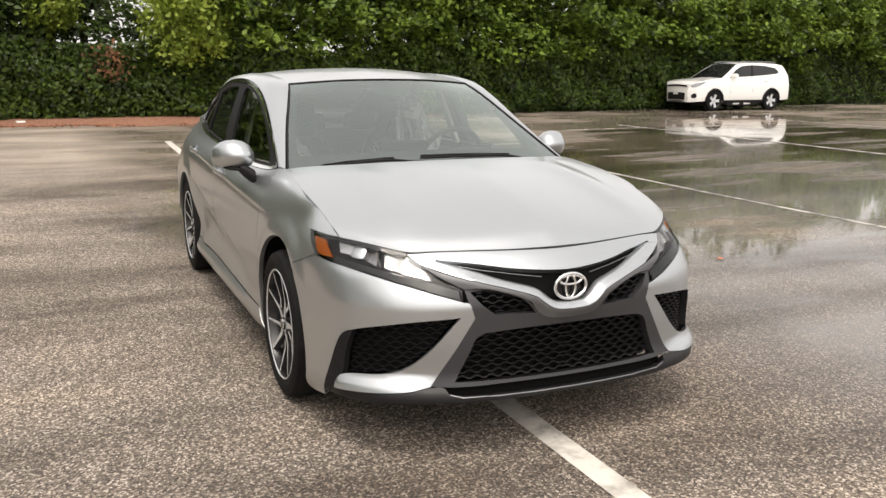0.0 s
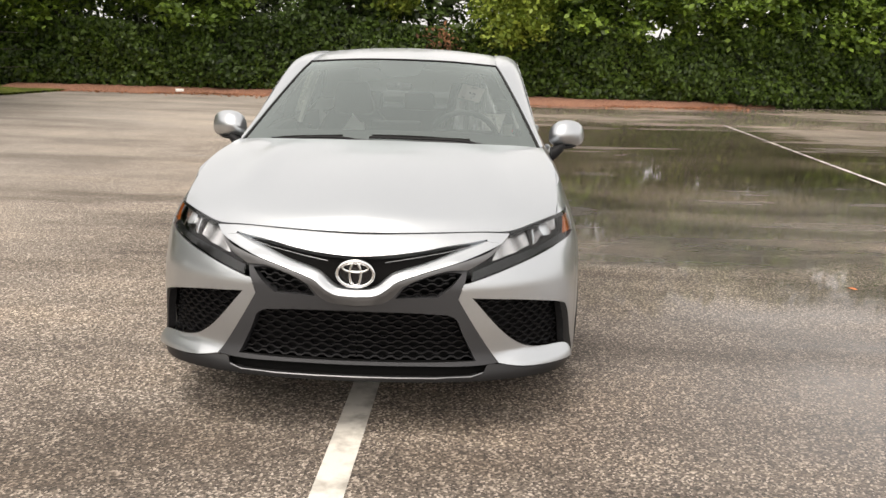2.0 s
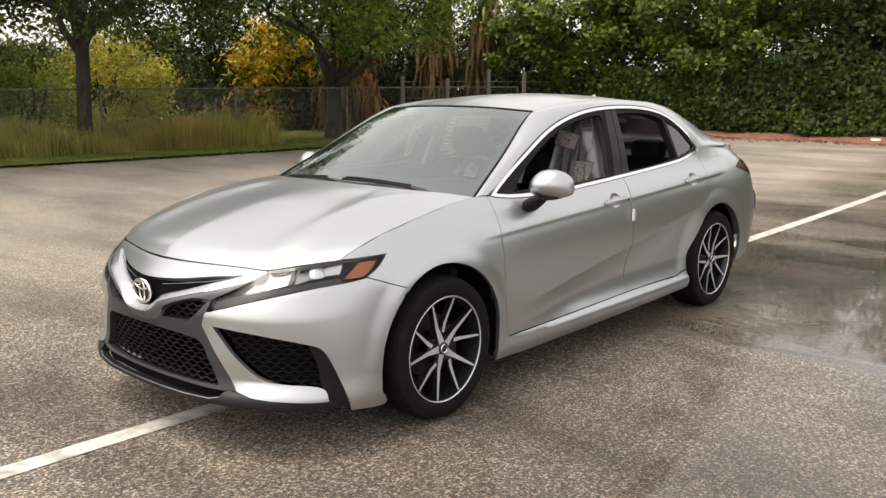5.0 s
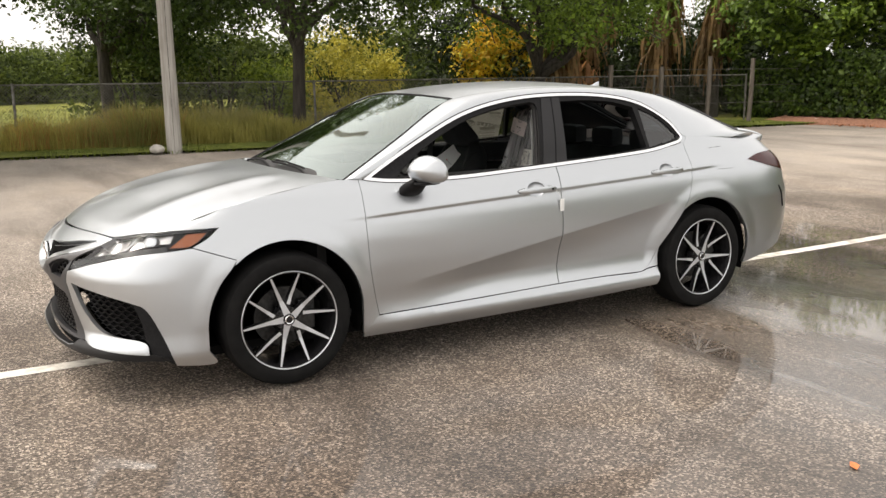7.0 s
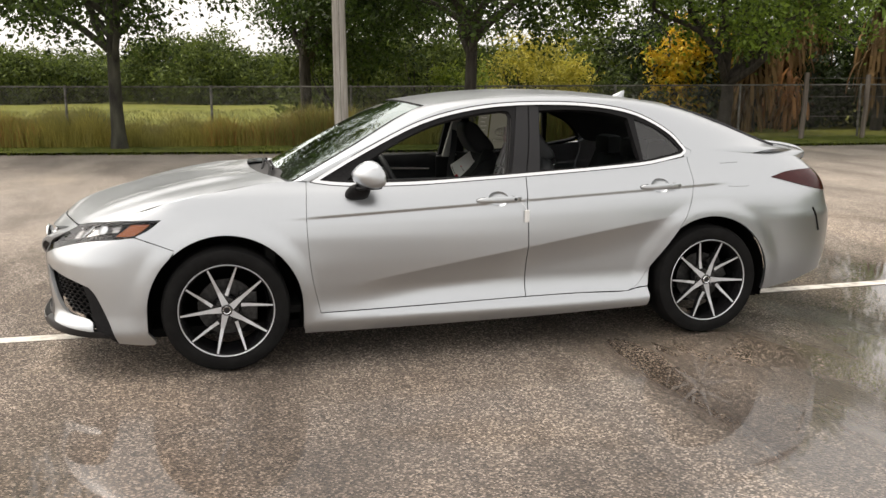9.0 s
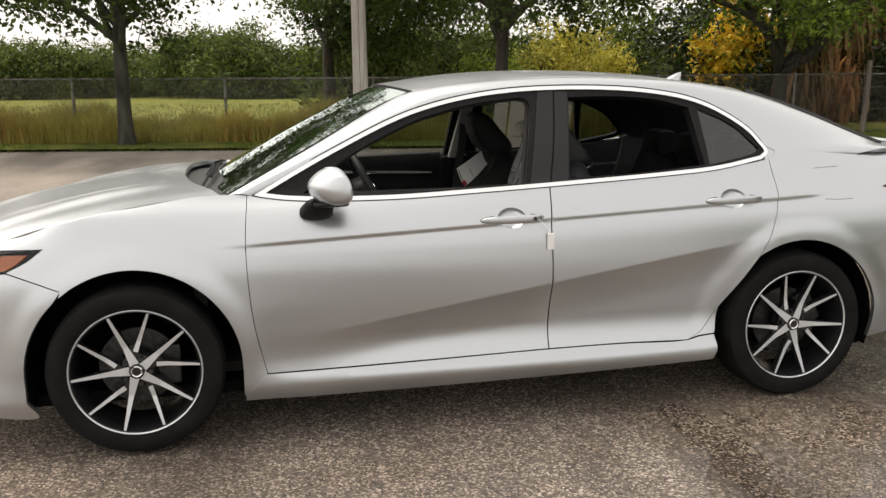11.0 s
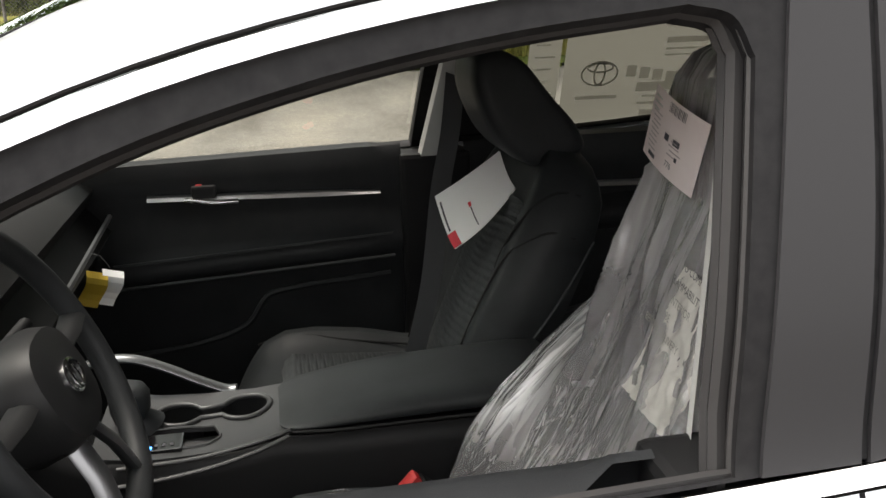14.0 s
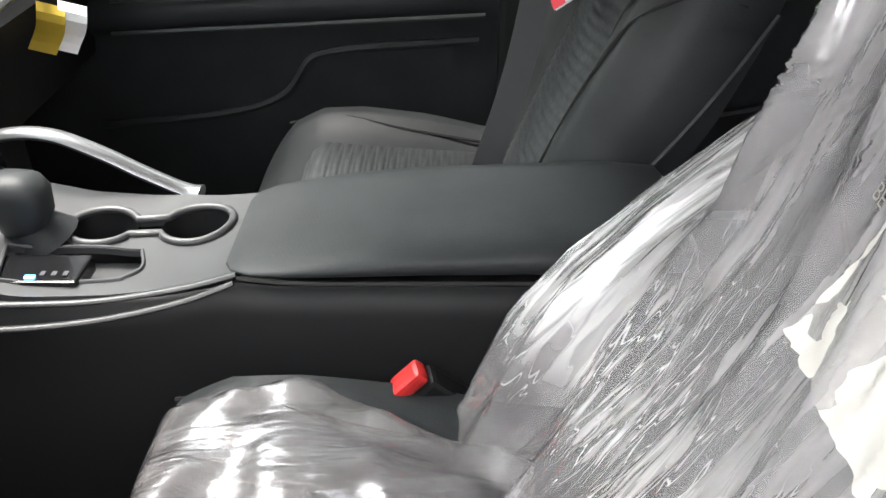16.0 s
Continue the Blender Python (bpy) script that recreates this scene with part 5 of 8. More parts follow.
# headlamps
PROJECTOR = mat("projector_glass", (0.70, 0.72, 0.75), 0.12, 0.6)
LAMP = joined(LAMP_TOP, LAMP_LOW, [(0.441, 0.612), (0.431, 0.657)], [(0.431, 0.657), (0.671, 0.773)])
for flip, tag_side in ((False, "left"), (True, "right")):
    lamp = part("headlamp", skin_mesh(LAMP, skirt, step=0.025, flange=0.0, flip=flip, lift=lambda q: np.full(len(q), -0.055)), BLACK, car, "headlamp with clear lens and amber side reflector")
    outer = joined([(0.835, 0.776), (0.95, 0.788), (1.09, 0.797)], [(1.09, 0.797), (1.062, 0.752)], [(1.062, 0.752), (0.95, 0.742), (0.815, 0.722)], [(0.815, 0.722), (0.835, 0.776)])
    part("reflector", skin_mesh(outer, skirt, step=0.014, flange=0.02, flip=flip, lift=lambda q: -0.050 + 0.9 * ((q[:, 0] - 0.95) ** 2 + 2.2 * (q[:, 1] - 0.762) ** 2)), SILVERBOWL, lamp)
    inner = joined([(0.585, 0.712), (0.675, 0.756), (0.80, 0.771)], [(0.80, 0.771), (0.775, 0.718)], [(0.775, 0.718), (0.64, 0.692), (0.55, 0.676)], [(0.55, 0.676), (0.585, 0.712)])
    part("reflector", skin_mesh(inner, skirt, step=0.014, flange=0.02, flip=flip, lift=lambda q: -0.040 + 1.2 * (q[:, 1] - 0.730) ** 2 - 0.003 * np.cos(60 * q[:, 0])), SILVERBOWL, lamp)
    rod("divider", [tuple(skirt(u, z, -0.024)[0] * ((-1 if flip else 1), 1, 1)) for u, z in ((0.842, 0.775), (0.818, 0.748), (0.790, 0.721))], 0.004, CHROME, lamp, "bright slanted divider", sides=6)
    brow = joined([(0.676, 0.772), (0.86, 0.794), (1.06, 0.811), (1.25, 0.813)], [(1.25, 0.813), (1.13, 0.800), (1.06, 0.799), (0.86, 0.783), (0.676, 0.764)], [(0.676, 0.764), (0.676, 0.772)])
    part("upper_trim", skin_mesh(brow, skirt, step=0.02, flange=0.01, flip=flip, lift=lambda q: np.full(len(q), -0.008)), GLOSSBLACK, lamp)
    am = joined([(1.150, 0.796), (1.240, 0.797)], [(1.240, 0.797), (1.205, 0.768), (1.158, 0.743), (1.062, 0.739)], [(1.062, 0.739), (1.150, 0.796)])
    part("side_reflector", skin_mesh(am, skirt, step=0.02, flange=0.01, flip=flip, lift=lambda q: np.full(len(q), -0.008)), AMBER, lamp, "amber side reflector")
    strip = joined([(0.45, 0.648), (0.60, 0.688), (0.85, 0.725), (1.04, 0.744)], [(1.04, 0.744), (1.05, 0.727), (0.85, 0.708), (0.651, 0.670), (0.446, 0.618)], [(0.446, 0.618), (0.45, 0.640)])
    part("lower_trim", skin_mesh(strip, skirt, step=0.02, flange=0.01, flip=flip, lift=lambda q: np.full(len(q), -0.006)), GLOSSBLACK, lamp)
    # a squarish projector lens, bulging a little
    me = skin_mesh(np.array([(0.948 + 0.046 * math.copysign(abs(math.cos(w)) ** 0.6, math.cos(w)), 0.763 + 0.020 * math.copysign(abs(math.sin(w)) ** 0.6, math.sin(w)) + 0.004 * math.cos(w)) for w in np.linspace(0, 2 * math.pi, 32, endpoint=False)]),
                   skirt, step=0.008, flange=0.025, flip=flip, lift=lambda q: -0.018 - 3.5 * ((q[:, 0] - 0.948) ** 2 + 3 * (q[:, 1] - 0.763) ** 2))
    part("projector", me, PROJECTOR, lamp, "bright squarish projector lens", smooth_faces=True)
    part("lens", skin_mesh(LAMP, skirt, step=0.03, flange=0.0, flip=flip, lift=lambda q: np.full(len(q), -0.001)), LENS, lamp, "clear lens").visible_shadow = False

# badge on the grille: two ovals in a ring
badge = part("badge", lathe([(-0.006, 0.001), (-0.006, 0.058), (0.0, 0.060)], 32, "z"), GLOSSBLACK, car, "round chrome badge of ovals")
badge.matrix_basis = pose(0, float(skirt(0, 0.646)[0][1]) + 0.005, 0.646, 90, 0, 0) @ Matrix.Diagonal((1.12, 0.8, 1, 1))
def badge_ring(rx, rz, cz, w):
    y0 = float(skirt(0, 0.646)[0][1]) - 0.004
    pts = [(rx * math.cos(t), y0, 0.646 + cz + rz * math.sin(t)) for t in np.linspace(0, 2 * math.pi, 40, endpoint=False)]
    ob = rod("badge_oval", pts, w, CHROME, car, "chrome oval", closed=True, sides=8)
    return ob
for args in ((0.068, 0.049, 0, 0.0062), (0.021, 0.044, 0.0, 0.0048), (0.048, 0.017, 0.024, 0.0048)):
    badge_ring(*args)
rod("slit_line", [tuple(skirt(u, z, -0.012)[0]) for u, z in ((0.11, 0.684), (0.22, 0.698), (0.36, 0.716), (0.46, 0.732))], 0.0016, SATIN, car)
rod("slit_line", [tuple(skirt(u, z, -0.012)[0] * (-1, 1, 1)) for u, z in ((0.11, 0.684), (0.22, 0.698), (0.36, 0.716), (0.46, 0.732))], 0.0016, SATIN, car)


# bonnet
def s3(u, z):
    return tuple(skirt(u, z)[0])
HS = [s3(u, z) for u, z in HOOD_TOP]
hood_front = [(0, -0.866, 0.781)] + [s3(u, z) for u, z in ((0.18, 0.780), (0.36, 0.780), (0.541, 0.779), (0.671, 0.777), (0.86, 0.799), (1.06, 0.814))]
hood_side = HS
hood_rear = [(0, 0.17, 1.024), (0.25, 0.18, 1.022), (0.5, 0.225, 1.014), (0.68, 0.305, 1.003), HS[-1]]
hood_mid = [(0, -0.866, 0.781), (0, -0.80, 0.835), (0, -0.62, 0.905), (0, -0.30, 0.976), (0, 0.0, 1.010), (0, 0.17, 1.024)]
hood_fn = half_coons(hood_mid, hood_side, hood_front, hood_rear)
def hood_shape(a, b):
    p = hood_fn(a, b)
    v = np.abs(a)
    p[:, 2] += (0.014 * np.exp(-((v - 0.66 + 0.10 * b) / 0.10) ** 2) - 0.006 * np.exp(-((v - 0.35) / 0.2) ** 2)) * smooth(0, 0.25, b) * smooth(1.0, 0.75, b) * smooth(1.0, 0.85, v)
    return p
part("bonnet", sheet(hood_shape, 60, 36, 0.02, -1, 1), PAINT, car)

# roof rails with pillars: from the door openings up to the glass and roof
DLO_TOP = [(0.46, 0.985), (0.79, 1.160), (1.107, 1.303), (1.30, 1.355), (1.72, 1.399), (2.16, 1.383), (2.42, 1.328), (2.62, 1.215), (2.725, 1.118), (2.95, 1.10), (3.2, 1.078)]
RAIL_LOW = [tuple(skirt(uy(y), z)[0]) for y, z in DLO_TOP]
RAIL_UP = [(0.765, 0.375, 0.990), (0.668, 0.74, 1.180), (0.585, 1.01, 1.325), (0.550, 1.15, 1.380), (0.548, 1.7, 1.432), (0.540, 2.25, 1.420), (0.525, 2.74, 1.360), (0.55, 3.05, 1.258), (0.575, 3.28, 1.165), (0.595, 3.44, 1.108), (0.62, 3.56, 1.085)]
RL, RU = spline(RAIL_LOW, 8), spline(RAIL_UP, 8)
def rail_fn(a, b):
    t = np.clip(a, 0, 1) * (len(RL) - 1)
    lo = np.stack([np.interp(t, np.arange(len(RL)), RL[:, k]) for k in range(3)], 1)
    up = np.stack([np.interp(t, np.arange(len(RU)), RU[:, k]) for k in range(3)], 1)
    w = np.linalg.norm(up - lo, axis=1)
    p = lo + (up - lo) * b[:, None]
    bulge = 4 * b * (1 - b) * np.minimum(0.14 * w, 0.03)
    p[:, 0] += bulge * 0.75
    p[:, 2] += bulge * 0.65
    return p
for flip in (1, -1):
    part("roof_rail", sheet(lambda a, b: rail_fn(a, b) * (flip, 1, 1), 88, 10, 0.02), PAINT, car)
roof_side = spline(RAIL_UP[3:7], 4).tolist()
roof_fn = half_coons([(0, 1.075, 1.408), (0, 1.4, 1.452), (0, 1.85, 1.470), (0, 2.3, 1.452), (0, 2.80, 1.388)], roof_side,
    [(0, 1.075, 1.408), (0.28, 1.095, 1.402), tuple(roof_side[0])], [(0, 2.80, 1.388), (0.28, 2.785, 1.382), tuple(roof_side[-1])])
def roof_shape(a, b):
    p = roof_fn(a, b)
    p[:, 2] -= 0.008 * smooth(0.955, 0.985, np.abs(a))
    return p
part("roof", sheet(roof_shape, 44, 30, 0.02, -1, 1), PAINT, car)
WS_SIDE = spline(RAIL_UP[0:4], 4).tolist()
ws_fn = half_coons([(0, 0.30, 1.006), (0, 0.68, 1.218), (0, 1.075, 1.403)], WS_SIDE, [(0, 0.30, 1.006), (0.35, 0.312, 1.002), (0.62, 0.338, 0.994), tuple(WS_SIDE[0])], [(0, 1.075, 1.405), (0.28, 1.095, 1.399), tuple(WS_SIDE[-1])])
BL_SIDE = spline(RAIL_UP[6:10], 4).tolist()
bl_fn = half_coons([(0, 2.80, 1.386), (0, 3.15, 1.285), (0, 3.50, 1.110)], BL_SIDE, [(0, 2.80, 1.386), (0.28, 2.785, 1.380), tuple(BL_SIDE[0])], [(0, 3.50, 1.110), (0.3, 3.485, 1.110), tuple(BL_SIDE[-1])])
def drop(fn, d):
    return lambda a, b: fn(a, b) - np.array((0, 0, d))
part("windscreen", sheet(drop(ws_fn, 0.003), 30, 20, 0.0, -0.985, 0.985), SCREEN, car, "tinted laminated windscreen").visible_shadow = False
for a0, a1, b0, b1 in ((-0.985, -0.985, 0.0, 1.0), (0.985, 0.985, 0.0, 1.0), (-0.985, 0.985, 1.0, 1.0)):
    rod("screen_seal", [tuple(ws_fn(np.array([a0 + (a1 - a0) * k / 20]), np.array([b0 + (b1 - b0) * k / 20]))[0] - np.array((0, 0, 0.002))) for k in range(21)], 0.0055, BLACK, car, sides=6)
part("rear_window", sheet(drop(bl_fn, 0.003), 24, 14, 0.0, -0.985, 0.985), TINT, car, "dark rear window").visible_shadow = False
for sd in (1, -1):
    rod("rear_window_seal", [tuple(bl_fn(np.array([sd * 0.955]), np.array([k / 20]))[0] + np.array((0, 0, 0.004))) for k in range(21)], 0.013, GLOSSBLACK, car, sides=6)
deck_side = spline([RAIL_UP[9], RAIL_UP[10], (0.62, 3.65, 1.072)], 4).tolist()
deck_fn = half_coons([(0, 3.50, 1.106), (0, 3.63, 1.098), (0, 3.74, 1.092)], deck_side, [(0, 3.50, 1.106), (0.3, 3.485, 1.106), tuple(deck_side[0])], [(0, 3.74, 1.092), (0.3, 3.73, 1.088), tuple(deck_side[-1])])
part("boot_lid", sheet(deck_fn, 24, 8, 0.04, -1, 1), PAINT, car)
# filler between boot lid, rails and tail
corner = tuple(skirt(5.42, 1.026)[0] + np.array((0.002, 0.004, 0)))
tail_fn = half_coons([(0, 3.74, 1.090), (0, 3.768, 1.045), (0, 3.790, 0.985)], [tuple(deck_side[-1]), (0.622, 3.645, 1.05), corner], [(0, 3.74, 1.090), (0.3, 3.73, 1.086), tuple(deck_side[-1])], [(0, 3.790, 0.985), (0.29, 3.778, 0.988), (0.42, 3.75, 0.994), (0.55, 3.680, 1.012), corner])
part("boot_face", sheet(tail_fn, 24, 8, 0.0, -1, 1), PAINT, car)
SH = [tuple(skirt(uy(y), z)[0]) for y, z in ((3.2, 1.078), (3.35, 1.066))] + [tuple(skirt(u, z)[0]) for u, z in ((5.15, 1.054), (5.30, 1.041), (5.42, 1.026))]
SHI = [RAIL_UP[10], (0.62, 3.585, 1.082), (0.62, 3.61, 1.079), (0.62, 3.63, 1.075), tuple(deck_side[-1])]
A1, A2 = along(SH), along(SHI)
for flip in (1, -1):
    part("shoulder", sheet(lambda a, b: (A1(a) * (1 - b)[:, None] + A2(a) * b[:, None]) * (flip, 1, 1), 16, 5, 0.0), PAINT, car)
# lip spoiler
sp = spline([(0, 3.735, 1.102), (0.3, 3.725, 1.098), (0.5, 3.69, 1.088), (0.62, 3.64, 1.074)], 6)
sp = np.vstack([sp[:0:-1] * (-1, 1, 1), sp])
rod("lip_spoiler", sp, 0.016, PAINT, car, sides=8, flat=0.6, radii=0.003 + 0.013 * np.clip((0.62 - np.abs(sp[:, 0])) / 0.25, 0, 1) ** 0.7)

# windows: chrome surround, black frames, glass
DLO = joined(Y((0.47, 0.988), (0.79, 1.160), (1.107, 1.303), (1.40, 1.373), (1.72, 1.399), (2.16, 1.383), (2.42, 1.328), (2.62, 1.215), (2.695, 1.130)), Y((2.695, 1.130), (2.703, 1.105), (2.668, 1.076)), Y((2.668, 1.076), (2.45, 1.038), (2.2, 1.018), (1.68, 0.989), (1.4, 0.975), (1.0, 0.959), (0.62, 0.966), (0.47, 0.985)))


def shrunk(poly, d):
    p = resample(poly, 0.02)
    t = np.roll(p, -2, 0) - np.roll(p, 2, 0)
    n = np.stack([-t[:, 1], t[:, 0]], 1)
    n /= np.maximum(np.linalg.norm(n, axis=1), 1e-9)[:, None]
    if inside(p, (p + n * 1e-3)).mean() < 0.5:
        n = -n
    q = p + n * d
    return q[edge_gap(p, q) > 0.8 * abs(d)]


CH_IN = shrunk(DLO, 0.0155)
skin("pillar_foot", Y((2.688, 1.066), (2.755, 1.066), (2.755, 1.122), (2.69, 1.155)), PAINT, car, step=0.02, flange=0.0, lift=lambda q: np.full(len(q), -0.003))
skin("chrome_surround", DLO, CHROME, car, "bright chrome window surround", step=0.012, flange=0.01, holes=[CH_IN], lift=lambda q: np.full(len(q), 0.005))
for sd in (1, -1):
    gap = shrunk(DLO, -0.003)
    tip = (gap[:, 0] > uy(2.66)) & (gap[:, 1] < 1.14)
    gap = np.roll(gap, -int(np.argmax(tip)), 0)
    gap = gap[~((gap[:, 0] > uy(2.66)) & (gap[:, 1] < 1.14))]
    rod("surround_gap", [tuple(skirt(u, z, 0.0)[0] * (sd, 1, 1)) for u, z in gap], 0.0024, VOID, car, sides=5)
WIN_F = joined(Y((0.66, 0.986), (0.84, 1.122), (1.10, 1.252), (1.26, 1.303), (1.42, 1.335), (1.575, 1.353)), Y((1.575, 1.353), (1.612, 1.343), (1.626, 1.312)), Y((1.626, 1.312), (1.578, 1.002)), Y((1.578, 1.002), (1.1, 0.983), (0.66, 0.986)))
WIN_R = joined(Y((1.772, 1.018), (1.798, 1.352)), Y((1.798, 1.352), (2.0, 1.354), (2.2, 1.338), (2.35, 1.302)), Y((2.35, 1.302), (2.395, 1.058)), Y((2.395, 1.058), (2.1, 1.033), (1.772, 1.018)))
WIN_Q = joined(Y((2.392, 1.297), (2.55, 1.225), (2.662, 1.125)), Y((2.662, 1.125), (2.658, 1.108), (2.60, 1.088)), Y((2.60, 1.088), (2.418, 1.056)), Y((2.418, 1.056), (2.392, 1.297)))
part("window_frame", skin_mesh(CH_IN, skirt, step=0.02, flange=0.045, holes=[WIN_F, WIN_R, WIN_Q], lift=lambda q: np.full(len(q), -0.004)), BLACK, car, "black window frames and pillar trim")
part("window_frame", skin_mesh(CH_IN, skirt, step=0.02, flange=0.03, flip=True, holes=[WIN_F, WIN_R, WIN_Q], lift=lambda q: np.full(len(q), -0.004)), BLACK, car, "black window frames and pillar trim")
PILLAR = mat("pillar_trim", (0.022, 0.022, 0.024), 0.42, spec=0.24)
skin("pillar_cover", joined(Y((1.598, 1.002), (1.662, 1.374)), Y((1.662, 1.374), (1.730, 1.377)), Y((1.730, 1.377), (1.712, 1.2), (1.682, 1.004)), Y((1.682, 1.004), (1.598, 1.002))), PILLAR, car, step=0.025, flange=0.01, both=False, lift=lambda q: np.full(len(q), 0.001))
skin("pillar_cover", joined(Y((1.690, 1.004), (1.720, 1.2), (1.738, 1.377)), Y((1.738, 1.377), (1.794, 1.374)), Y((1.794, 1.374), (1.766, 1.014)), Y((1.766, 1.014), (1.690, 1.004))), PILLAR, car, step=0.025, flange=0.01, both=False, lift=lambda q: np.full(len(q), 0.001))
skin("quarter_glass", WIN_Q, QUARTERGLASS, car, "fixed tinted quarter glass", step=0.04, flange=0.0, lift=lambda q: np.full(len(q), -0.012))
for ol in (WIN_F, WIN_R):
    part("side_window", skin_mesh(ol, skirt, step=0.04, flange=0.0, flip=True, lift=lambda q: np.full(len(q), -0.014)), GLASS, car, "raised clear side window").visible_shadow = False

# underbody and wheel housings
bm = bmesh.new()
plan = [(-0.45, -0.76), (0.45, -0.76), (0.70, -0.52), (0.78, -0.40), (0.78, 3.25), (-0.78, 3.25), (-0.78, -0.40), (-0.70, -0.52)]
low, high = ([bm.verts.new((x, y, z)) for x, y in plan] for z in (0.185, 0.23))
bm.faces.new(low[::-1])
bm.faces.new(high)
for i in range(len(plan)):
    j = (i + 1) % len(plan)
    bm.faces.new((low[i], low[j], high[j], high[i]))
part("underbody", bm, VOID, car)
for yc in (0.0, 2.825):
    for s in (1, -1):
        vs, fs = [], []
        for i in range(19):
            w = math.pi * (i / 18) * 1.2 - 0.1 * math.pi
            for x in (0.50, 0.875):
                vs.append((s * x, yc + 0.405 * math.cos(w), 0.335 + 0.405 * math.sin(w)))
        for i in range(18):
            fs.append((2 * i, 2 * i + 1, 2 * i + 3, 2 * i + 2))
        o = len(vs)
        vs += [(s * 0.5, yc - 0.42, 0.15), (s * 0.5, yc + 0.42, 0.15), (s * 0.5, yc + 0.42, 0.78), (s * 0.5, yc - 0.42, 0.78)]
        fs.append((o, o + 1, o + 2, o + 3))
        part("wheel_housing", raw(vs, fs), VOID, car)


# wheels
def build_wheel():
    w = part("wheel", lathe([(-0.10, 0.230), (-0.112, 0.252), (-0.118, 0.288), (-0.106, 0.320), (-0.075, 0.333), (0.075, 0.333), (0.106, 0.320), (0.117, 0.292), (0.112, 0.262), (0.10, 0.240)], 72), RUBBER, car, "black tyre on an alloy wheel with machined twin spokes")
    part("rim", lathe([(0.10, 0.242), (0.108, 0.248), (0.106, 0.238), (0.085, 0.232), (0.02, 0.220), (-0.09, 0.224), (-0.10, 0.234)], 64), RIMBLACK, w)
    part("rim_edge", lathe([(0.1085, 0.2490), (0.1112, 0.2465), (0.107, 0.2425)], 64), MACHINED, w)
    part("brake_disc", lathe([(-0.02, 0.06), (0.0, 0.062), (0.0, 0.150), (-0.02, 0.150)], 40), STEEL, w)
    bm = bmesh.new()
    box(bm, (-0.03, 0.07, -0.08), (0.03, 0.16, 0.08), Matrix.Identity(4), 0.01)
    part("caliper", bm, STEEL, w)
    part("hub", lathe([(0.03, 0.075), (0.066, 0.062), (0.076, 0.045), (0.080, 0.034), (0.0805, 0.031)], 32), RIMBLACK, w)
    part("hub_cap", lathe([(0.084, 0.030), (0.093, 0.028), (0.095, 0.0)], 24), GLOSSBLACK, w, "black centre cap with a silver ring")
    part("cap_ring", lathe([(0.0935, 0.0225), (0.0965, 0.020), (0.0945, 0.0165)], 24), CHROME, w)
    for k in range(5):
        c = radians(112 + 72 * k)
        for second in (False, True):
            a1 = c - radians(36) if second else c
            a0, r0 = (c - radians(22), 0.078) if second else (c - radians(7), 0.026)
            p0 = Vector((0.086, r0 * math.cos(a0), r0 * math.sin(a0)))
            p1 = Vector((0.105, 0.2425 * math.cos(a1), 0.2425 * math.sin(a1)))
            d = (p1 - p0)
            side = Vector((0, -d.z, d.y)).normalized()
            vs = []
            for t, wd, dp in (((0, 0.0090, 0.035), (0.25, 0.0082, 0.03), (1, 0.0042, 0.03)) if second else ((0, 0.0180, 0.035), (0.35, 0.0100, 0.03), (1, 0.0044, 0.03))):
                q = p0 + d * t + Vector((-0.010 * 4 * t * (1 - t), 0, 0))
                vs += [q + side * wd, q - side * wd, q - side * wd * 1.25 - Vector((dp, 0, 0)), q + side * wd * 1.25 - Vector((dp, 0, 0))]
            fs_top = [(0, 1, 5, 4), (4, 5, 9, 8)]
            fs_side = [(1, 2, 6, 5), (5, 6, 10, 9), (3, 0, 4, 7), (7, 4, 8, 11), (0, 3, 2, 1)]
            me = raw(vs, fs_top + fs_side)
            me.materials.append(MACHINED)
            me.materials.append(RIMBLACK)
            for i, f in enumerate(me.polygons):
                f.material_index = 0 if i < len(fs_top) else 1
            part("spoke", me, None, w)
        # black web between the pair
        q = [Vector((0.082, r * math.cos(c + f), r * math.sin(c + f))) for r, f in ((0.045, -0.55), (0.045, 0.05), (0.105, -0.20), (0.105, -0.46))]
        part("web", raw(q, [(0, 1, 2, 3)]), RIMBLACK, w)
        n = Vector((0.080, 0.052 * math.cos(c - radians(43)), 0.052 * math.sin(c - radians(43))))
        bm = bmesh.new()
        bmesh.ops.create_cone(bm, cap_ends=True, segments=8, radius1=0.010, radius2=0.009, depth=0.02, matrix=Matrix.Translation(n) @ Matrix.Rotation(math.pi / 2, 4, "Y"))
        part("wheel_nut", bm, STEEL, w)
    return w


wheel = build_wheel()
wheel.matrix_basis = pose(0.798, 0, 0.335)
for x, y, rz, ang in ((0.798, 2.825, 0, 29), (-0.798, 0, 180, 40), (-0.798, 2.825, 180, 15)):
    copy_thing(wheel, pose(x, y, 0.335, 0, 0, rz) @ Matrix.Rotation(radians(ang), 4, "X"))


# fuel flap gap and a slit in the rear bumper corner
def seam(name, pts, r, sides=(1,), material=VOID):
    for sd in sides:
        rod(name, [tuple(skirt(u, z, 0.0006)[0] * (sd, 1, 1)) for u, z in pts], r, material, car, sides=5)


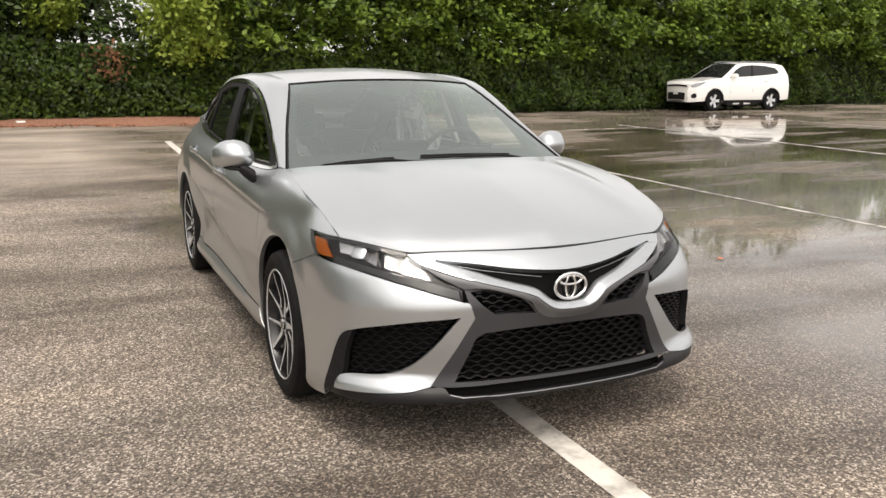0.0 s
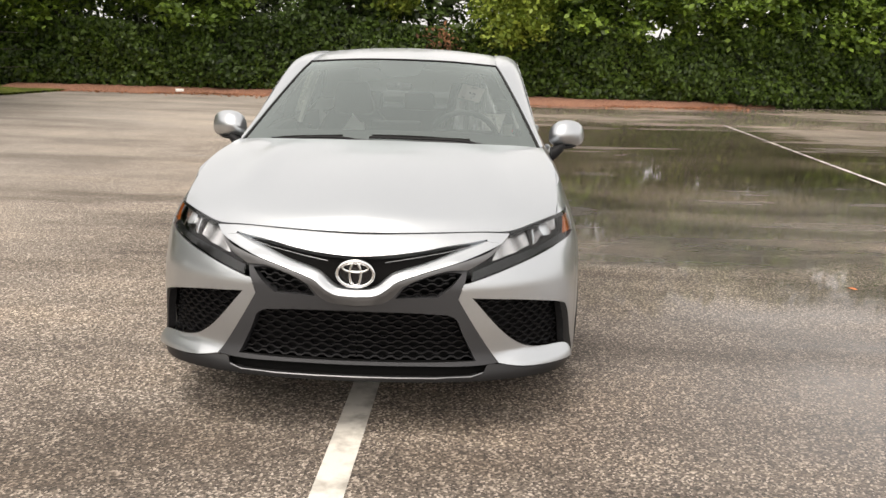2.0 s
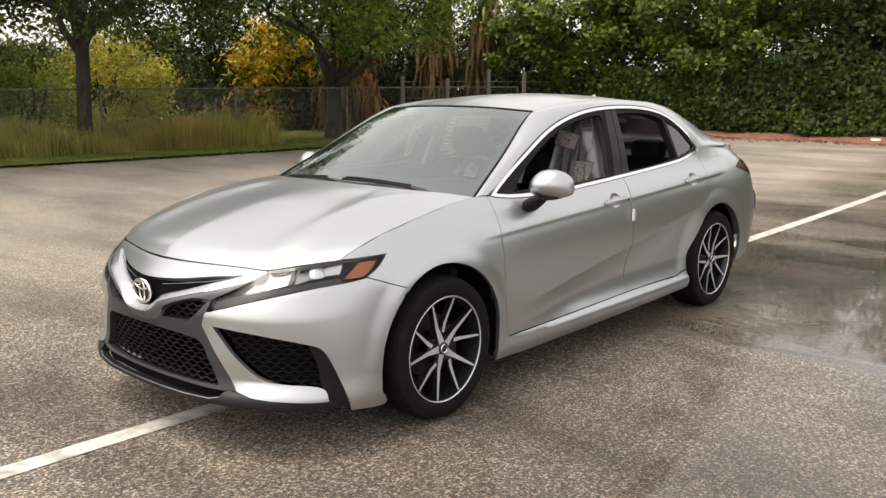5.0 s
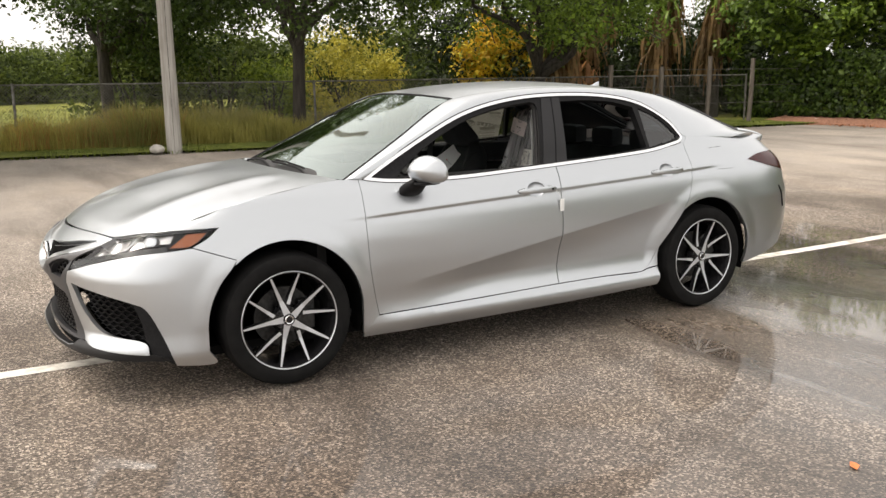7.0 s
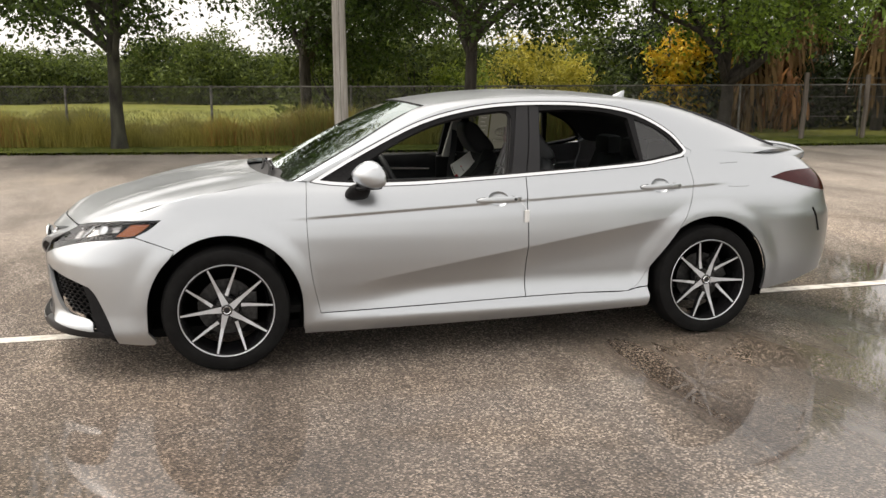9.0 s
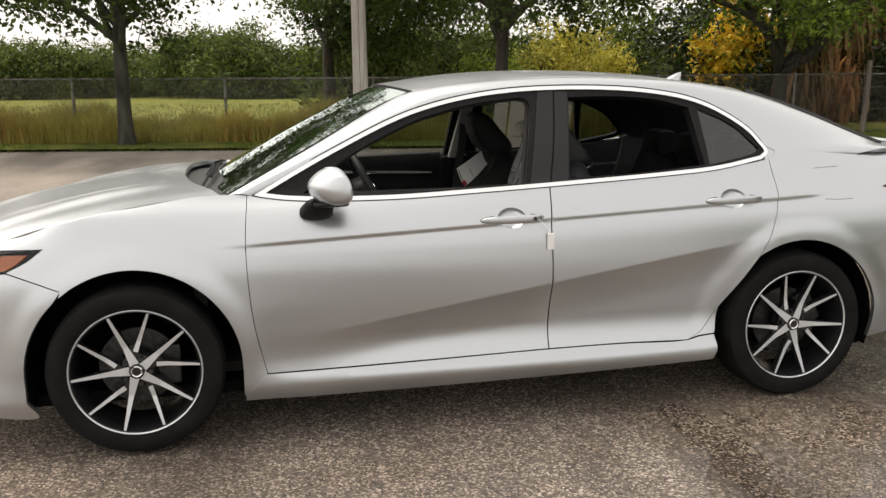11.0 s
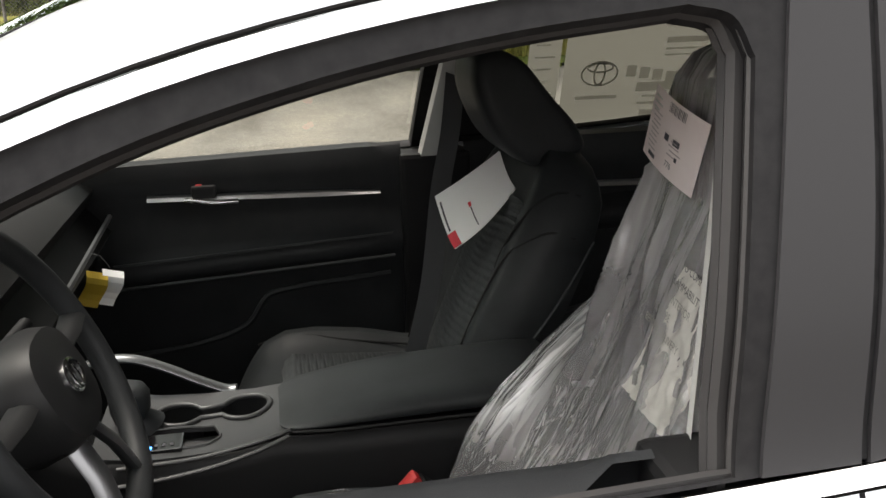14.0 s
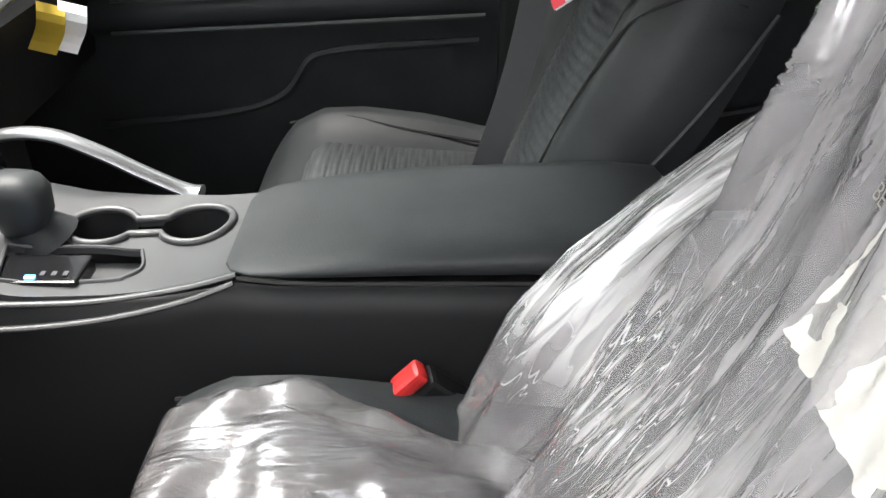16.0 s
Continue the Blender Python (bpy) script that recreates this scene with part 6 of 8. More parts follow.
seam("fuel_flap_gap", [(4.54, 1.028), (4.60, 1.031), (4.67, 1.032)], 0.0009)
seam("fuel_flap_gap", [(4.56, 0.898), (4.62, 0.894), (4.70, 0.895)], 0.0009)
seam("bumper_slit", [(5.172, 0.745), (5.19, 0.70), (5.215, 0.62), (5.222, 0.60)], 0.007, (1, -1), BLACK)
# ---- mirrors, handles, wipers, aerial, hang tag ----
def loft(loops, caps=True):
    """A closed skin through loops of equal count."""
    m = len(loops[0])
    vs = [tuple(map(float, v)) for l in loops for v in l]
    fs = []
    for i in range(len(loops) - 1):
        for k in range(m):
            fs.append((i * m + k, i * m + (k + 1) % m, (i + 1) * m + (k + 1) % m, (i + 1) * m + k))
    if caps:
        fs.append(tuple(range(m - 1, -1, -1)))
        fs.append(tuple(range((len(loops) - 1) * m, len(loops) * m)))
    return raw(vs, fs)


def ring(c, ry, rz, x, n=24, p=2.6, rake=0.0):
    """A rounded-box loop in the plane x: half sizes ry, rz about (y, z) = c."""
    out = []
    for k in range(n):
        w = 2 * math.pi * k / n
        a, b = math.cos(w), math.sin(w)
        out.append((x, c[0] + ry * math.copysign(abs(a) ** (2 / p), a) + rake * b * rz, c[1] + rz * math.copysign(abs(b) ** (2 / p), b)))
    return out


def shell(x, front, rear, z, h, n=36):
    """A mirror housing's section: flat-backed, its front edge drawn back towards the top."""
    out = []
    for k in range(n):
        w = 2 * math.pi * k / n
        a, b = math.cos(w), math.sin(w)
        a, b = math.copysign(abs(a) ** 0.78, a), math.copysign(abs(b) ** 0.85, b)
        y = (front + rear) / 2 + (rear - front) / 2 * a
        y += ((0.24 * max(0.0, b) ** 1.3 + 0.08 * max(0.0, -b)) * (1 - a) / 2 - 0.065 * b * (1 + a) / 2) * (rear - front)
        out.append((x, y, z + h * b))
    return out


for s in (1, -1):
    mirror = part("door_mirror", softened(loft([shell(x * s, f, r, z, h) for x, f, r, z, h in ((0.842, 0.714, 0.775, 1.018, 0.030), (0.860, 0.686, 0.812, 1.024, 0.054), (0.890, 0.672, 0.824, 1.031, 0.067), (0.930, 0.676, 0.828, 1.034, 0.072),
        (0.970, 0.694, 0.831, 1.033, 0.070), (1.000, 0.720, 0.833, 1.029, 0.063), (1.022, 0.752, 0.835, 1.024, 0.051), (1.034, 0.786, 0.833, 1.018, 0.034), (1.039, 0.808, 0.826, 1.014, 0.012))])), PAINT, car, "silver door mirror with black foot")
    part("mirror_band", softened(loft([ring((0.752, 0.968), 0.058, 0.011, 0.878 * s), ring((0.758, 0.961), 0.066, 0.011, 0.93 * s), ring((0.770, 0.964), 0.056, 0.010, 0.965 * s), ring((0.780, 0.970), 0.030, 0.007, 0.992 * s)])), BLACK, mirror)
    part("mirror_foot", softened(loft([ring((0.708, 0.922), 0.066, 0.036, 0.850 * s), ring((0.710, 0.932), 0.062, 0.038, 0.87 * s), ring((0.718, 0.950), 0.055, 0.034, 0.895 * s), ring((0.730, 0.966), 0.045, 0.02, 0.92 * s)])), BLACK, mirror, "black mirror foot")
    back = [(0.925 + 0.045 * math.copysign(abs(math.cos(w)) ** 0.7, math.cos(w)), 1.022 + 0.030 * math.copysign(abs(math.sin(w)) ** 0.7, math.sin(w))) for w in np.linspace(0, 2 * math.pi, 20, endpoint=False)]
    part("mirror_glass", softened(loft([[(x * s, y, z) for x, z in back] for y in (0.812, 0.8285)])), CHROME, mirror)
    for yc, zc in GRIPS:
        pts = [tuple(skirt(uy(yc + d), zc + 0.02 * d, l)[0] * (s, 1, 1)) for d, l in ((-0.130, 0.003), (-0.10, 0.015), (-0.035, 0.024), (0.045, 0.025), (0.10, 0.020), (0.126, 0.006))]
        handle = part("door_handle", softened(loft([[Vector(q) + Vector((0.35 * r * math.cos(w) * s, 0, r * math.sin(w))) for w in np.linspace(0, 2 * math.pi, 12, endpoint=False)] for q, r in zip(spline(pts, 3), np.interp(np.linspace(0, 1, 16), [0, 0.15, 0.5, 0.85, 1], [0.005, 0.013, 0.0165, 0.0165, 0.010]))])), PAINT, car, "silver door handle")
        cup = grip_cup(yc, zc)
        mid = cup.mean(0)
        part("grip_recess", skin_mesh(cup, skirt, step=0.008, flange=0.0, flip=s < 0, lift=lambda q: -0.026 * np.clip(1 - ((q[:, 0] - mid[0]) / 0.060) ** 2 - ((q[:, 1] - mid[1]) / 0.041) ** 2, 0, 1) ** 0.6), PAINT, handle)
        base = [tuple(skirt(uy(yc + 0.134 * math.cos(w)), zc + 0.02 * 0.134 * math.cos(w) + 0.017 * math.copysign(abs(math.sin(w)) ** 0.8, math.sin(w)), 0.001)[0] * (s, 1, 1)) for w in np.linspace(0, 2 * math.pi, 40, endpoint=False)]
        for half in (base[14:27], base[34:] + base[:7]):
            rod("gasket", half, 0.0012, VOID, handle, sides=5)
        if yc < 2 and s > 0:
            c = skirt(uy(yc + 0.088), zc + 0.002, 0.027)[0]
            bm = bmesh.new()
            bmesh.ops.create_cone(bm, cap_ends=True, segments=14, radius1=0.008, radius2=0.008, depth=0.008, matrix=Matrix.Translation(c.tolist()) @ Matrix.Rotation(math.pi / 2, 4, "Y"))
            part("key_lock", bm, STEEL, handle)
# wipers and the black cowl
COWL = mat("cowl_black", (0.018, 0.018, 0.019), 0.55)
cowl_fn = half_coons([(0, 0.14, 0.992), (0, 0.24, 0.985), (0, 0.36, 1.030)], [(0.72, 0.26, 0.965), (0.74, 0.33, 0.965), (0.74, 0.40, 1.0)], [(0, 0.14, 0.992), (0.4, 0.155, 0.985), (0.72, 0.26, 0.965)], [(0, 0.36, 1.030), (0.4, 0.365, 1.022), (0.74, 0.40, 1.0)])
part("cowl", sheet(cowl_fn, 20, 6, 0.0, -1, 1), COWL, car, "black plastic scuttle under the windscreen")
for pts in (((0.60, 0.27, 0.995), (0.40, 0.300, 1.040), (0.10, 0.315, 1.047), (-0.10, 0.315, 1.047)), ((-0.02, 0.28, 1.01), (-0.25, 0.305, 1.043), (-0.50, 0.315, 1.030), (-0.62, 0.33, 1.017))):
    w = rod("wiper", [(x, y - 0.022, z - 0.022) for x, y, z in spline(pts, 6)], 0.007, BLACK, car, "black wiper arm and blade", sides=6)
    rod("wiper_blade", [(x * 0.985 + 0.01, y - 0.004, z - 0.014) for x, y, z in spline(pts[1:], 6)], 0.006, RUBBER, w, sides=5)
# screen border (ceramic band) and forward sensor
band_out = [(-0.985, 0.0), (0.985, 0.0), (0.985, 1.0), (-0.985, 1.0)]
def ws_map(a, b, lift=0.0):
    a, b = np.atleast_1d(np.asarray(a, float)), np.atleast_1d(np.asarray(b, float))
    return ws_fn(a, np.clip(b, 0, 1)) - np.array((0, 0, 0.007))
FRIT = mat("frit_black", (0.012, 0.013, 0.014), 0.35)
hole = [(-0.92, 0.17), (-0.90, 0.13), (0.90, 0.13), (0.92, 0.17), (0.92, 0.88), (0.88, 0.955), (0.25, 0.955), (0.17, 0.80), (0.08, 0.765), (-0.08, 0.765), (-0.17, 0.80), (-0.25, 0.955), (-0.88, 0.955), (-0.92, 0.88)]
me = skin_mesh(np.array(band_out), ws_map, step=0.05, holes=[np.array(hole)], flange=0.0)
part("screen_border", me, FRIT, car, "black printed border of the windscreen")
bm = bmesh.new()
box(bm, (-0.07, 0.84, 1.235), (0.07, 0.95, 1.275), None, 0.015)
part("sensor_housing", bm, BLACK, car)
bm = bmesh.new()
bmesh.ops.create_uvsphere(bm, u_segments=14, v_segments=8, radius=0.018)
bmesh.ops.translate(bm, verts=bm.verts, vec=(0, 0.852, 1.262))
part("sensor_lens", bm, GLOSSBLACK, car, smooth_faces=True)
# roof aerial
part("roof_aerial", softened(loft([[(0.03 * math.cos(w) * k, 2.62 + 0.055 * k * math.sin(w) + 0.055 * (1 - k), z) for w in np.linspace(0, 2 * math.pi, 14, endpoint=False)] for k, z in ((1.0, 1.405), (0.9, 1.418), (0.5, 1.438), (0.22, 1.453), (0.05, 1.457))])), PAINT, car, "silver shark-fin aerial on the roof")
# white tag hanging from the door gap
TAGWHITE = mat("white_card", (0.80, 0.80, 0.79), 0.6)
tagthing = thing("hang_tag", "small white plastic key tag hanging beside the door handle", "tag")
c = skirt(uy(1.655), 0.775, 0.012)[0]
bm = bmesh.new()
box(bm, (c[0] - 0.004, c[1] - 0.014, 0.738), (c[0] + 0.004, c[1] + 0.014, 0.808), None, 0.003)
part("card", bm, TAGWHITE, tagthing)
rod("string", [tuple(skirt(uy(1.60), 0.868, 0.036)[0]), tuple(skirt(uy(1.64), 0.83, 0.022)[0]), (c[0], c[1], 0.808)], 0.0012, TAGWHITE, tagthing, sides=5)

# ---- the car's cabin ----
LEATHER = mat("black_leatherette", (0.012, 0.0132, 0.0142), 0.50, spec=0.30)
bumped(varied(LEATHER, 18.0, (0.019, 0.0212, 0.0225), (0.028, 0.0310, 0.0325)), noise_of(LEATHER, 420.0, 2.0), 0.25, 0.001)
SOFT = mat("soft_black_trim", (0.009, 0.0098, 0.0105), 0.50, spec=0.22)
bumped(varied(SOFT, 12.0, (0.018, 0.0195, 0.021), (0.027, 0.029, 0.031)), noise_of(SOFT, 500.0, 2.0), 0.3, 0.001)
HARD = mat("hard_black_trim", (0.012, 0.0124, 0.0132), 0.5, spec=0.25)
GREYTRIM = mat("grey_pillar_trim", (0.52, 0.53, 0.51), 0.7)
HEADLINER = mat("grey_headliner", (0.34, 0.34, 0.33), 0.9)
CARPET = mat("black_carpet", (0.016, 0.016, 0.016), 0.95)
WEB = mat("belt_webbing", (0.075, 0.078, 0.082), 0.6)
bumped(WEB, noise_of(WEB, 300.0, 2.0, stretch=(1, 4, 1)), 0.4, 0.001)
CONSOLE = mat("console_grey", (0.055, 0.056, 0.058), 0.42, 0.15)
GREYRAIL = mat("grey_rail_trim", (0.064, 0.065, 0.066), 0.4, 0.6)
DARKSILVER = mat("dark_silver_trim", (0.198, 0.204, 0.209), 0.32, 0.8)
REDBUTTON = mat("red_plastic", (0.62, 0.03, 0.03), 0.4)
PAPER = mat("white_paper", (0.91, 0.91, 0.90), 0.6)
INKRED = mat("red_ink", (0.70, 0.03, 0.05), 0.6)
INK = mat("grey_ink", (0.09, 0.09, 0.10), 0.7, spec=0.1)
RIBBED = mat("ribbed_grey_cloth", (0.075, 0.078, 0.082), 0.6)
bumped(varied(RIBBED, 60.0, (0.020, 0.0225, 0.024), (0.042, 0.046, 0.048)), noise_of(RIBBED, 500.0, 2.0), 0.3, 0.001)
STITCH = mat("dark_seam", (0.008, 0.008, 0.008), 0.8)
BRIGHT = mat("bright_trim", (0.88, 0.88, 0.88), 0.34, 1.0)

PADEDGE = mat("piped_black_trim", (0.030, 0.032, 0.034), 0.38, spec=0.4)

# shell: floor, headliner, firewall, inner pillars and door cards
bm = bmesh.new()
box(bm, (-0.74, 0.25, 0.26), (0.74, 2.95, 0.30))
part("cabin_floor", bm, CARPET, car, "black carpeted cabin floor")
bm = bmesh.new()
box(bm, (-0.74, 0.22, 0.28), (0.74, 0.27, 0.96))
part("firewall", bm, CARPET, car)
def liner(a, b):
    p = roof_fn(a * 0.98, b)
    p[:, 2] -= 0.055
    return p
part("headliner", sheet(liner, 24, 16, 0.0, -1, 1), HEADLINER, car, "pale grey cloth headliner")
def rail_in(a, b):
    p = rail_fn(a, b)
    p[:, 0] -= 0.035
    p[:, 2] -= 0.035
    return p
for s in (1, -1):
    part("pillar_lining", sheet(lambda a, b: rail_in(a * 0.42 + 0.15, b) * (s, 1, 1), 42, 6, 0.0), HEADLINER, car, "grey inner pillar lining")
    part("quarter_trim", sheet(lambda a, b: rail_in(a * 0.36 + 0.57, b) * (s, 1, 1), 36, 6, 0.0), SOFT, car, "black inner quarter trim")


def door_card(s, y0, y1, name):
    """An inner door panel: padded top, bright strip, armrest ledge, hollow and pocket."""
    prof = [(1.018, 0.055), (1.022, 0.03), (1.015, 0.005), (0.985, -0.008), (0.945, -0.010), (0.918, 0.004), (0.905, 0.008), (0.87, 0.008), (0.81, 0.004), (0.785, -0.020), (0.768, -0.034), (0.745, -0.034), (0.728, -0.015), (0.715, 0.004), (0.60, 0.010), (0.45, 0.012), (0.32, 0.02)]
    n = 24
    vs, fs = [], []
    for i in range(n + 1):
        y = y0 + (y1 - y0) * i / n
        for z, dx in prof:
            lift = (0.05 * (y - 1.30) if z < 0.84 and z > 0.70 else (-0.030 * (y - 1.6) - 0.016) * (1 if 0.84 < z < 0.95 else 0))
            swell = 1.0 if y < y1 - 0.04 else 0.35
            x = -0.72 + (dx * -1 if True else 0) * swell
            vs.append((-x * s, y, z + lift - ((0.034 if s > 0 else 0.010 + 0.028 * max(0.0, 1.45 - y)) if z > 0.98 else 0.0)))
    m = len(prof)
    for i in range(n):
        for k in range(m - 1):
            fs.append((i * m + k, (i + 1) * m + k, (i + 1) * m + k + 1, i * m + k + 1))
    me = raw(vs, fs)
    me.shade_smooth()
    me.set_sharp_from_angle(angle=radians(50))
    card = part(name, me, SOFT, car, "black padded inner door panel")
    xs = s * 0.704
    zf = lambda y: 0.889 - 0.030 * (y - 1.6)
    ys = np.linspace(y0 + (0.10 if y0 > 1.5 else 0.33), y1 - 0.055, 14)
    sv = []
    for i, y in enumerate(ys):
        h = 0.007 * min(1.0, 0.4 + 0.2 * (len(ys) - 1 - i))
        sv += [(xs + 0.016 * s, y, zf(y) + 0.004 + h), (xs - 0.002 * s, y, zf(y) + 0.004 + 0.6 * h), (xs - 0.007 * s, y, zf(y) + 0.004 - 0.5 * h), (xs + 0.010 * s, y, zf(y) + 0.003 - h)]
    part("bright_strip", raw(sv, [(4 * i + k, 4 * i + k + 1, 4 * i + k + 5, 4 * i + k + 4) for i in range(len(ys) - 1) for k in range(3)]), BRIGHT, card, "thin chrome strip")
    lev = y0 + (0.425 if y0 < 1.5 else 0.22)
    bm = bmesh.new()
    box(bm, (xs - 0.010, lev + 0.005, 0.910), (xs + 0.012, lev + 0.062, 0.940), None, 0.007)
    part("lever_cup", bm, HARD, card)
    rod("door_lever", [(xs - 0.012 * s, lev - 0.01, zf(lev) + 0.003), (xs - 0.026 * s, lev + 0.05, zf(lev + 0.05) - 0.002), (xs - 0.014 * s, lev + 0.11, zf(lev + 0.1) - 0.002)], 0.0065, CHROME, card, "chrome door lever", sides=8)
    bm = bmesh.new()
    box(bm, (xs - 0.018, lev + 0.015, 0.924), (xs + 0.004, lev + 0.030, 0.942), None, 0.003)
    part("lock_flag", bm, REDBUTTON, card)
    # pocket edge and grab ledge line
    yk = y0 + (y1 - y0) * 0.63
    rod("pocket_edge", spline([(xs - 0.012 * s, y1 - 0.04, 0.694), (xs - 0.012 * s, yk + 0.04, 0.673), (xs - 0.012 * s, yk, 0.660), (xs - 0.012 * s, yk - 0.05, 0.595), (xs - 0.012 * s, yk - 0.14, 0.560), (xs - 0.012 * s, yk - 0.40, 0.530)], 5), 0.008, SOFT, card, sides=6)
    if y0 < 1.5:
        for z0, dx, r in ((0.735, 0.040, 0.0045), (0.786, 0.020, 0.0030)):
            rod("armrest_edge", spline([(xs - (dx - 0.004) * s, y, z0 + 0.05 * (y - 1.30)) for y in (0.86, 1.0, 1.2, 1.4, y1 - 0.03)], 5), r, PADEDGE, card, sides=6)
    return card


for s in (1, -1):
    door_card(s, 0.62, 1.545, "front_door_card")
    door_card(s, 1.70, 2.42, "rear_door_card")
# lower B pillars, grey upper trim and belts
for s in (1, -1):
    bm = bmesh.new()
    box(bm, (min(s * 0.70, s * 0.80), 1.540, 0.30), (max(s * 0.70, s * 0.80), 1.715, 0.985), None, 0.012)
    part("pillar_foot", bm, HARD, car)
    v = [(s * 0.725, 1.583, 0.967), (s * 0.725, 1.672, 0.967), (s * 0.60, 1.735, 1.375), (s * 0.60, 1.668, 1.375)]
    w = [(x - 0.02 * s, y + (0.006 if k in (0, 3) else -0.006), z) for k, (x, y, z) in enumerate(v)]
    part("pillar_trim", raw(v + w, [(4, 5, 6, 7), (0, 1, 5, 4), (1, 2, 6, 5), (2, 3, 7, 6), (3, 0, 4, 7)]), GREYTRIM, car, "pale grey upper pillar trim")
    belt = spline([(s * 0.655, 1.675, 1.22), (s * 0.605, 1.645, 1.05), (s * 0.55, 1.610, 0.938), (s * 0.440, 1.560, 0.741), (s * 0.385, 1.500, 0.56)], 8)
    vs = []
    for p in belt:
        vs += [(p[0] - 0.005 * s, p[1] - 0.024, p[2]), (p[0] + 0.005 * s, p[1] + 0.024, p[2])]
    if s < 0:
        me = raw(vs + [(x - 0.002 * s, y, z) for x, y, z in vs], [(2 * i, 2 * i + 1, 2 * i + 3, 2 * i + 2) for i in range(len(belt) - 1)])
        part("seat_belt", me, WEB, car, "grey seat belt webbing")


def frame_pt(xc, t, off, a=0.0):
    """A point on a seat back: t metres up the recline from its foot, off towards the front, a sideways."""
    return (xc + a, (1.53 if xc < 0 else 1.65) + 0.38 * t - 0.925 * off, 0.50 + 0.925 * t + 0.38 * off)


def seat(xc, name, label):
    st = thing(name, label, "seat", "front seats")
    inward = -1 if xc > 0 else 1
    loops = []
    for t in np.linspace(-0.06, 0.635, 26):
        hw = float(np.interp(t, [-0.06, 0.1, 0.35, 0.5, 0.58, 0.62, 0.635], [0.20, 0.255, 0.265, 0.235, 0.195, 0.155, 0.10]))
        bol = float(np.interp(t, [-0.06, 0.05, 0.25, 0.42, 0.55, 0.635], [0.03, 0.035, 0.048, 0.036, 0.015, 0.0]))
        th = float(np.interp(t, [-0.06, 0.25, 0.45, 0.55, 0.60, 0.635], [0.12, 0.13, 0.155, 0.15, 0.12, 0.07]))
        loop = []
        for a in np.linspace(-1, 1, 17):
            f = bol * math.exp(-((abs(a) - 0.80) / 0.17) ** 2) - 0.05 * max(0, abs(a) - 0.86) / 0.14
            loop.append(frame_pt(xc, t, f, a * hw))
        for a in np.linspace(1, -1, 9):
            loop.append(frame_pt(xc, t, -th * (1 - 0.25 * abs(a) ** 4), a * hw * 0.97))
        loops.append(loop)
    part("backrest", softened(loft(loops), 60), LEATHER, st)
    # ribbed insert
    rows = 216
    vs, fs = [], []
    for i in range(rows + 1):
        t = 0.06 + 0.44 * i / rows
        hw = 0.122 + 0.010 * math.sin(math.pi * i / rows)
        for k, a in enumerate(np.linspace(-1, 1, 9)):
            ph = (i / rows * 0.44 + 0.045 * abs(a)) / 0.0165
            vs.append(frame_pt(xc, t, 0.012 + 0.0065 * abs(math.sin(math.pi * ph)) ** 0.55 - 0.012 * (abs(a) ** 8), a * hw))
    for i in range(rows):
        for k in range(8):
            fs.append((i * 9 + k, i * 9 + k + 1, i * 9 + k + 10, i * 9 + k + 9))
    me = raw(vs, fs)
    me.shade_smooth()
    part("ribbed_insert", me, RIBBED, st, "ribbed seat insert")
    # piping seams on the bolsters
    for sgn in (-1, 1):
        for path, r, m in ((((0.03, 0.030, 0.185), (0.205, 0.041, 0.195), (0.325, 0.038, 0.203), (0.410, 0.027, 0.215), (0.445, 0.004, 0.224), (0.474, -0.028, 0.234), (0.478, -0.078, 0.235)), 0.0026, STITCH),
                           (((0.335, 0.004, 0.125), (0.385, 0.026, 0.170), (0.423, 0.031, 0.191), (0.473, 0.022, 0.198), (0.520, 0.003, 0.203), (0.547, -0.026, 0.204), (0.554, -0.068, 0.206)), 0.0026, STITCH),
                           (((0.08, -0.040, 0.256), (0.24, -0.056, 0.263), (0.338, -0.080, 0.262), (0.415, -0.100, 0.250), (0.485, -0.115, 0.236)), 0.0030, RIBBED)):
            rod("seam", spline([frame_pt(xc, t, o + 0.001, sgn * a) for t, o, a in path], 5), r, m, st, sides=5)
    # head restraint: a wedge with a slanted back
    prof = spline([(1.735, 1.030), (1.688, 1.058), (1.646, 1.125), (1.626, 1.19), (1.633, 1.234), (1.664, 1.252), (1.715, 1.238), (1.776, 1.166), (1.832, 1.098), (1.844, 1.060), (1.815, 1.036)], 4, True)
    loops = []
    cy, cz = prof.mean(0)
    for a in (-1, -0.96, -0.85, -0.5, 0, 0.5, 0.85, 0.96, 1):
        k = {1: 0.70, 0.96: 0.88, 0.85: 0.97}.get(abs(a), 1.0)
        loops.append([(xc + 0.122 * a * (1.12 - 0.28 * (z - 1.03) / 0.24), (0.0 if xc < 0 else 0.15) + cy + (y - cy) * k, cz + (z - cz) * k) for y, z in prof])
    part("head_restraint", softened(loft(loops), 60), SOFT, st, "black cloth-backed head restraint")
    # cushion
    loops = []
    for y in np.concatenate((1.092 + 0.13 * np.linspace(0, 1, 12) ** 1.5, np.linspace(1.24, 1.61, 12))):
        b = (y - 1.092) / 0.518
        rise = float(np.interp(y, [1.092, 1.098, 1.115, 1.136, 1.165, 1.19, 1.238, 1.311, 1.42, 1.513, 1.61], [-0.21, -0.17, -0.130, -0.090, -0.050, -0.022, 0.0, 0.002, -0.012, -0.035, -0.045]))
        loop = []
        hw = 0.258 - 0.05 * math.exp(-b * 11)
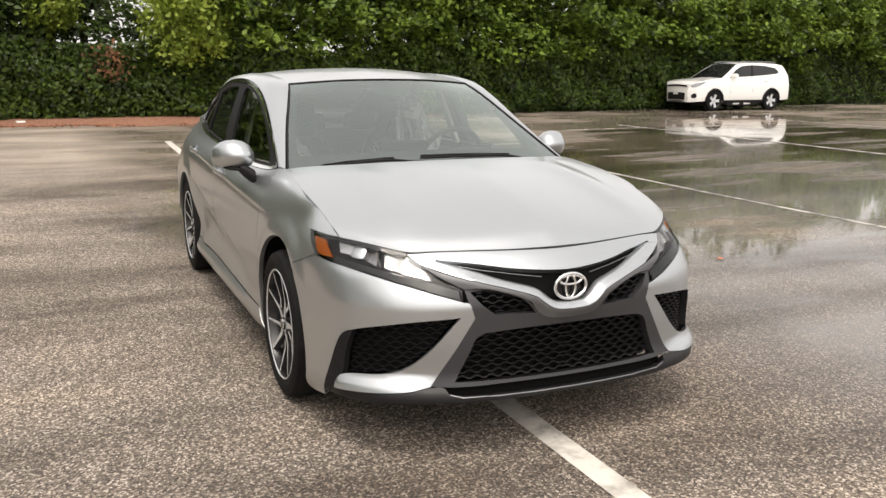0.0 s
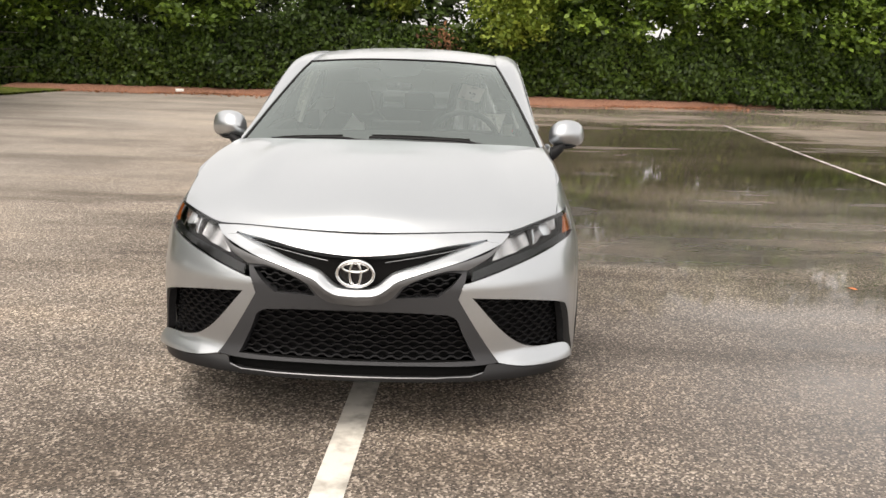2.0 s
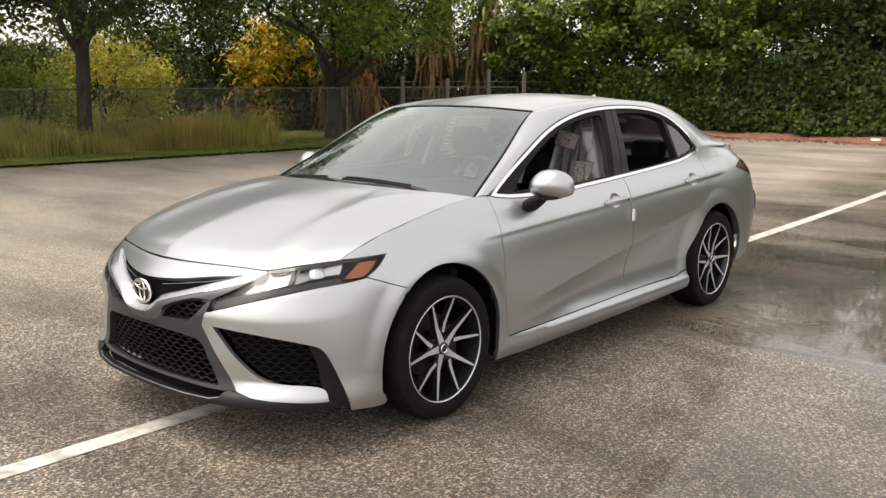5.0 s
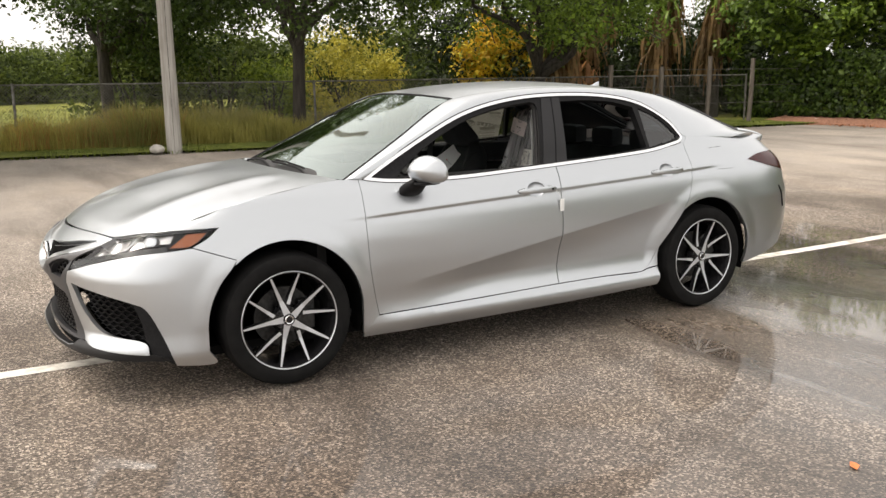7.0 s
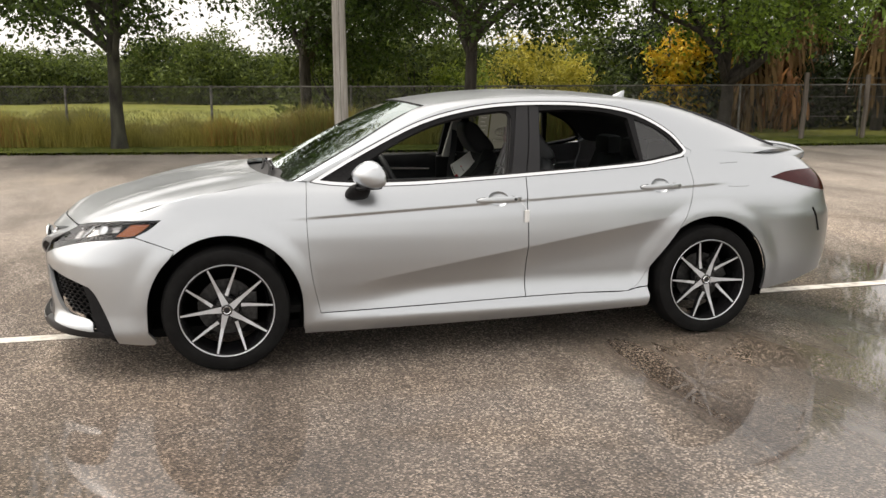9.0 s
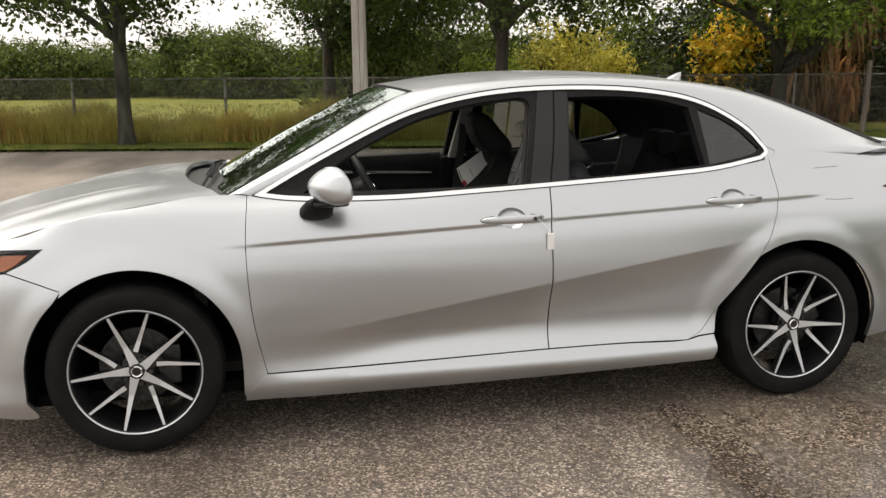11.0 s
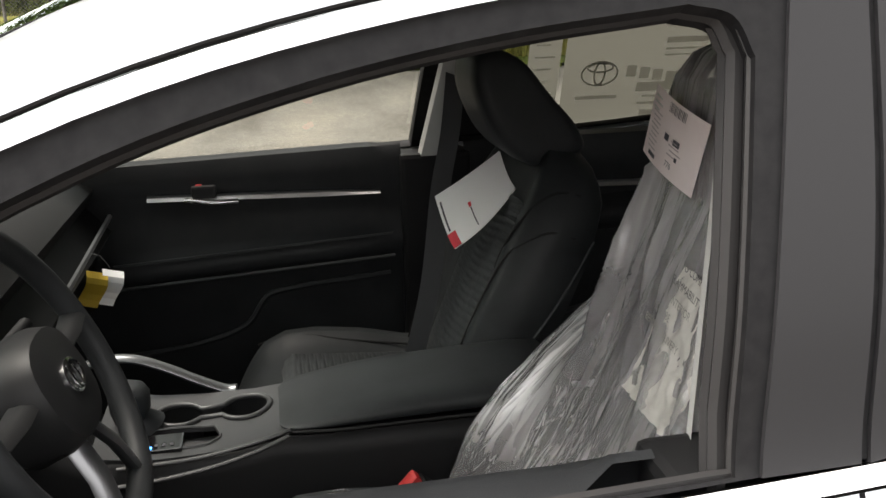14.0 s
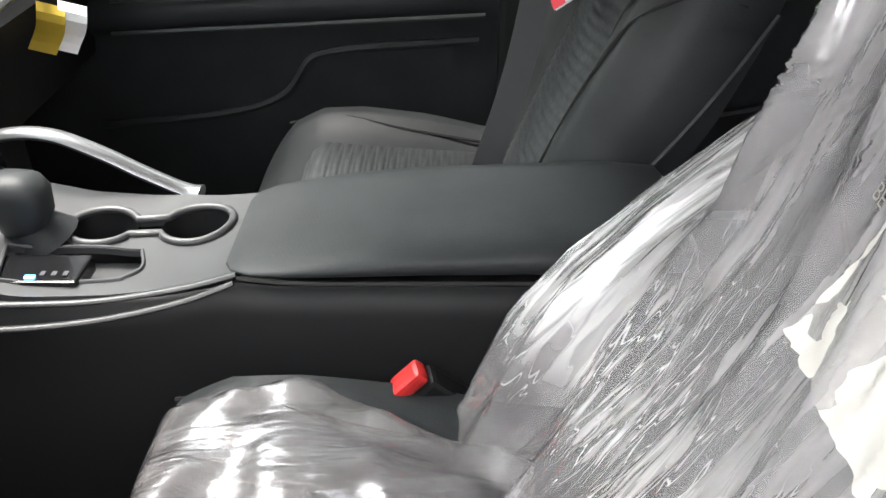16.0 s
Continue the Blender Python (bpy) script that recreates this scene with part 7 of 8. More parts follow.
        for a in np.linspace(-1, 1, 21):
            f = (0.046 if xc > 0 else 0.024) * math.exp(-((abs(a) - 0.80) / 0.24) ** 2) * min(1, b * 5 + 0.3) - 0.07 * max(0, abs(a) - 0.86) / 0.14
            loop.append((xc + a * hw, y, 0.590 + rise + f))
        for a in np.linspace(1, -1, 7):
            loop.append((xc + a * hw * 0.96, y + 0.02 * (1 - b), 0.40))
        loops.append(loop)
    part("cushion", softened(loft(loops), 60), LEATHER, st)
    low = 0.022 if xc > 0 else 0.006
    for sgn in (-1, 1):
        rod("seam", spline([(xc + sgn * a, y, z) for a, y, z in ((0.215, 1.175, 0.575 + low), (0.185, 1.26, 0.602 + low), (0.155, 1.38, 0.590 + low), (0.150, 1.56, 0.560 + low))], 5), 0.0030, STITCH, st, sides=5)
    vs, fs = [], []
    for i in range(141):
        y = 1.225 + 0.30 * i / 140
        for a in np.linspace(-1, 1, 7):
            vs.append((xc + a * 0.12, y, 0.606 - 0.035 * (y - 1.20) / 0.42 + 0.0055 * (1 - abs(a) ** 6) * abs(math.sin(math.pi * (y + 0.02 * abs(a)) / 0.017)) ** 0.55 - 0.012 * abs(a) ** 8 - 0.025 * max(0.0, 1 - i / 12)))
    for i in range(140):
        for k in range(6):
            fs.append((i * 7 + k, i * 7 + k + 1, i * 7 + k + 8, i * 7 + k + 7))
    me = raw(vs, fs)
    me.shade_smooth()
    part("ribbed_insert", me, RIBBED, st, "ribbed seat insert")
    bm = bmesh.new()
    box(bm, (xc - 0.25, 1.21, 0.30), (xc + 0.25, 1.66, 0.41), None, 0.02)
    part("seat_base", bm, HARD, st)
    return st


seat(-0.37, "passenger_seat", "black leatherette front passenger seat with ribbed inserts")
seat(0.37, "driver_seat", "black leatherette driver's seat under a clear plastic cover")

# rear bench
bench = thing("rear_seat", "black leatherette rear bench with three head restraints", "seat")
loops = []
for t in np.linspace(0, 1, 10):
    y, z = 2.55 + 0.22 * t, 0.52 + 0.50 * t
    loops.append([(x, y - (0.03 * math.cos(3 * math.pi * x / 0.64)) * (1 - abs(x) / 0.7), z) for x in np.linspace(-0.64, 0.64, 21)] + [(x, y + 0.12, z - 0.02) for x in np.linspace(0.64, -0.64, 9)])
part("backrest", softened(loft(loops), 60), LEATHER, bench)
bm = bmesh.new()
box(bm, (-0.64, 2.10, 0.40), (0.64, 2.62, 0.56), None, 0.05)
part("cushion", bm, LEATHER, bench, smooth_faces=True)
for x in (-0.40, 0, 0.40):
    bm = bmesh.new()
    box(bm, (x - 0.12, 2.70, 1.0), (x + 0.12, 2.82, 1.14), None, 0.045)
    part("head_restraint", bm, LEATHER, bench, smooth_faces=True)
bm = bmesh.new()
box(bm, (-0.62, 2.80, 0.985), (0.62, 3.42, 1.015), None, 0.01)
part("parcel_shelf", bm, SOFT, car)

# dashboard
DASH = mat("dash_black", (0.012, 0.0125, 0.013), 0.6, spec=0.25)
bumped(DASH, noise_of(DASH, 420.0, 2.0), 0.25, 0.001)
loops = []
for x in np.linspace(-0.735, 0.735, 40):
    hood_ = 0.035 * math.exp(-((x - 0.37) / 0.17) ** 4)
    drop_ = 0.02 * abs(x) ** 2
    loops.append([(x, y, z) for y, z in ((0.34, 0.985 - drop_), (0.52, 1.005 + 0.4 * hood_ - drop_), (0.70, 1.000 + hood_ - drop_), (0.80, 0.975 + hood_ - drop_), (0.835, 0.945 + hood_ * 0.8), (0.81, 0.90), (0.84, 0.865), (0.86, 0.84), (0.82, 0.78), (0.80, 0.66), (0.68, 0.56), (0.40, 0.52))])
part("dashboard", softened(loft(loops), 45), DASH, car, "black soft-touch dashboard")
bm = bmesh.new()
box(bm, (-0.14, 0.765, 0.93), (0.13, 0.795, 1.075), Matrix.Identity(4), 0.008)
part("centre_screen", bm, GLOSSBLACK, car, "dark touchscreen in the dashboard")
for y in (0.0,):
    rod("dash_trim", spline([(-0.70, 0.865, 0.882), (-0.35, 0.868, 0.872), (-0.15, 0.866, 0.862)], 6), 0.006, DARKSILVER, car, sides=6)
bm = bmesh.new()
box(bm, (0.21, 0.76, 0.985), (0.53, 0.775, 1.035), None, 0.004)
part("instrument_panel", bm, GLOSSBLACK, car)
# steering wheel
wheel_m = pose(0.37, 0.972, 0.950, 25, 0, 0)
sw = thing("steering_wheel", "black leather steering wheel with a plain hub badge", "steering wheel")
sw.parent = car
del sw["category"]
rod("wheel_rim", [tuple(wheel_m @ Vector((0.192 * math.cos(w), 0, 0.190 * math.sin(w)))) for w in np.linspace(0, 2 * math.pi, 48, endpoint=False)], 0.0165, SOFT, sw, sides=12, closed=True)
hub_loop = [[tuple(wheel_m @ Vector((0.085 * k * math.copysign(abs(math.cos(w)) ** 0.8, math.cos(w)), d, 0.072 * k * math.copysign(abs(math.sin(w)) ** 0.8, math.sin(w)) - 0.01))) for w in np.linspace(0, 2 * math.pi, 24, endpoint=False)] for k, d in ((0.8, -0.06), (1.0, -0.04), (1.0, 0.0), (0.88, 0.022), (0.5, 0.03))]
part("wheel_hub", softened(loft(hub_loop), 40), HARD, sw)
for w0 in (4, 176, 250, 290):
    a = radians(w0)
    rod("wheel_spoke", [tuple(wheel_m @ Vector((0.07 * math.cos(a), -0.005, 0.06 * math.sin(a)))), tuple(wheel_m @ Vector((0.13 * math.cos(a), 0.004, 0.125 * math.sin(a)))), tuple(wheel_m @ Vector((0.183 * math.cos(a), 0, 0.18 * math.sin(a))))], 0.017, SATIN if w0 > 200 else HARD, sw, sides=8, flat=0.5)
rod("hub_badge", [tuple(wheel_m @ Vector((0.026 * math.cos(w), 0.031, 0.018 * math.sin(w) - 0.008))) for w in np.linspace(0, 2 * math.pi, 24, endpoint=False)], 0.0028, CHROME, sw, sides=6, closed=True)
rod("hub_badge", [tuple(wheel_m @ Vector((0.009 * math.cos(w), 0.032, 0.017 * math.sin(w) - 0.008))) for w in np.linspace(0, 2 * math.pi, 20, endpoint=False)], 0.0024, CHROME, sw, sides=6, closed=True)
rod("column_stalk", [(0.37 + 0.05, 0.90, 0.955), (0.37 + 0.16, 0.915, 0.965)], 0.009, HARD, sw, sides=8)
rod("column_stalk", [(0.37 - 0.05, 0.90, 0.955), (0.37 - 0.16, 0.915, 0.965)], 0.009, HARD, sw, sides=8)
rod("column", [(0.37, 0.94, 0.93), (0.37, 0.78, 0.865)], 0.034, HARD, sw, sides=14)

# centre console
loops = []
for y, zt, hw in ((0.76, 0.80, 0.125), (0.86, 0.755, 0.125), (0.95, 0.705, 0.125), (1.04, 0.690, 0.121), (1.16, 0.692, 0.110), (1.225, 0.700, 0.101), (1.28, 0.694, 0.100), (1.45, 0.694, 0.100), (1.72, 0.690, 0.098)):
    dip = 0.080 if 0.95 <= y <= 1.20 else 0.0
    loops.append([(-hw - 0.01, y, 0.30), (-hw - 0.01, y, zt - 0.03), (-hw + 0.002, y, zt - 0.005), (-hw + 0.006, y, zt - 0.003), (-hw + 0.008, y, zt - dip), (hw - 0.008, y, zt - dip), (hw - 0.006, y, zt - 0.003), (hw - 0.002, y, zt - 0.005), (hw + 0.01, y, zt - 0.03), (hw + 0.01, y, 0.30)])
console = part("centre_console", softened(loft(loops), 40), HARD, car, "black centre console with cup holders and padded armrest")
DECK_Y, DECK_Z = (0.93, 1.02, 1.10, 1.18, 1.24), (0.712, 0.695, 0.692, 0.696, 0.704)


def deck_z(y):
    return float(np.interp(y, DECK_Y, DECK_Z))


def deck_map(x, y, lift=0.0):
    x, y = np.atleast_1d(x), np.atleast_1d(y)
    return np.stack([x, y, np.interp(y, DECK_Y, DECK_Z) + np.asarray(lift)], 1)


# the two cups run into one another through a short neck
CUPS = (((-0.030, 1.166), 0.041), ((-0.028, 1.058), 0.039))
well = []
for (cx, cy), r, a0, a1 in ((CUPS[0][0], CUPS[0][1], -65, 245), (CUPS[1][0], CUPS[1][1], 115, 425)):
    well += [(cx + r * math.cos(radians(a0 + (a1 - a0) * k / 30)), cy + r * math.sin(radians(a0 + (a1 - a0) * k / 30))) for k in range(31)]
well = np.array(well)
TRAY = joined([(0.018, 1.030), (0.016, 1.075), (0.022, 1.118)], [(0.022, 1.118), (0.060, 1.128), (0.078, 1.112)], [(0.078, 1.112), (0.086, 1.06), (0.092, 0.99)], [(0.092, 0.99), (0.030, 0.975)], [(0.030, 0.975), (0.018, 1.030)], n=5)
part("console_deck", skin_mesh(np.array([(-0.118, 0.94), (0.116, 0.94), (0.112, 1.04), (0.100, 1.17), (0.092, 1.232), (-0.096, 1.232), (-0.108, 1.12)]), deck_map, step=0.014, flange=0.008, holes=[well, TRAY]), CONSOLE, console, "satin grey console surface")
for (c, r) in CUPS:
    me = lathe([(0.002, r - 0.0005), (-0.010, r - 0.002), (-0.06, r - 0.006), (-0.062, 0.001)], 32, "z")
    ob = part("cup_holder", me, HARD, console)
    ob.location = (c[0], c[1], deck_z(c[1]) - 0.004)
rod("cup_rim", [(x, y, deck_z(y) + 0.002) for x, y in well], 0.0048, CONSOLE, console, "satin rim round the cup holders", sides=8, closed=True)
bm = bmesh.new()
box(bm, (0.012, 0.965, 0.640), (0.100, 1.135, 0.672), None, 0.004)
part("tray", bm, CONSOLE, console)
rod("tray_rim", [(x, y, deck_z(y) + 0.001) for x, y in TRAY], 0.0024, CONSOLE, console, sides=6, closed=True)
# silver rails along the console
rod("console_rail", spline([(-0.122, 1.148, 0.690), (-0.124, 1.132, 0.690), (-0.125, 1.082, 0.713), (-0.125, 1.032, 0.741), (-0.125, 0.977, 0.764), (-0.125, 0.93, 0.766), (-0.125, 0.87, 0.75)], 6), 0.0125, DARKSILVER, console, "silver trim rail", sides=10, flat=0.6)
rod("console_rail", spline([(0.098, 1.238, 0.712), (0.108, 1.20, 0.706), (0.113, 1.15, 0.698), (0.118, 1.09, 0.692), (0.124, 0.98, 0.692)], 6), 0.0042, GREYRAIL, console, sides=8, flat=0.7)
rod("console_rail", spline([(0.104, 1.236, 0.706), (0.118, 1.19, 0.694), (0.127, 1.12, 0.680), (0.132, 1.05, 0.672), (0.136, 0.96, 0.668)], 6), 0.0042, CONSOLE, console, sides=8, flat=0.7)
# shifter
rod("shift_boot", [(-0.006, 1.002, 0.690), (-0.004, 0.994, 0.708), (-0.002, 0.985, 0.728)], 0.03, SOFT, console, sides=14, radii=[0.040, 0.028, 0.013])
part("shift_knob", softened(loft([[(0.0 + r * math.copysign(abs(math.cos(w)) ** 0.7, math.cos(w)), 0.984 + dy + r * 1.15 * math.copysign(abs(math.sin(w)) ** 0.7, math.sin(w)), z - 0.040) for w in np.linspace(0, 2 * math.pi, 20, endpoint=False)] for r, dy, z in ((0.012, 0, 0.738), (0.021, 0.002, 0.750), (0.027, 0.004, 0.770), (0.028, 0.004, 0.795), (0.025, 0.0, 0.808), (0.014, -0.002, 0.815), (0.003, -0.002, 0.816))]), 60), LEATHER, console, "black gear lever knob")
BLUE = mat("blue_indicator", (0.02, 0.2, 0.9), 0.4)
bsdf(BLUE).inputs["Emission Color"].default_value = (0.05, 0.35, 1.0, 1)
bsdf(BLUE).inputs["Emission Strength"].default_value = 3.0
bm = bmesh.new()
box(bm, (0.083, 1.017, 0.7002), (0.088, 1.027, 0.7012))
part("gear_light", bm, BLUE, console, "lit blue gear indicator")
bm = bmesh.new()
box(bm, (0.040, 0.95, 0.680), (0.094, 1.072, 0.6995), None, 0.003)
part("gear_panel", bm, GLOSSBLACK, console)
for k in range(3):
    bm = bmesh.new()
    box(bm, (0.074, 1.030 + 0.012 * k, 0.7000), (0.082, 1.035 + 0.012 * k, 0.7006))
    part("gear_mark", bm, INK, console)
# padded armrest
loops = []
for y, k, h in ((1.222, 0.66, 0.003), (1.230, 0.80, 0.006), (1.25, 0.91, 0.010), (1.28, 0.965, 0.015), (1.32, 0.99, 0.022), (1.36, 1.0, 0.029), (1.42, 1.0, 0.036), (1.55, 1.0, 0.042), (1.64, 1.0, 0.045), (1.69, 0.95, 0.042), (1.705, 0.8, 0.028)):
    loops.append([(0.108 * k * math.copysign(abs(math.cos(w)) ** 0.45, math.cos(w)), y, 0.706 + h * (0.5 + 0.5 * math.copysign(abs(math.sin(w)) ** 0.75, math.sin(w)))) for w in np.linspace(0, 2 * math.pi, 32, endpoint=False)])
armrest = part("armrest", softened(loft(loops), 60), LEATHER, console, "padded black armrest lid")
rod("lid_seam", spline([(0.100, 1.240, 0.7085), (0.1085, 1.30, 0.7085), (0.1085, 1.45, 0.7085), (0.1085, 1.66, 0.7085)], 5), 0.0028, STITCH, armrest, sides=5)

# buckles
for x, s in ((0.150, 1), (-0.150, -1)):
    bk = thing("belt_buckle", "black seat belt buckle with a red release button", "buckle", "buckles")
    bm = bmesh.new()
    box(bm, (-0.014, -0.022, -0.13), (0.014, 0.022, 0.0), None, 0.006)
    part("body", bm, HARD, bk)
    bm = bmesh.new()
    box(bm, (-0.0125, -0.0195, 0.001), (0.0125, 0.0195, 0.018), None, 0.006)
    part("release_button", bm, REDBUTTON, bk, "red release button")
    bk.matrix_basis = pose(x + 0.012 * s, 1.420, 0.624, 45, 6 * s, 12 * s)

# booklet hooked over the passenger seat
book = thing("booklet", "white folded booklet with a red corner on the passenger seat", "booklet")
def booklet_pt(u, v):
    a, b, c = np.array((-0.424, 1.572, 0.944)), np.array((-0.322, 1.592, 0.856)), np.array((-0.375, 1.700, 1.042))
    p = a + (b - a) * u * (1 - 0.28 * v) + (c - a) * v
    return p + np.array((0.022, -0.006, -0.006)) * math.sin(math.pi * v) * (0.3 + 0.7 * u) + np.array((0, 0.0, -0.012)) * math.sin(math.pi * u)
def booklet_sheet(u0, u1, v0, v1, off, name, m):
    vs = [booklet_pt(u0 + (u1 - u0) * i / 8, v0 + (v1 - v0) * j / 12) + np.array((off, -off, off * 0.5)) for i in range(9) for j in range(13)]
    me = raw(vs, [(i * 13 + j, i * 13 + j + 1, i * 13 + j + 14, i * 13 + j + 13) for i in range(8) for j in range(12)])
    me.shade_smooth()
    return part(name, me, m, book)
booklet_sheet(0, 1, 0, 1, 0.0, "page", PAPER)
booklet_sheet(0, 1, 0, 1, -0.003, "page", PAPER)
booklet_sheet(0.66, 1, 0.0, 0.13, 0.001, "red_corner", INKRED)
booklet_sheet(0.12, 0.62, 0.045, 0.07, 0.001, "print_bar", INK)
booklet_sheet(0.38, 0.46, 0.42, 0.46, 0.001, "print_bar", INKRED)
booklet_sheet(0.47, 0.90, 0.435, 0.45, 0.001, "print_bar", INK)
# dangling tag under the dashboard
tg = thing("paper_tag", "yellow and white paper tag hanging under the dashboard", "tag")
for k, (m, dy) in enumerate(((PAPER, 0.0), (mat("yellow_paper", (0.55, 0.38, 0.04), 0.7), -0.03))):
    vs = []
    for i in range(7):
        for j in range(2):
            vs.append((-0.42 + 0.004 * k + 0.008 * math.sin(i), 0.890 + dy + 0.04 * j - 0.004 * i + 0.006 * math.sin(0.8 * i), 0.843 - 0.012 * i - 0.010 * j))
    me = raw(vs, [(2 * i, 2 * i + 1, 2 * i + 3, 2 * i + 2) for i in range(6)])
    part("card", me, m, tg)
rod("string", [(-0.42, 0.905, 0.843), (-0.42, 0.89, 0.87), (-0.42, 0.86, 0.88)], 0.0008, WEB, tg, sides=4)

# papers stuck inside the rear right window
THIN = mat("thin_paper", (0.28, 0.276, 0.25), 0.8)
nt = THIN.node_tree
tl = nt.nodes.new("ShaderNodeBsdfTranslucent")
tl.inputs[0].default_value = (0.20, 0.197, 0.17, 1)
mx = nt.nodes.new("ShaderNodeMixShader")
mx.inputs[0].default_value = 0.72
nt.links.new(bsdf(THIN).outputs[0], mx.inputs[1])
nt.links.new(tl.outputs[0], mx.inputs[2])
nt.links.new(mx.outputs[0], nt.nodes["Material Output"].inputs[0])
FAINT = THIN.copy()
FAINT.name = "faint_print"
bsdf(FAINT).inputs["Base Color"].default_value = (0.23, 0.23, 0.21, 1)
for node in FAINT.node_tree.nodes:
    if node.type == "BSDF_TRANSLUCENT":
        node.inputs[0].default_value = (0.75, 0.75, 0.72, 1)


def on_right_window(y, z, off=0.022):
    return tuple(skirt(uy(y), z, -off)[0] * (-1, 1, 1))


def stuck(name, y0, z0, y1, z1, m, parent, off=0.022):
    me = raw([on_right_window(y0 + (y1 - y0) * i / 6, z0 + (z1 - z0) * j / 6, off) for i in range(7) for j in range(7)], [(i * 7 + j, i * 7 + j + 1, i * 7 + j + 8, i * 7 + j + 7) for i in range(6) for j in range(6)])
    return part(name, me, m, parent)


ws = thing("window_sticker", "large thin white price sheet stuck inside the rear window", "sheet of paper", "window papers")
stuck("sheet", 1.962, 1.018, 2.345, 1.30, THIN, ws)
for y0, z0, y1, z1 in ((2.20, 1.28, 2.32, 1.287), (2.21, 1.262, 2.33, 1.267), (2.22, 1.222, 2.33, 1.236), (2.22, 1.205, 2.33, 1.210), (2.22, 1.190, 2.31, 1.194), (2.16, 1.100, 2.30, 1.124), (2.18, 1.085, 2.31, 1.090), (2.17, 1.066, 2.30, 1.072), (2.18, 1.036, 2.32, 1.050), (2.00, 1.085, 2.11, 1.094)):
    stuck("print_bar", y0, z0, y1, z1, FAINT, ws, 0.025)
for ry, rz, cz in ((0.047, 0.030, 0), (0.014, 0.028, 0), (0.033, 0.011, 0.015)):
    rod("printed_oval", [on_right_window(2.057 + ry * math.cos(w), 1.150 + cz + rz * math.sin(w), 0.024) for w in np.linspace(0, 2 * math.pi, 28, endpoint=False)], 0.0022, FAINT, ws, sides=5, closed=True)
for k in range(6):
    stuck("print_bar", 2.127 + 0.036 * k, 1.140 - 0.006 * k, 2.153 + 0.036 * k, 1.168 - 0.006 * k, FAINT, ws, 0.025)
ws2 = thing("window_sticker", "narrow white printed sheet stuck inside the rear window", "sheet of paper", "window papers")
stuck("sheet", 1.868, 1.05, 1.950, 1.31, THIN, ws2)
for k in range(7):
    stuck("print_bar", 1.884, 1.285 - 0.03 * k, 1.935 - 0.008 * (k % 3), 1.289 - 0.03 * k, FAINT, ws2, 0.025)

# clear plastic cover over the driver's seat
PLASTIC = bpy.data.materials.new("clear_plastic_film")
PLASTIC.use_nodes = True
nt = PLASTIC.node_tree
nt.nodes.clear()
out = nt.nodes.new("ShaderNodeOutputMaterial")
tr = nt.nodes.new("ShaderNodeBsdfTransparent")
gl = nt.nodes.new("ShaderNodeBsdfGlossy")
gl.inputs["Roughness"].default_value = 0.20
gl.inputs["Color"].default_value = (0.60, 0.60, 0.62, 1)
df = nt.nodes.new("ShaderNodeBsdfDiffuse")
df.inputs[0].default_value = (0.90, 0.88, 0.89, 1)
mx1, mx2 = nt.nodes.new("ShaderNodeMixShader"), nt.nodes.new("ShaderNodeMixShader")
tc = nt.nodes.new("ShaderNodeTexCoord")
mp = nt.nodes.new("ShaderNodeMapping")
mp.inputs["Scale"].default_value = (22, 3.2, 3.2)
mp.inputs["Rotation"].default_value = (0.35, 0.10, 0.05)
nz = nt.nodes.new("ShaderNodeTexNoise")
nz.inputs["Scale"].default_value, nz.inputs["Detail"].default_value, nz.inputs["Distortion"].default_value = 1.5, 3.0, 0.5
nt.links.new(tc.outputs["Object"], mp.inputs[0])
nt.links.new(mp.outputs[0], nz.inputs["Vector"])
bp = nt.nodes.new("ShaderNodeBump")
bp.inputs["Strength"].default_value, bp.inputs["Distance"].default_value = 0.5, 0.008
nt.links.new(bp.outputs[0], gl.inputs["Normal"])
rp = nt.nodes.new("ShaderNodeValToRGB")
rp.color_ramp.elements[0].position, rp.color_ramp.elements[1].position = 0.42, 0.70
rp.color_ramp.elements[0].color, rp.color_ramp.elements[1].color = (0.24, 0.24, 0.24, 1), (0.50, 0.50, 0.50, 1)
# the inner side is crumpled; its bright creases are painted as white diffuse streaks
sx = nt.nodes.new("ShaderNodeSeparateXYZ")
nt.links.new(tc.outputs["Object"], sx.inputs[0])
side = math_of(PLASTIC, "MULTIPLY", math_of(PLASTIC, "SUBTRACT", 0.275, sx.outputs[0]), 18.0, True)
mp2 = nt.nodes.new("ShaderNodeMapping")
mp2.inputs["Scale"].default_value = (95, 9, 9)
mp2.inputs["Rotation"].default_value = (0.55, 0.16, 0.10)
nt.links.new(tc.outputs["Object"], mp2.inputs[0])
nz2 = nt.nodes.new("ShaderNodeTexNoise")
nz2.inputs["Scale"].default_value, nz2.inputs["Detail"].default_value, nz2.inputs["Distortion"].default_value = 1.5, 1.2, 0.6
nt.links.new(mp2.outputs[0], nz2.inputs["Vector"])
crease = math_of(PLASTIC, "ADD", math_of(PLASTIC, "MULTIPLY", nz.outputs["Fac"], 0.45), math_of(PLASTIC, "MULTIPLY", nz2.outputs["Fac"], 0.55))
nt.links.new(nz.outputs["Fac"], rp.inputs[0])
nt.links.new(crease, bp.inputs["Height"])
crease_glint = ramp(PLASTIC, crease, [(0.40, 0.22), (0.49, 0.46), (0.57, 0.85)])
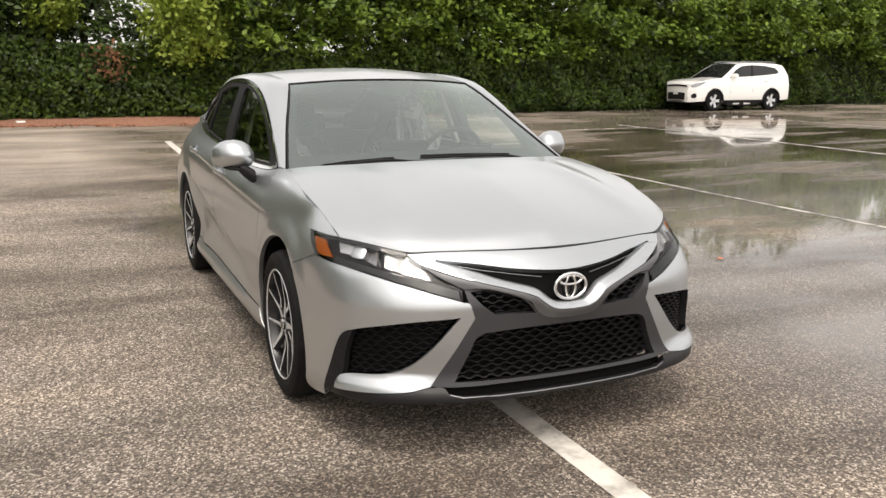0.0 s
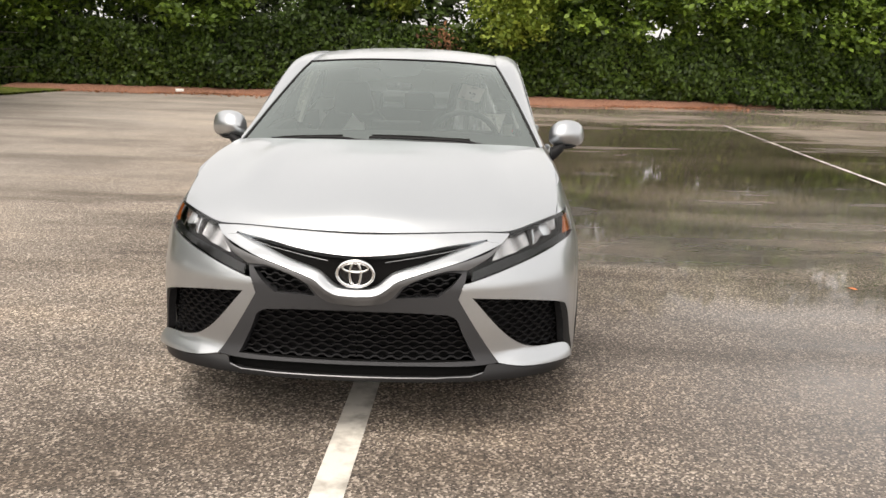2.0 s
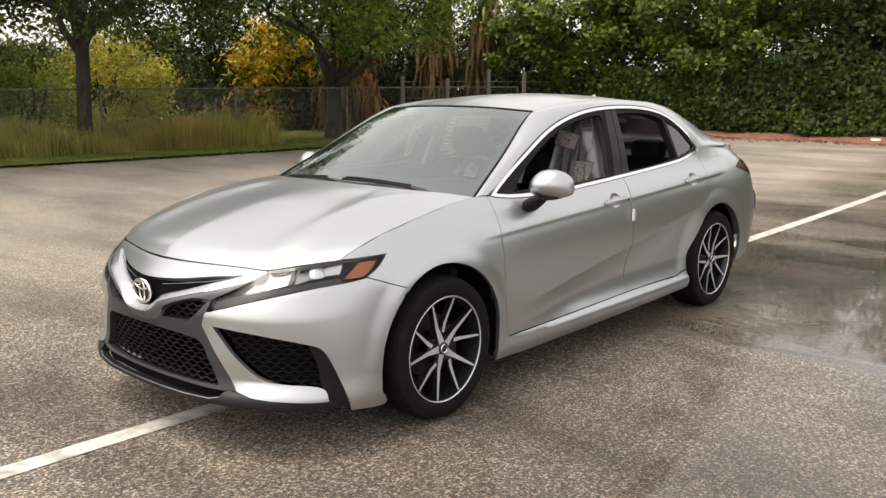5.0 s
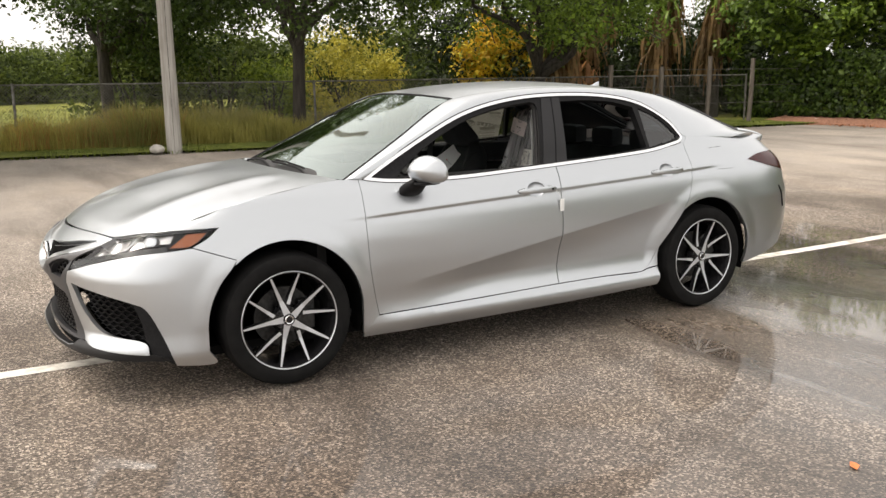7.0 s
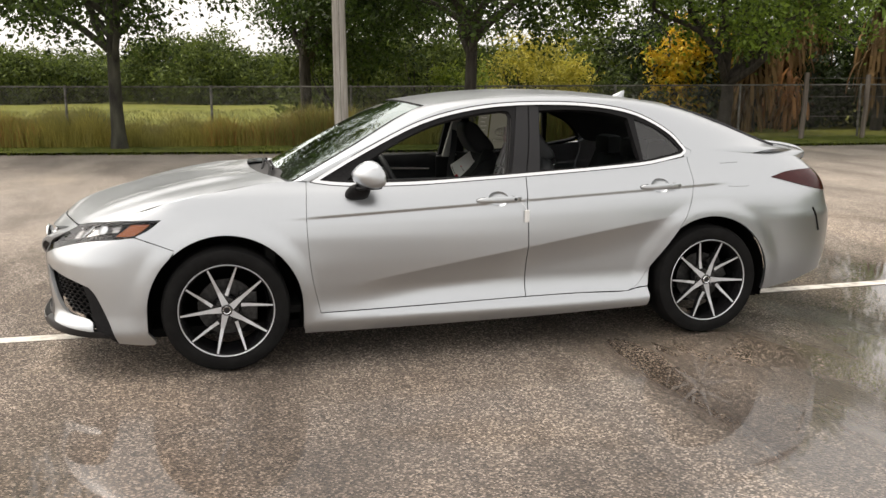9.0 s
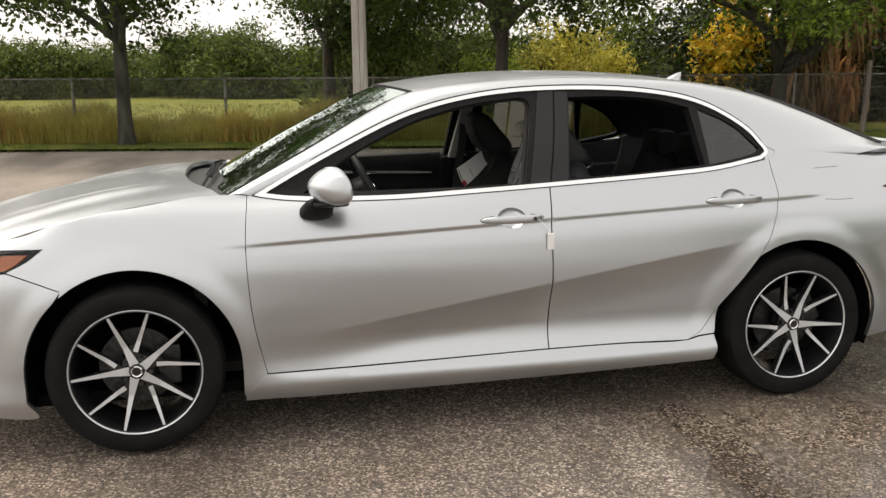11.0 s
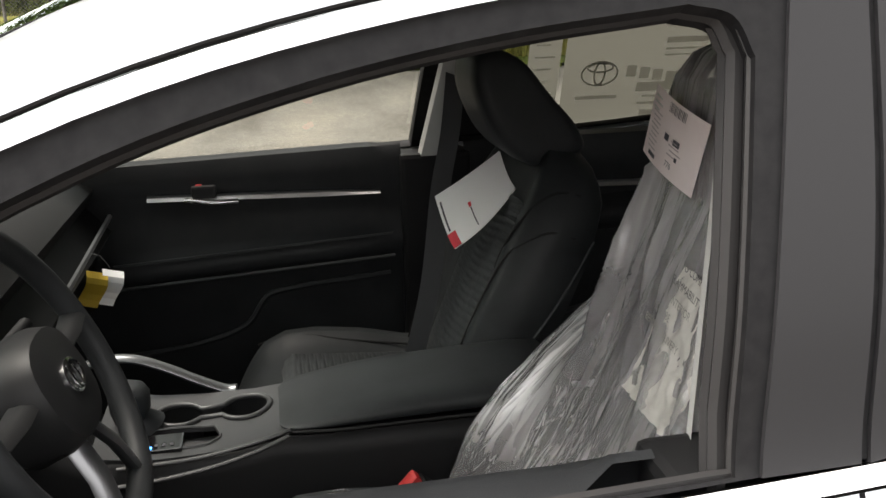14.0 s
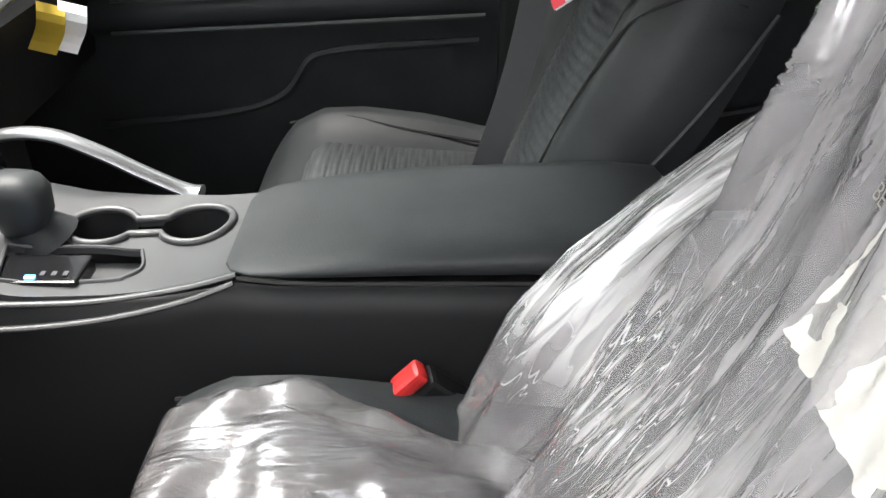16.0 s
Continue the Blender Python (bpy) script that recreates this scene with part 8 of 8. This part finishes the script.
# the same painted brightness on the film just above the cushion
low_glint = math_of(PLASTIC, "MULTIPLY", math_of(PLASTIC, "MULTIPLY", math_of(PLASTIC, "SUBTRACT", 0.93, sx.outputs[2]), 6.0, True), 0.75)
# less white over the cushion, to offset the stronger light from above
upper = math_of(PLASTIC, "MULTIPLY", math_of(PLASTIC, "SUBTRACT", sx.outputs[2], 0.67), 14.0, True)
side = math_of(PLASTIC, "MULTIPLY", math_of(PLASTIC, "MAXIMUM", side, low_glint), upper)
haze_glint = math_of(PLASTIC, "MAXIMUM", math_of(PLASTIC, "MULTIPLY", rp.outputs[0], math_of(PLASTIC, "ADD", 0.34, math_of(PLASTIC, "MULTIPLY", upper, 0.66))), math_of(PLASTIC, "MULTIPLY", side, crease_glint))
# thin bright crease lines: highlights painted into the film's white share
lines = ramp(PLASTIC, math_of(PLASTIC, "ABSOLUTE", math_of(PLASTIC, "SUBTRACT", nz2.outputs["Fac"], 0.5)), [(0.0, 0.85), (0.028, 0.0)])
haze_glint = math_of(PLASTIC, "MAXIMUM", haze_glint, math_of(PLASTIC, "MULTIPLY", lines, math_of(PLASTIC, "ADD", 0.35, math_of(PLASTIC, "MULTIPLY", side, 0.65))))
nt.links.new(haze_glint, mx1.inputs[0])
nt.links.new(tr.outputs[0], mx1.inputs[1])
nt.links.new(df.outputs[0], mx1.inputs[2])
fr = nt.nodes.new("ShaderNodeFresnel")
fr.inputs[0].default_value = 1.75
nt.links.new(bp.outputs[0], fr.inputs["Normal"])
sheen = nt.nodes.new("ShaderNodeMath")
sheen.operation, sheen.use_clamp = "MULTIPLY_ADD", True
sheen.inputs[1].default_value, sheen.inputs[2].default_value = 1.3, 0.07
nt.links.new(fr.outputs[0], sheen.inputs[0])
nt.links.new(sheen.outputs[0], mx2.inputs[0])
nt.links.new(mx1.outputs[0], mx2.inputs[1])
nt.links.new(gl.outputs[0], mx2.inputs[2])
nt.links.new(mx2.outputs[0], out.inputs[0])

cover = thing("plastic_cover", "crumpled clear plastic cover draped over the driver's seat", "cover")


def fold(v, w=0.0):
    """A creased noise: sharp ridges between soft hollows."""
    return 1.0 - 2.4 * abs(noise.noise(v))


def cover_pt(x, z, creased=True):
    """The draped film at width x and height z: an inner bolster, a stretched ridge and the hanging front."""
    yb = float(np.interp(z, [0.49, 0.52, 0.60, 0.73, 0.775, 0.845, 0.90, 0.94, 0.975, 1.02, 1.06], [1.44, 1.455, 1.503, 1.571, 1.60, 1.668, 1.73, 1.777, 1.82, 1.85, 1.86]))
    yc = float(np.interp(z, [0.49, 0.60, 0.70, 0.80, 0.90, 1.0, 1.05, 1.13, 1.20, 1.26, 1.29, 1.305, 1.315], [1.48, 1.535, 1.595, 1.652, 1.698, 1.728, 1.742, 1.769, 1.772, 1.780, 1.798, 1.825, 1.86])) - 0.07 * (x - 0.30)
    xr = float(np.interp(z, [0.5, 0.85, 1.0, 1.16], [0.24, 0.265, 0.272, 0.285]))
    k = min(1.0, max(0.0, (x - xr + 0.035) / 0.045))
    k = k * k * (3 - 2 * k)
    y = yb + (yc - yb) * k - 0.012 * math.exp(-((x - xr - 0.012) / 0.014) ** 2) * (1 if z < 1.15 else 0)
    if creased:
        soft = min(1.0, max(0.15, (1.16 - z) / 0.12))
        y -= soft * (0.010 * fold(Vector((17 * x + 3.5 * z, 2.0 * z, 1.7))) + 0.003 * fold(Vector((42 * x - 7 * z, 3.5 * z, 4.0))) + 0.0012 * fold(Vector((70 * x + 26 * z, 24 * z, 9.0))))
    return np.array((x + 0.012, y - 0.04, z))


NA, NZ = 150, 90
vs = []
for i in range(NA + 1):
    for j in range(NZ + 1):
        z = 0.49 + (1.315 - 0.49) * j / NZ
        xl = float(np.interp(z, [0.49, 0.60, 0.70, 0.90, 0.96, 0.985, 1.01, 1.04, 1.08, 1.16, 1.24, 1.29, 1.315], [0.215, 0.150, 0.115, 0.118, 0.145, 0.18, 0.225, 0.252, 0.266, 0.278, 0.308, 0.335, 0.385]))
        xh = float(np.interp(z, [0.49, 0.80, 1.0, 1.15, 1.25, 1.29, 1.315], [0.645, 0.64, 0.60, 0.535, 0.50, 0.475, 0.43]))
        u = i / NA
        p = cover_pt(xl + (xh - xl) * u, z)
        edge = max(0.0, 0.05 - u) / 0.05, max(0.0, u - 0.90) / 0.10
        p[1] += 0.05 * edge[0] ** 2 + 0.09 * edge[1] ** 2
        vs.append(tuple(p))
me = raw(vs, [(i * (NZ + 1) + j, (i + 1) * (NZ + 1) + j, (i + 1) * (NZ + 1) + j + 1, i * (NZ + 1) + j + 1) for i in range(NA) for j in range(NZ)])
me.shade_smooth()
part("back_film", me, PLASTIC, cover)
# whitish notice sheet inside the film
vs = []
for i in range(41):
    for j in range(41):
        z = 0.90 + 0.165 * j / 40
        p = cover_pt(0.425 + 0.055 * j / 40 + 0.14 * i / 40, z, False)
        n = 0.0045 * fold(Vector((34 * p[0], 30 * z, 2.0))) + 0.002 * fold(Vector((90 * p[0], 80 * z, 6.0)))
        vs.append((p[0], p[1] - 0.003 - n, z))
me = raw(vs, [(i * 41 + j, (i + 1) * 41 + j, (i + 1) * 41 + j + 1, i * 41 + j + 1) for i in range(40) for j in range(40)])
me.shade_smooth()
NOTICESHEET = mat("cream_notice_sheet", (0.68, 0.67, 0.62), 0.45)
part("notice_sheet", me, NOTICESHEET, cover, "crinkled cream notice sheet under the film")


def cushion_film(u, v):
    """Puffed film over the cushion: u across, v from front to back."""
    y = 1.11 + 0.42 * v
    puff = 0.034 * math.sin(math.pi * min(1, v * 1.05)) + 0.012
    edge = max(0.0, abs(u) - 0.72) / 0.28
    n = noise.noise(Vector((4 * u, 6 * v, 8.3))) * 0.022 + 0.009 * fold(Vector((5 * u + 3 * v, 4 * v, 2.3))) + 0.003 * fold(Vector((13 * u, 9 * v, 5.0)))
    front = 0.16 * max(0.0, 0.16 - v) / 0.16
    return (0.37 + (0.275 if u > 0 else 0.25 - 0.08 * float(smooth(0.45, 0.85, v))) * u, y + n * 0.3, 0.587 + puff - 0.17 * edge ** 2 - front + n)


N1 = 52
vs = [cushion_film(-1 + 2 * i / N1, j / N1) for i in range(N1 + 1) for j in range(N1 + 1)]
me = raw(vs, [(i * (N1 + 1) + j, (i + 1) * (N1 + 1) + j, (i + 1) * (N1 + 1) + j + 1, i * (N1 + 1) + j + 1) for i in range(N1) for j in range(N1)])
me.shade_smooth()
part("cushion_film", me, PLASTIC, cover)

# delivery label on the cover
LABEL = mat("pink_white_label", (0.82, 0.74, 0.72), 0.6)
varied(LABEL, 9.0, (0.78, 0.68, 0.67), (0.90, 0.83, 0.81))
lab = thing("delivery_label", "pinkish white printed label on the plastic seat cover", "label")


def label_pt(u, v, off=0.0):
    p00, p10, p01 = np.array((0.346, 1.716, 1.252)), np.array((0.492, 1.712, 1.222)), np.array((0.310, 1.716, 1.163))
    p = p00 + (p10 - p00) * u + (p01 - p00) * v
    return tuple(p + np.array((0.0, -0.004 - 0.006 * math.sin(math.pi * u) - off, 0)))


def label_patch(u0, v0, u1, v1, m, off, name):
    me = raw([label_pt(u0 + (u1 - u0) * i / 6, v0 + (v1 - v0) * j / 6, off) for i in range(7) for j in range(7)], [(i * 7 + j, i * 7 + j + 1, i * 7 + j + 8, i * 7 + j + 7) for i in range(6) for j in range(6)])
    me.shade_smooth()
    return part(name, me, m, lab)


label_patch(0, 0, 1, 1, LABEL, 0.0, "sheet")
for k in range(13):
    label_patch(0.40 + 0.024 * k, 0.04, 0.40 + 0.024 * k + (0.007, 0.013, 0.009)[k % 3], 0.17, INK, 0.0012, "barcode_bar")
for u0, v0, u1, v1 in ((0.42, 0.45, 0.50, 0.54), (0.58, 0.45, 0.69, 0.53), (0.16, 0.86, 0.32, 0.92), (0.06, 0.10, 0.22, 0.13), (0.06, 0.18, 0.26, 0.21), (0.06, 0.26, 0.20, 0.29), (0.66, 0.66, 0.70, 0.72)):
    label_patch(u0, v0, u1, v1, INK if u0 > 0.09 else FAINT, 0.0012, "print_bar")

PALEPRINT = mat("pale_print", (0.50, 0.44, 0.44), 0.7)
for k in range(9):
    v0 = 0.30 + 0.062 * k
    label_patch(0.08 + 0.02 * (k % 3), v0, 0.30 - 0.03 * (k % 2), v0 + 0.018, PALEPRINT, 0.0012, "print_bar")
    if 2 < k < 7:
        label_patch(0.52 + 0.03 * (k % 2), v0, 0.66 + 0.04 * (k % 3), v0 + 0.020, PALEPRINT, 0.0012, "print_bar")
# printed notice on the film
def words(text, size, m, at, parent):
    cu = bpy.data.curves.new("words", "FONT")
    cu.body, cu.size, cu.align_x = text, size, "LEFT"
    tmp = bpy.data.objects.new("words", cu)
    scene.collection.objects.link(tmp)
    dg = bpy.context.evaluated_depsgraph_get()
    me = bpy.data.meshes.new_from_object(tmp.evaluated_get(dg))
    bpy.data.objects.remove(tmp)
    for v in me.vertices:
        v.co = Vector(at(v.co.x, v.co.y))
    return part("printed_line", me, m, parent)


words("776", 0.012, INK, lambda x, y: label_pt(0.52 + x / 0.154 + 0.12 * y, 0.86 - y / 0.10, 0.0012), lab)
NOTICE = mat("notice_ink", (0.02, 0.02, 0.022), 0.6)
PALEINK = mat("pale_notice_ink", (0.24, 0.235, 0.21), 0.6)


def on_cover(x0, z0):
    def at(x, y):
        p = cover_pt(x0 + x, z0 + y - 0.06 * x, False)
        return tuple(p + np.array((0.0, -0.0175, 0.0)))
    return at


for k, line in enumerate(("TO COMPLY WITH", "FLAMMABILITY", "ALL INTERIOR", "MUST BE", "BEFORE DELIVERY")):
    words(line, 0.0125, NOTICE if k < 2 else PALEINK, on_cover(0.492 - 0.012 * k, 1.068 - 0.0185 * k), cover)

# rubber window seals seen at the open driver's window
SEAL = mat("rubber_seal", (0.020, 0.0195, 0.020), 0.5, spec=0.3)
for off, r in ((0.016, 0.006), (0.030, 0.008), (0.046, 0.007)):
    loop = shrunk(WIN_F, -0.004 if off < 0.02 else 0.004)
    if off > 0.02:
        # the inner lips run on down into the door
        low = loop[:, 1] < 1.035
        loop = np.roll(loop, -int(np.argmax(low & ~np.roll(low, 1))), 0)
        loop = loop[loop[:, 1] >= 1.035]
        loop = np.vstack([loop[:1] + (loop[:1] - loop[4:5]) * 0.9, loop, loop[-1:] + (loop[-1:] - loop[-5:-4]) * 0.9])
    rod("window_seal", [tuple(skirt(u, z, -off)[0]) for u, z in loop], r, SEAL, car, "grey rubber window seal", sides=6, closed=off < 0.02)

# black printed edge of the rear window, seen from within
for s in (1, -1):
    edge = [tuple(bl_fn(np.array([0.955 * s]), np.array([b]))[0] - np.array((0.0, 0.0, 0.022))) for b in np.linspace(0.02, 0.98, 16)]
    rod("rear_screen_edge", edge, 0.02, FRIT, car, "black printed edge of the rear window", sides=6, flat=0.6)
# ---- the white sport utility vehicle by the hedge (built facing -y, then turned) ----
WHITE = mat("white_paint", (0.80, 0.80, 0.79), 0.25, 0.0, Coat_Weight=0.7)
suv = thing("suv", "white compact sport utility vehicle parked beside the hedge", "car")
SUV_M = pose(18.95, 19.75, float(ground_z(18.95, 19.75)), 0, 0, -90) @ Matrix.Diagonal((0.92, 0.89, 0.95, 1))
SZ = np.array([0.22, 0.32, 0.48, 0.70, 0.86, 0.98, 1.08, 1.25, 1.45, 1.60])
SW = np.array([0.80, 0.875, 0.905, 0.912, 0.905, 0.885, 0.855, 0.79, 0.70, 0.60])


def suv_half(y, z):
    w = np.interp(z, SZ, SW)
    nose = np.interp(y, [-2.28, -2.22, -2.05, -1.75, 2.0, 2.2, 2.28], [0.62, 0.76, 0.90, 0.99, 1.0, 0.96, 0.86])
    return w * nose


def suv_map(y, z, lift=0.0):
    y, z = np.atleast_1d(np.asarray(y, float)), np.atleast_1d(np.asarray(z, float))
    return np.stack([suv_half(y, z) + lift, y, z], 1)


def suv_part(name, me, material, label="", parent=None):
    me.transform(SUV_M)
    return part(name, me, material, parent or suv, label)


def suv_arch(yc, n=12):
    return [(yc + 0.39 * math.cos(math.pi * k / n), 0.34 + 0.39 * math.sin(math.pi * k / n)) for k in range(n + 1)]


SIDE = joined([(-2.26, 0.30), (-2.28, 0.55), (-2.26, 0.86), (-2.15, 0.97)], [(-2.15, 0.97), (-1.6, 1.05), (-1.0, 1.10)], [(-1.0, 1.10), (-0.55, 1.36), (-0.20, 1.545), (0.20, 1.61)], [(0.20, 1.61), (0.9, 1.62), (1.6, 1.59), (2.0, 1.53)],
    [(2.0, 1.53), (2.16, 1.25), (2.26, 1.0), (2.28, 0.6), (2.24, 0.36)], [(2.24, 0.36), (1.72, 0.34)], suv_arch(1.33), [(0.94, 0.34), (0.94, 0.26), (-0.94, 0.26), (-0.94, 0.34)], suv_arch(-1.33), [(-1.72, 0.34), (-2.26, 0.30)], n=4)
SWIN = joined([(-0.62, 1.12), (-0.30, 1.36), (0.05, 1.50), (0.5, 1.535)], [(0.5, 1.535), (1.1, 1.52), (1.62, 1.44)], [(1.62, 1.44), (1.75, 1.30), (1.62, 1.24)], [(1.62, 1.24), (0.6, 1.17), (-0.62, 1.12)], n=4)
for flip in (False, True):
    suv_part("body_side", skin_mesh(SIDE, suv_map, step=0.07, holes=[SWIN], flange=0.03, flip=flip), WHITE)
    suv_part("side_glass", skin_mesh(SWIN, suv_map, step=0.1, flange=0.0, flip=flip, lift=lambda q: np.full(len(q), -0.012)), mat("suv_glass", (0.012, 0.013, 0.014), 0.06), "dark side windows")
    suv_part("cladding", skin_mesh(joined([(-0.93, 0.36), (0.93, 0.36)], [(0.93, 0.36), (0.93, 0.25), (-0.93, 0.25), (-0.93, 0.36)], n=3), suv_map, step=0.1, flange=0.03, flip=flip, lift=lambda q: np.full(len(q), 0.012)), BLACK, "black sill cladding")
    s = -1 if flip else 1
    for yc in (-1.33, 1.33):
        pts = [tuple(suv_map(y, z, 0.012)[0] * (s, 1, 1)) for y, z in suv_arch(yc, 14)]
        vs, fs = tube(pts, 0.035, 6)
        suv_part("arch_trim", raw(vs, fs), BLACK)
    vs, fs = tube([tuple(suv_map(0.55, 1.535, 0.004)[0] * (s, 1, 1)), tuple(suv_map(0.45, 1.17, 0.004)[0] * (s, 1, 1))], 0.03, 6)
    suv_part("door_pillar", raw(vs, fs), BLACK)
    for yy in (-0.62, 0.42, 1.28):
        vs, fs = tube([tuple(suv_map(yy, z, 0.001)[0] * (s, 1, 1)) for z in (0.40, 0.7, 1.0, 1.12)], 0.005, 5)
        suv_part("door_gap", raw(vs, fs), VOID)
    for yy in (0.25, 1.05):
        vs, fs = tube([tuple(suv_map(yy + d, 1.0, 0.02)[0] * (s, 1, 1)) for d in (-0.09, 0.09)], 0.014, 6)
        suv_part("door_handle", raw(vs, fs), WHITE)
    suv_part("door_mirror", softened(loft([ring((-0.52, 1.17), 0.07, 0.05, s * 0.86), ring((-0.50, 1.18), 0.09, 0.075, s * 0.93), ring((-0.47, 1.18), 0.075, 0.065, s * 1.02), ring((-0.45, 1.18), 0.03, 0.03, s * 1.05)])), WHITE)
    suv_part("headlamp", skin_mesh(joined([(-2.24, 0.86), (-2.1, 0.93), (-1.72, 0.985)], [(-1.72, 0.985), (-1.9, 0.88), (-2.2, 0.80), (-2.24, 0.86)], n=4), suv_map, step=0.05, flange=0.0, flip=flip, lift=lambda q: np.full(len(q), 0.005)), mat("suv_lamp", (0.30, 0.31, 0.33), 0.12, 0.5), "clear headlamp")
    suv_part("fog_lamp", skin_mesh(joined([(-2.22, 0.55), (-2.12, 0.60), (-2.06, 0.50)], [(-2.06, 0.50), (-2.12, 0.44), (-2.22, 0.46), (-2.22, 0.55)], n=3), suv_map, step=0.05, flange=0.0, flip=flip, lift=lambda q: np.full(len(q), 0.005)), BLACK)
    vs, fs = tube([(s * 0.60, y, z) for y, z in ((-0.10, 1.625), (0.1, 1.66), (1.4, 1.655), (1.7, 1.62))], 0.018, 6)
    suv_part("roof_rail", raw(vs, fs), SATIN)


def across(name, line, material, nx=10, bow=0.03, label="", k=1.0):
    """A panel across the car along a line of (y, z), crowned in the middle."""
    L = spline(line, 5)
    vs, fs = [], []
    for y, z in L:
        w = float(suv_half(y, z)) * k
        for i in range(nx + 1):
            a = -1 + 2 * i / nx
            vs.append((w * a, y - (bow * 1.6 if y < -2 else 0) * (1 - a * a), z + bow * (1 - a * a)))
    for j in range(len(L) - 1):
        for i in range(nx):
            q = j * (nx + 1) + i
            fs.append((q, q + 1, q + nx + 2, q + nx + 1))
    me = raw(vs, fs)
    me.shade_smooth()
    return suv_part(name, me, material, label)


across("bonnet", [(-2.15, 0.97), (-1.9, 1.02), (-1.6, 1.05), (-1.0, 1.10)], WHITE)
across("windscreen", [(-1.0, 1.10), (-0.55, 1.36), (-0.20, 1.545), (-0.10, 1.565)], mat("suv_screen", (0.015, 0.016, 0.017), 0.05), label="dark windscreen", k=0.96)
across("roof", [(-0.12, 1.56), (0.20, 1.61), (0.9, 1.62), (1.6, 1.59), (2.02, 1.53)], WHITE)
across("tailgate", [(2.0, 1.53), (2.16, 1.25), (2.26, 1.0), (2.28, 0.6), (2.24, 0.36)], WHITE)
across("front_bumper", [(-2.15, 0.97), (-2.24, 0.90), (-2.28, 0.70), (-2.28, 0.50), (-2.26, 0.30)], WHITE)
def front_bar(name, z0, z1, k, m, push):
    vs = []
    for i in range(13):
        a = -1 + i / 6
        for z in (z0, z1):
            w = float(suv_half(-2.27, z)) * k
            vs.append((w * a, -2.29 - 0.048 * (1 - (a * k) ** 2) - push, z + 0.03 * (1 - (a * k) ** 2)))
    suv_part(name, raw(vs, [(2 * i, 2 * i + 1, 2 * i + 3, 2 * i + 2) for i in range(12)]), m)
front_bar("upper_grille", 0.80, 0.86, 0.95, BLACK, 0.012)
front_bar("lower_grille", 0.36, 0.60, 0.80, BLACK, 0.012)
front_bar("number_plate", 0.52, 0.60, 0.22, mat("plate_white", (0.7, 0.7, 0.68), 0.6), 0.02)
front_bar("skid_plate", 0.27, 0.33, 0.7, SATIN, 0.014)
bm = bmesh.new()
box(bm, (-0.75, -2.1, 0.22), (0.75, 2.1, 0.34))
me = bpy.data.meshes.new("under")
bm.to_mesh(me)
bm.free()
suv_part("underbody", me, VOID)
bm = bmesh.new()
box(bm, (-0.72, -1.0, 0.9), (0.72, 2.0, 1.12))
me = bpy.data.meshes.new("dark_cabin")
bm.to_mesh(me)
bm.free()
suv_part("cabin", me, VOID)
for x, y in ((0.80, -1.33), (0.80, 1.33), (-0.80, -1.33), (-0.80, 1.33)):
    s = 1 if x > 0 else -1
    tyre = lathe([(-0.11, 0.22), (-0.115, 0.28), (-0.09, 0.34), (0.09, 0.34), (0.115, 0.28), (0.11, 0.235)], 40)
    m0 = pose(x, y, 0.34, 0, 0, 0 if s > 0 else 180)
    tyre.transform(m0)
    w = suv_part("wheel", tyre, RUBBER, "black tyre on a silver five-spoke wheel")
    rim = lathe([(0.11, 0.235), (0.10, 0.225), (0.03, 0.21), (0.02, 0.0)], 32)
    rim.transform(m0)
    suv_part("rim", rim, RIMBLACK, parent=w)
    for k in range(5):
        c = math.pi * 2 * k / 5
        vs = []
        for r, wd, d in ((0.02, 0.05, 0.085), (0.12, 0.040, 0.075), (0.225, 0.055, 0.09)):
            for q in (-1, 1):
                vs.append((d, r * math.cos(c) - q * wd * math.sin(c), r * math.sin(c) + q * wd * math.cos(c)))
            for q in (1, -1):
                vs.append((d - 0.03, r * math.cos(c) - q * wd * math.sin(c), r * math.sin(c) + q * wd * math.cos(c)))
        me = raw(vs, [(0, 1, 5, 4), (4, 5, 9, 8), (1, 2, 6, 5), (5, 6, 10, 9), (3, 0, 4, 7), (7, 4, 8, 11)])
        me.transform(m0)
        suv_part("spoke", me, MACHINED, parent=w)
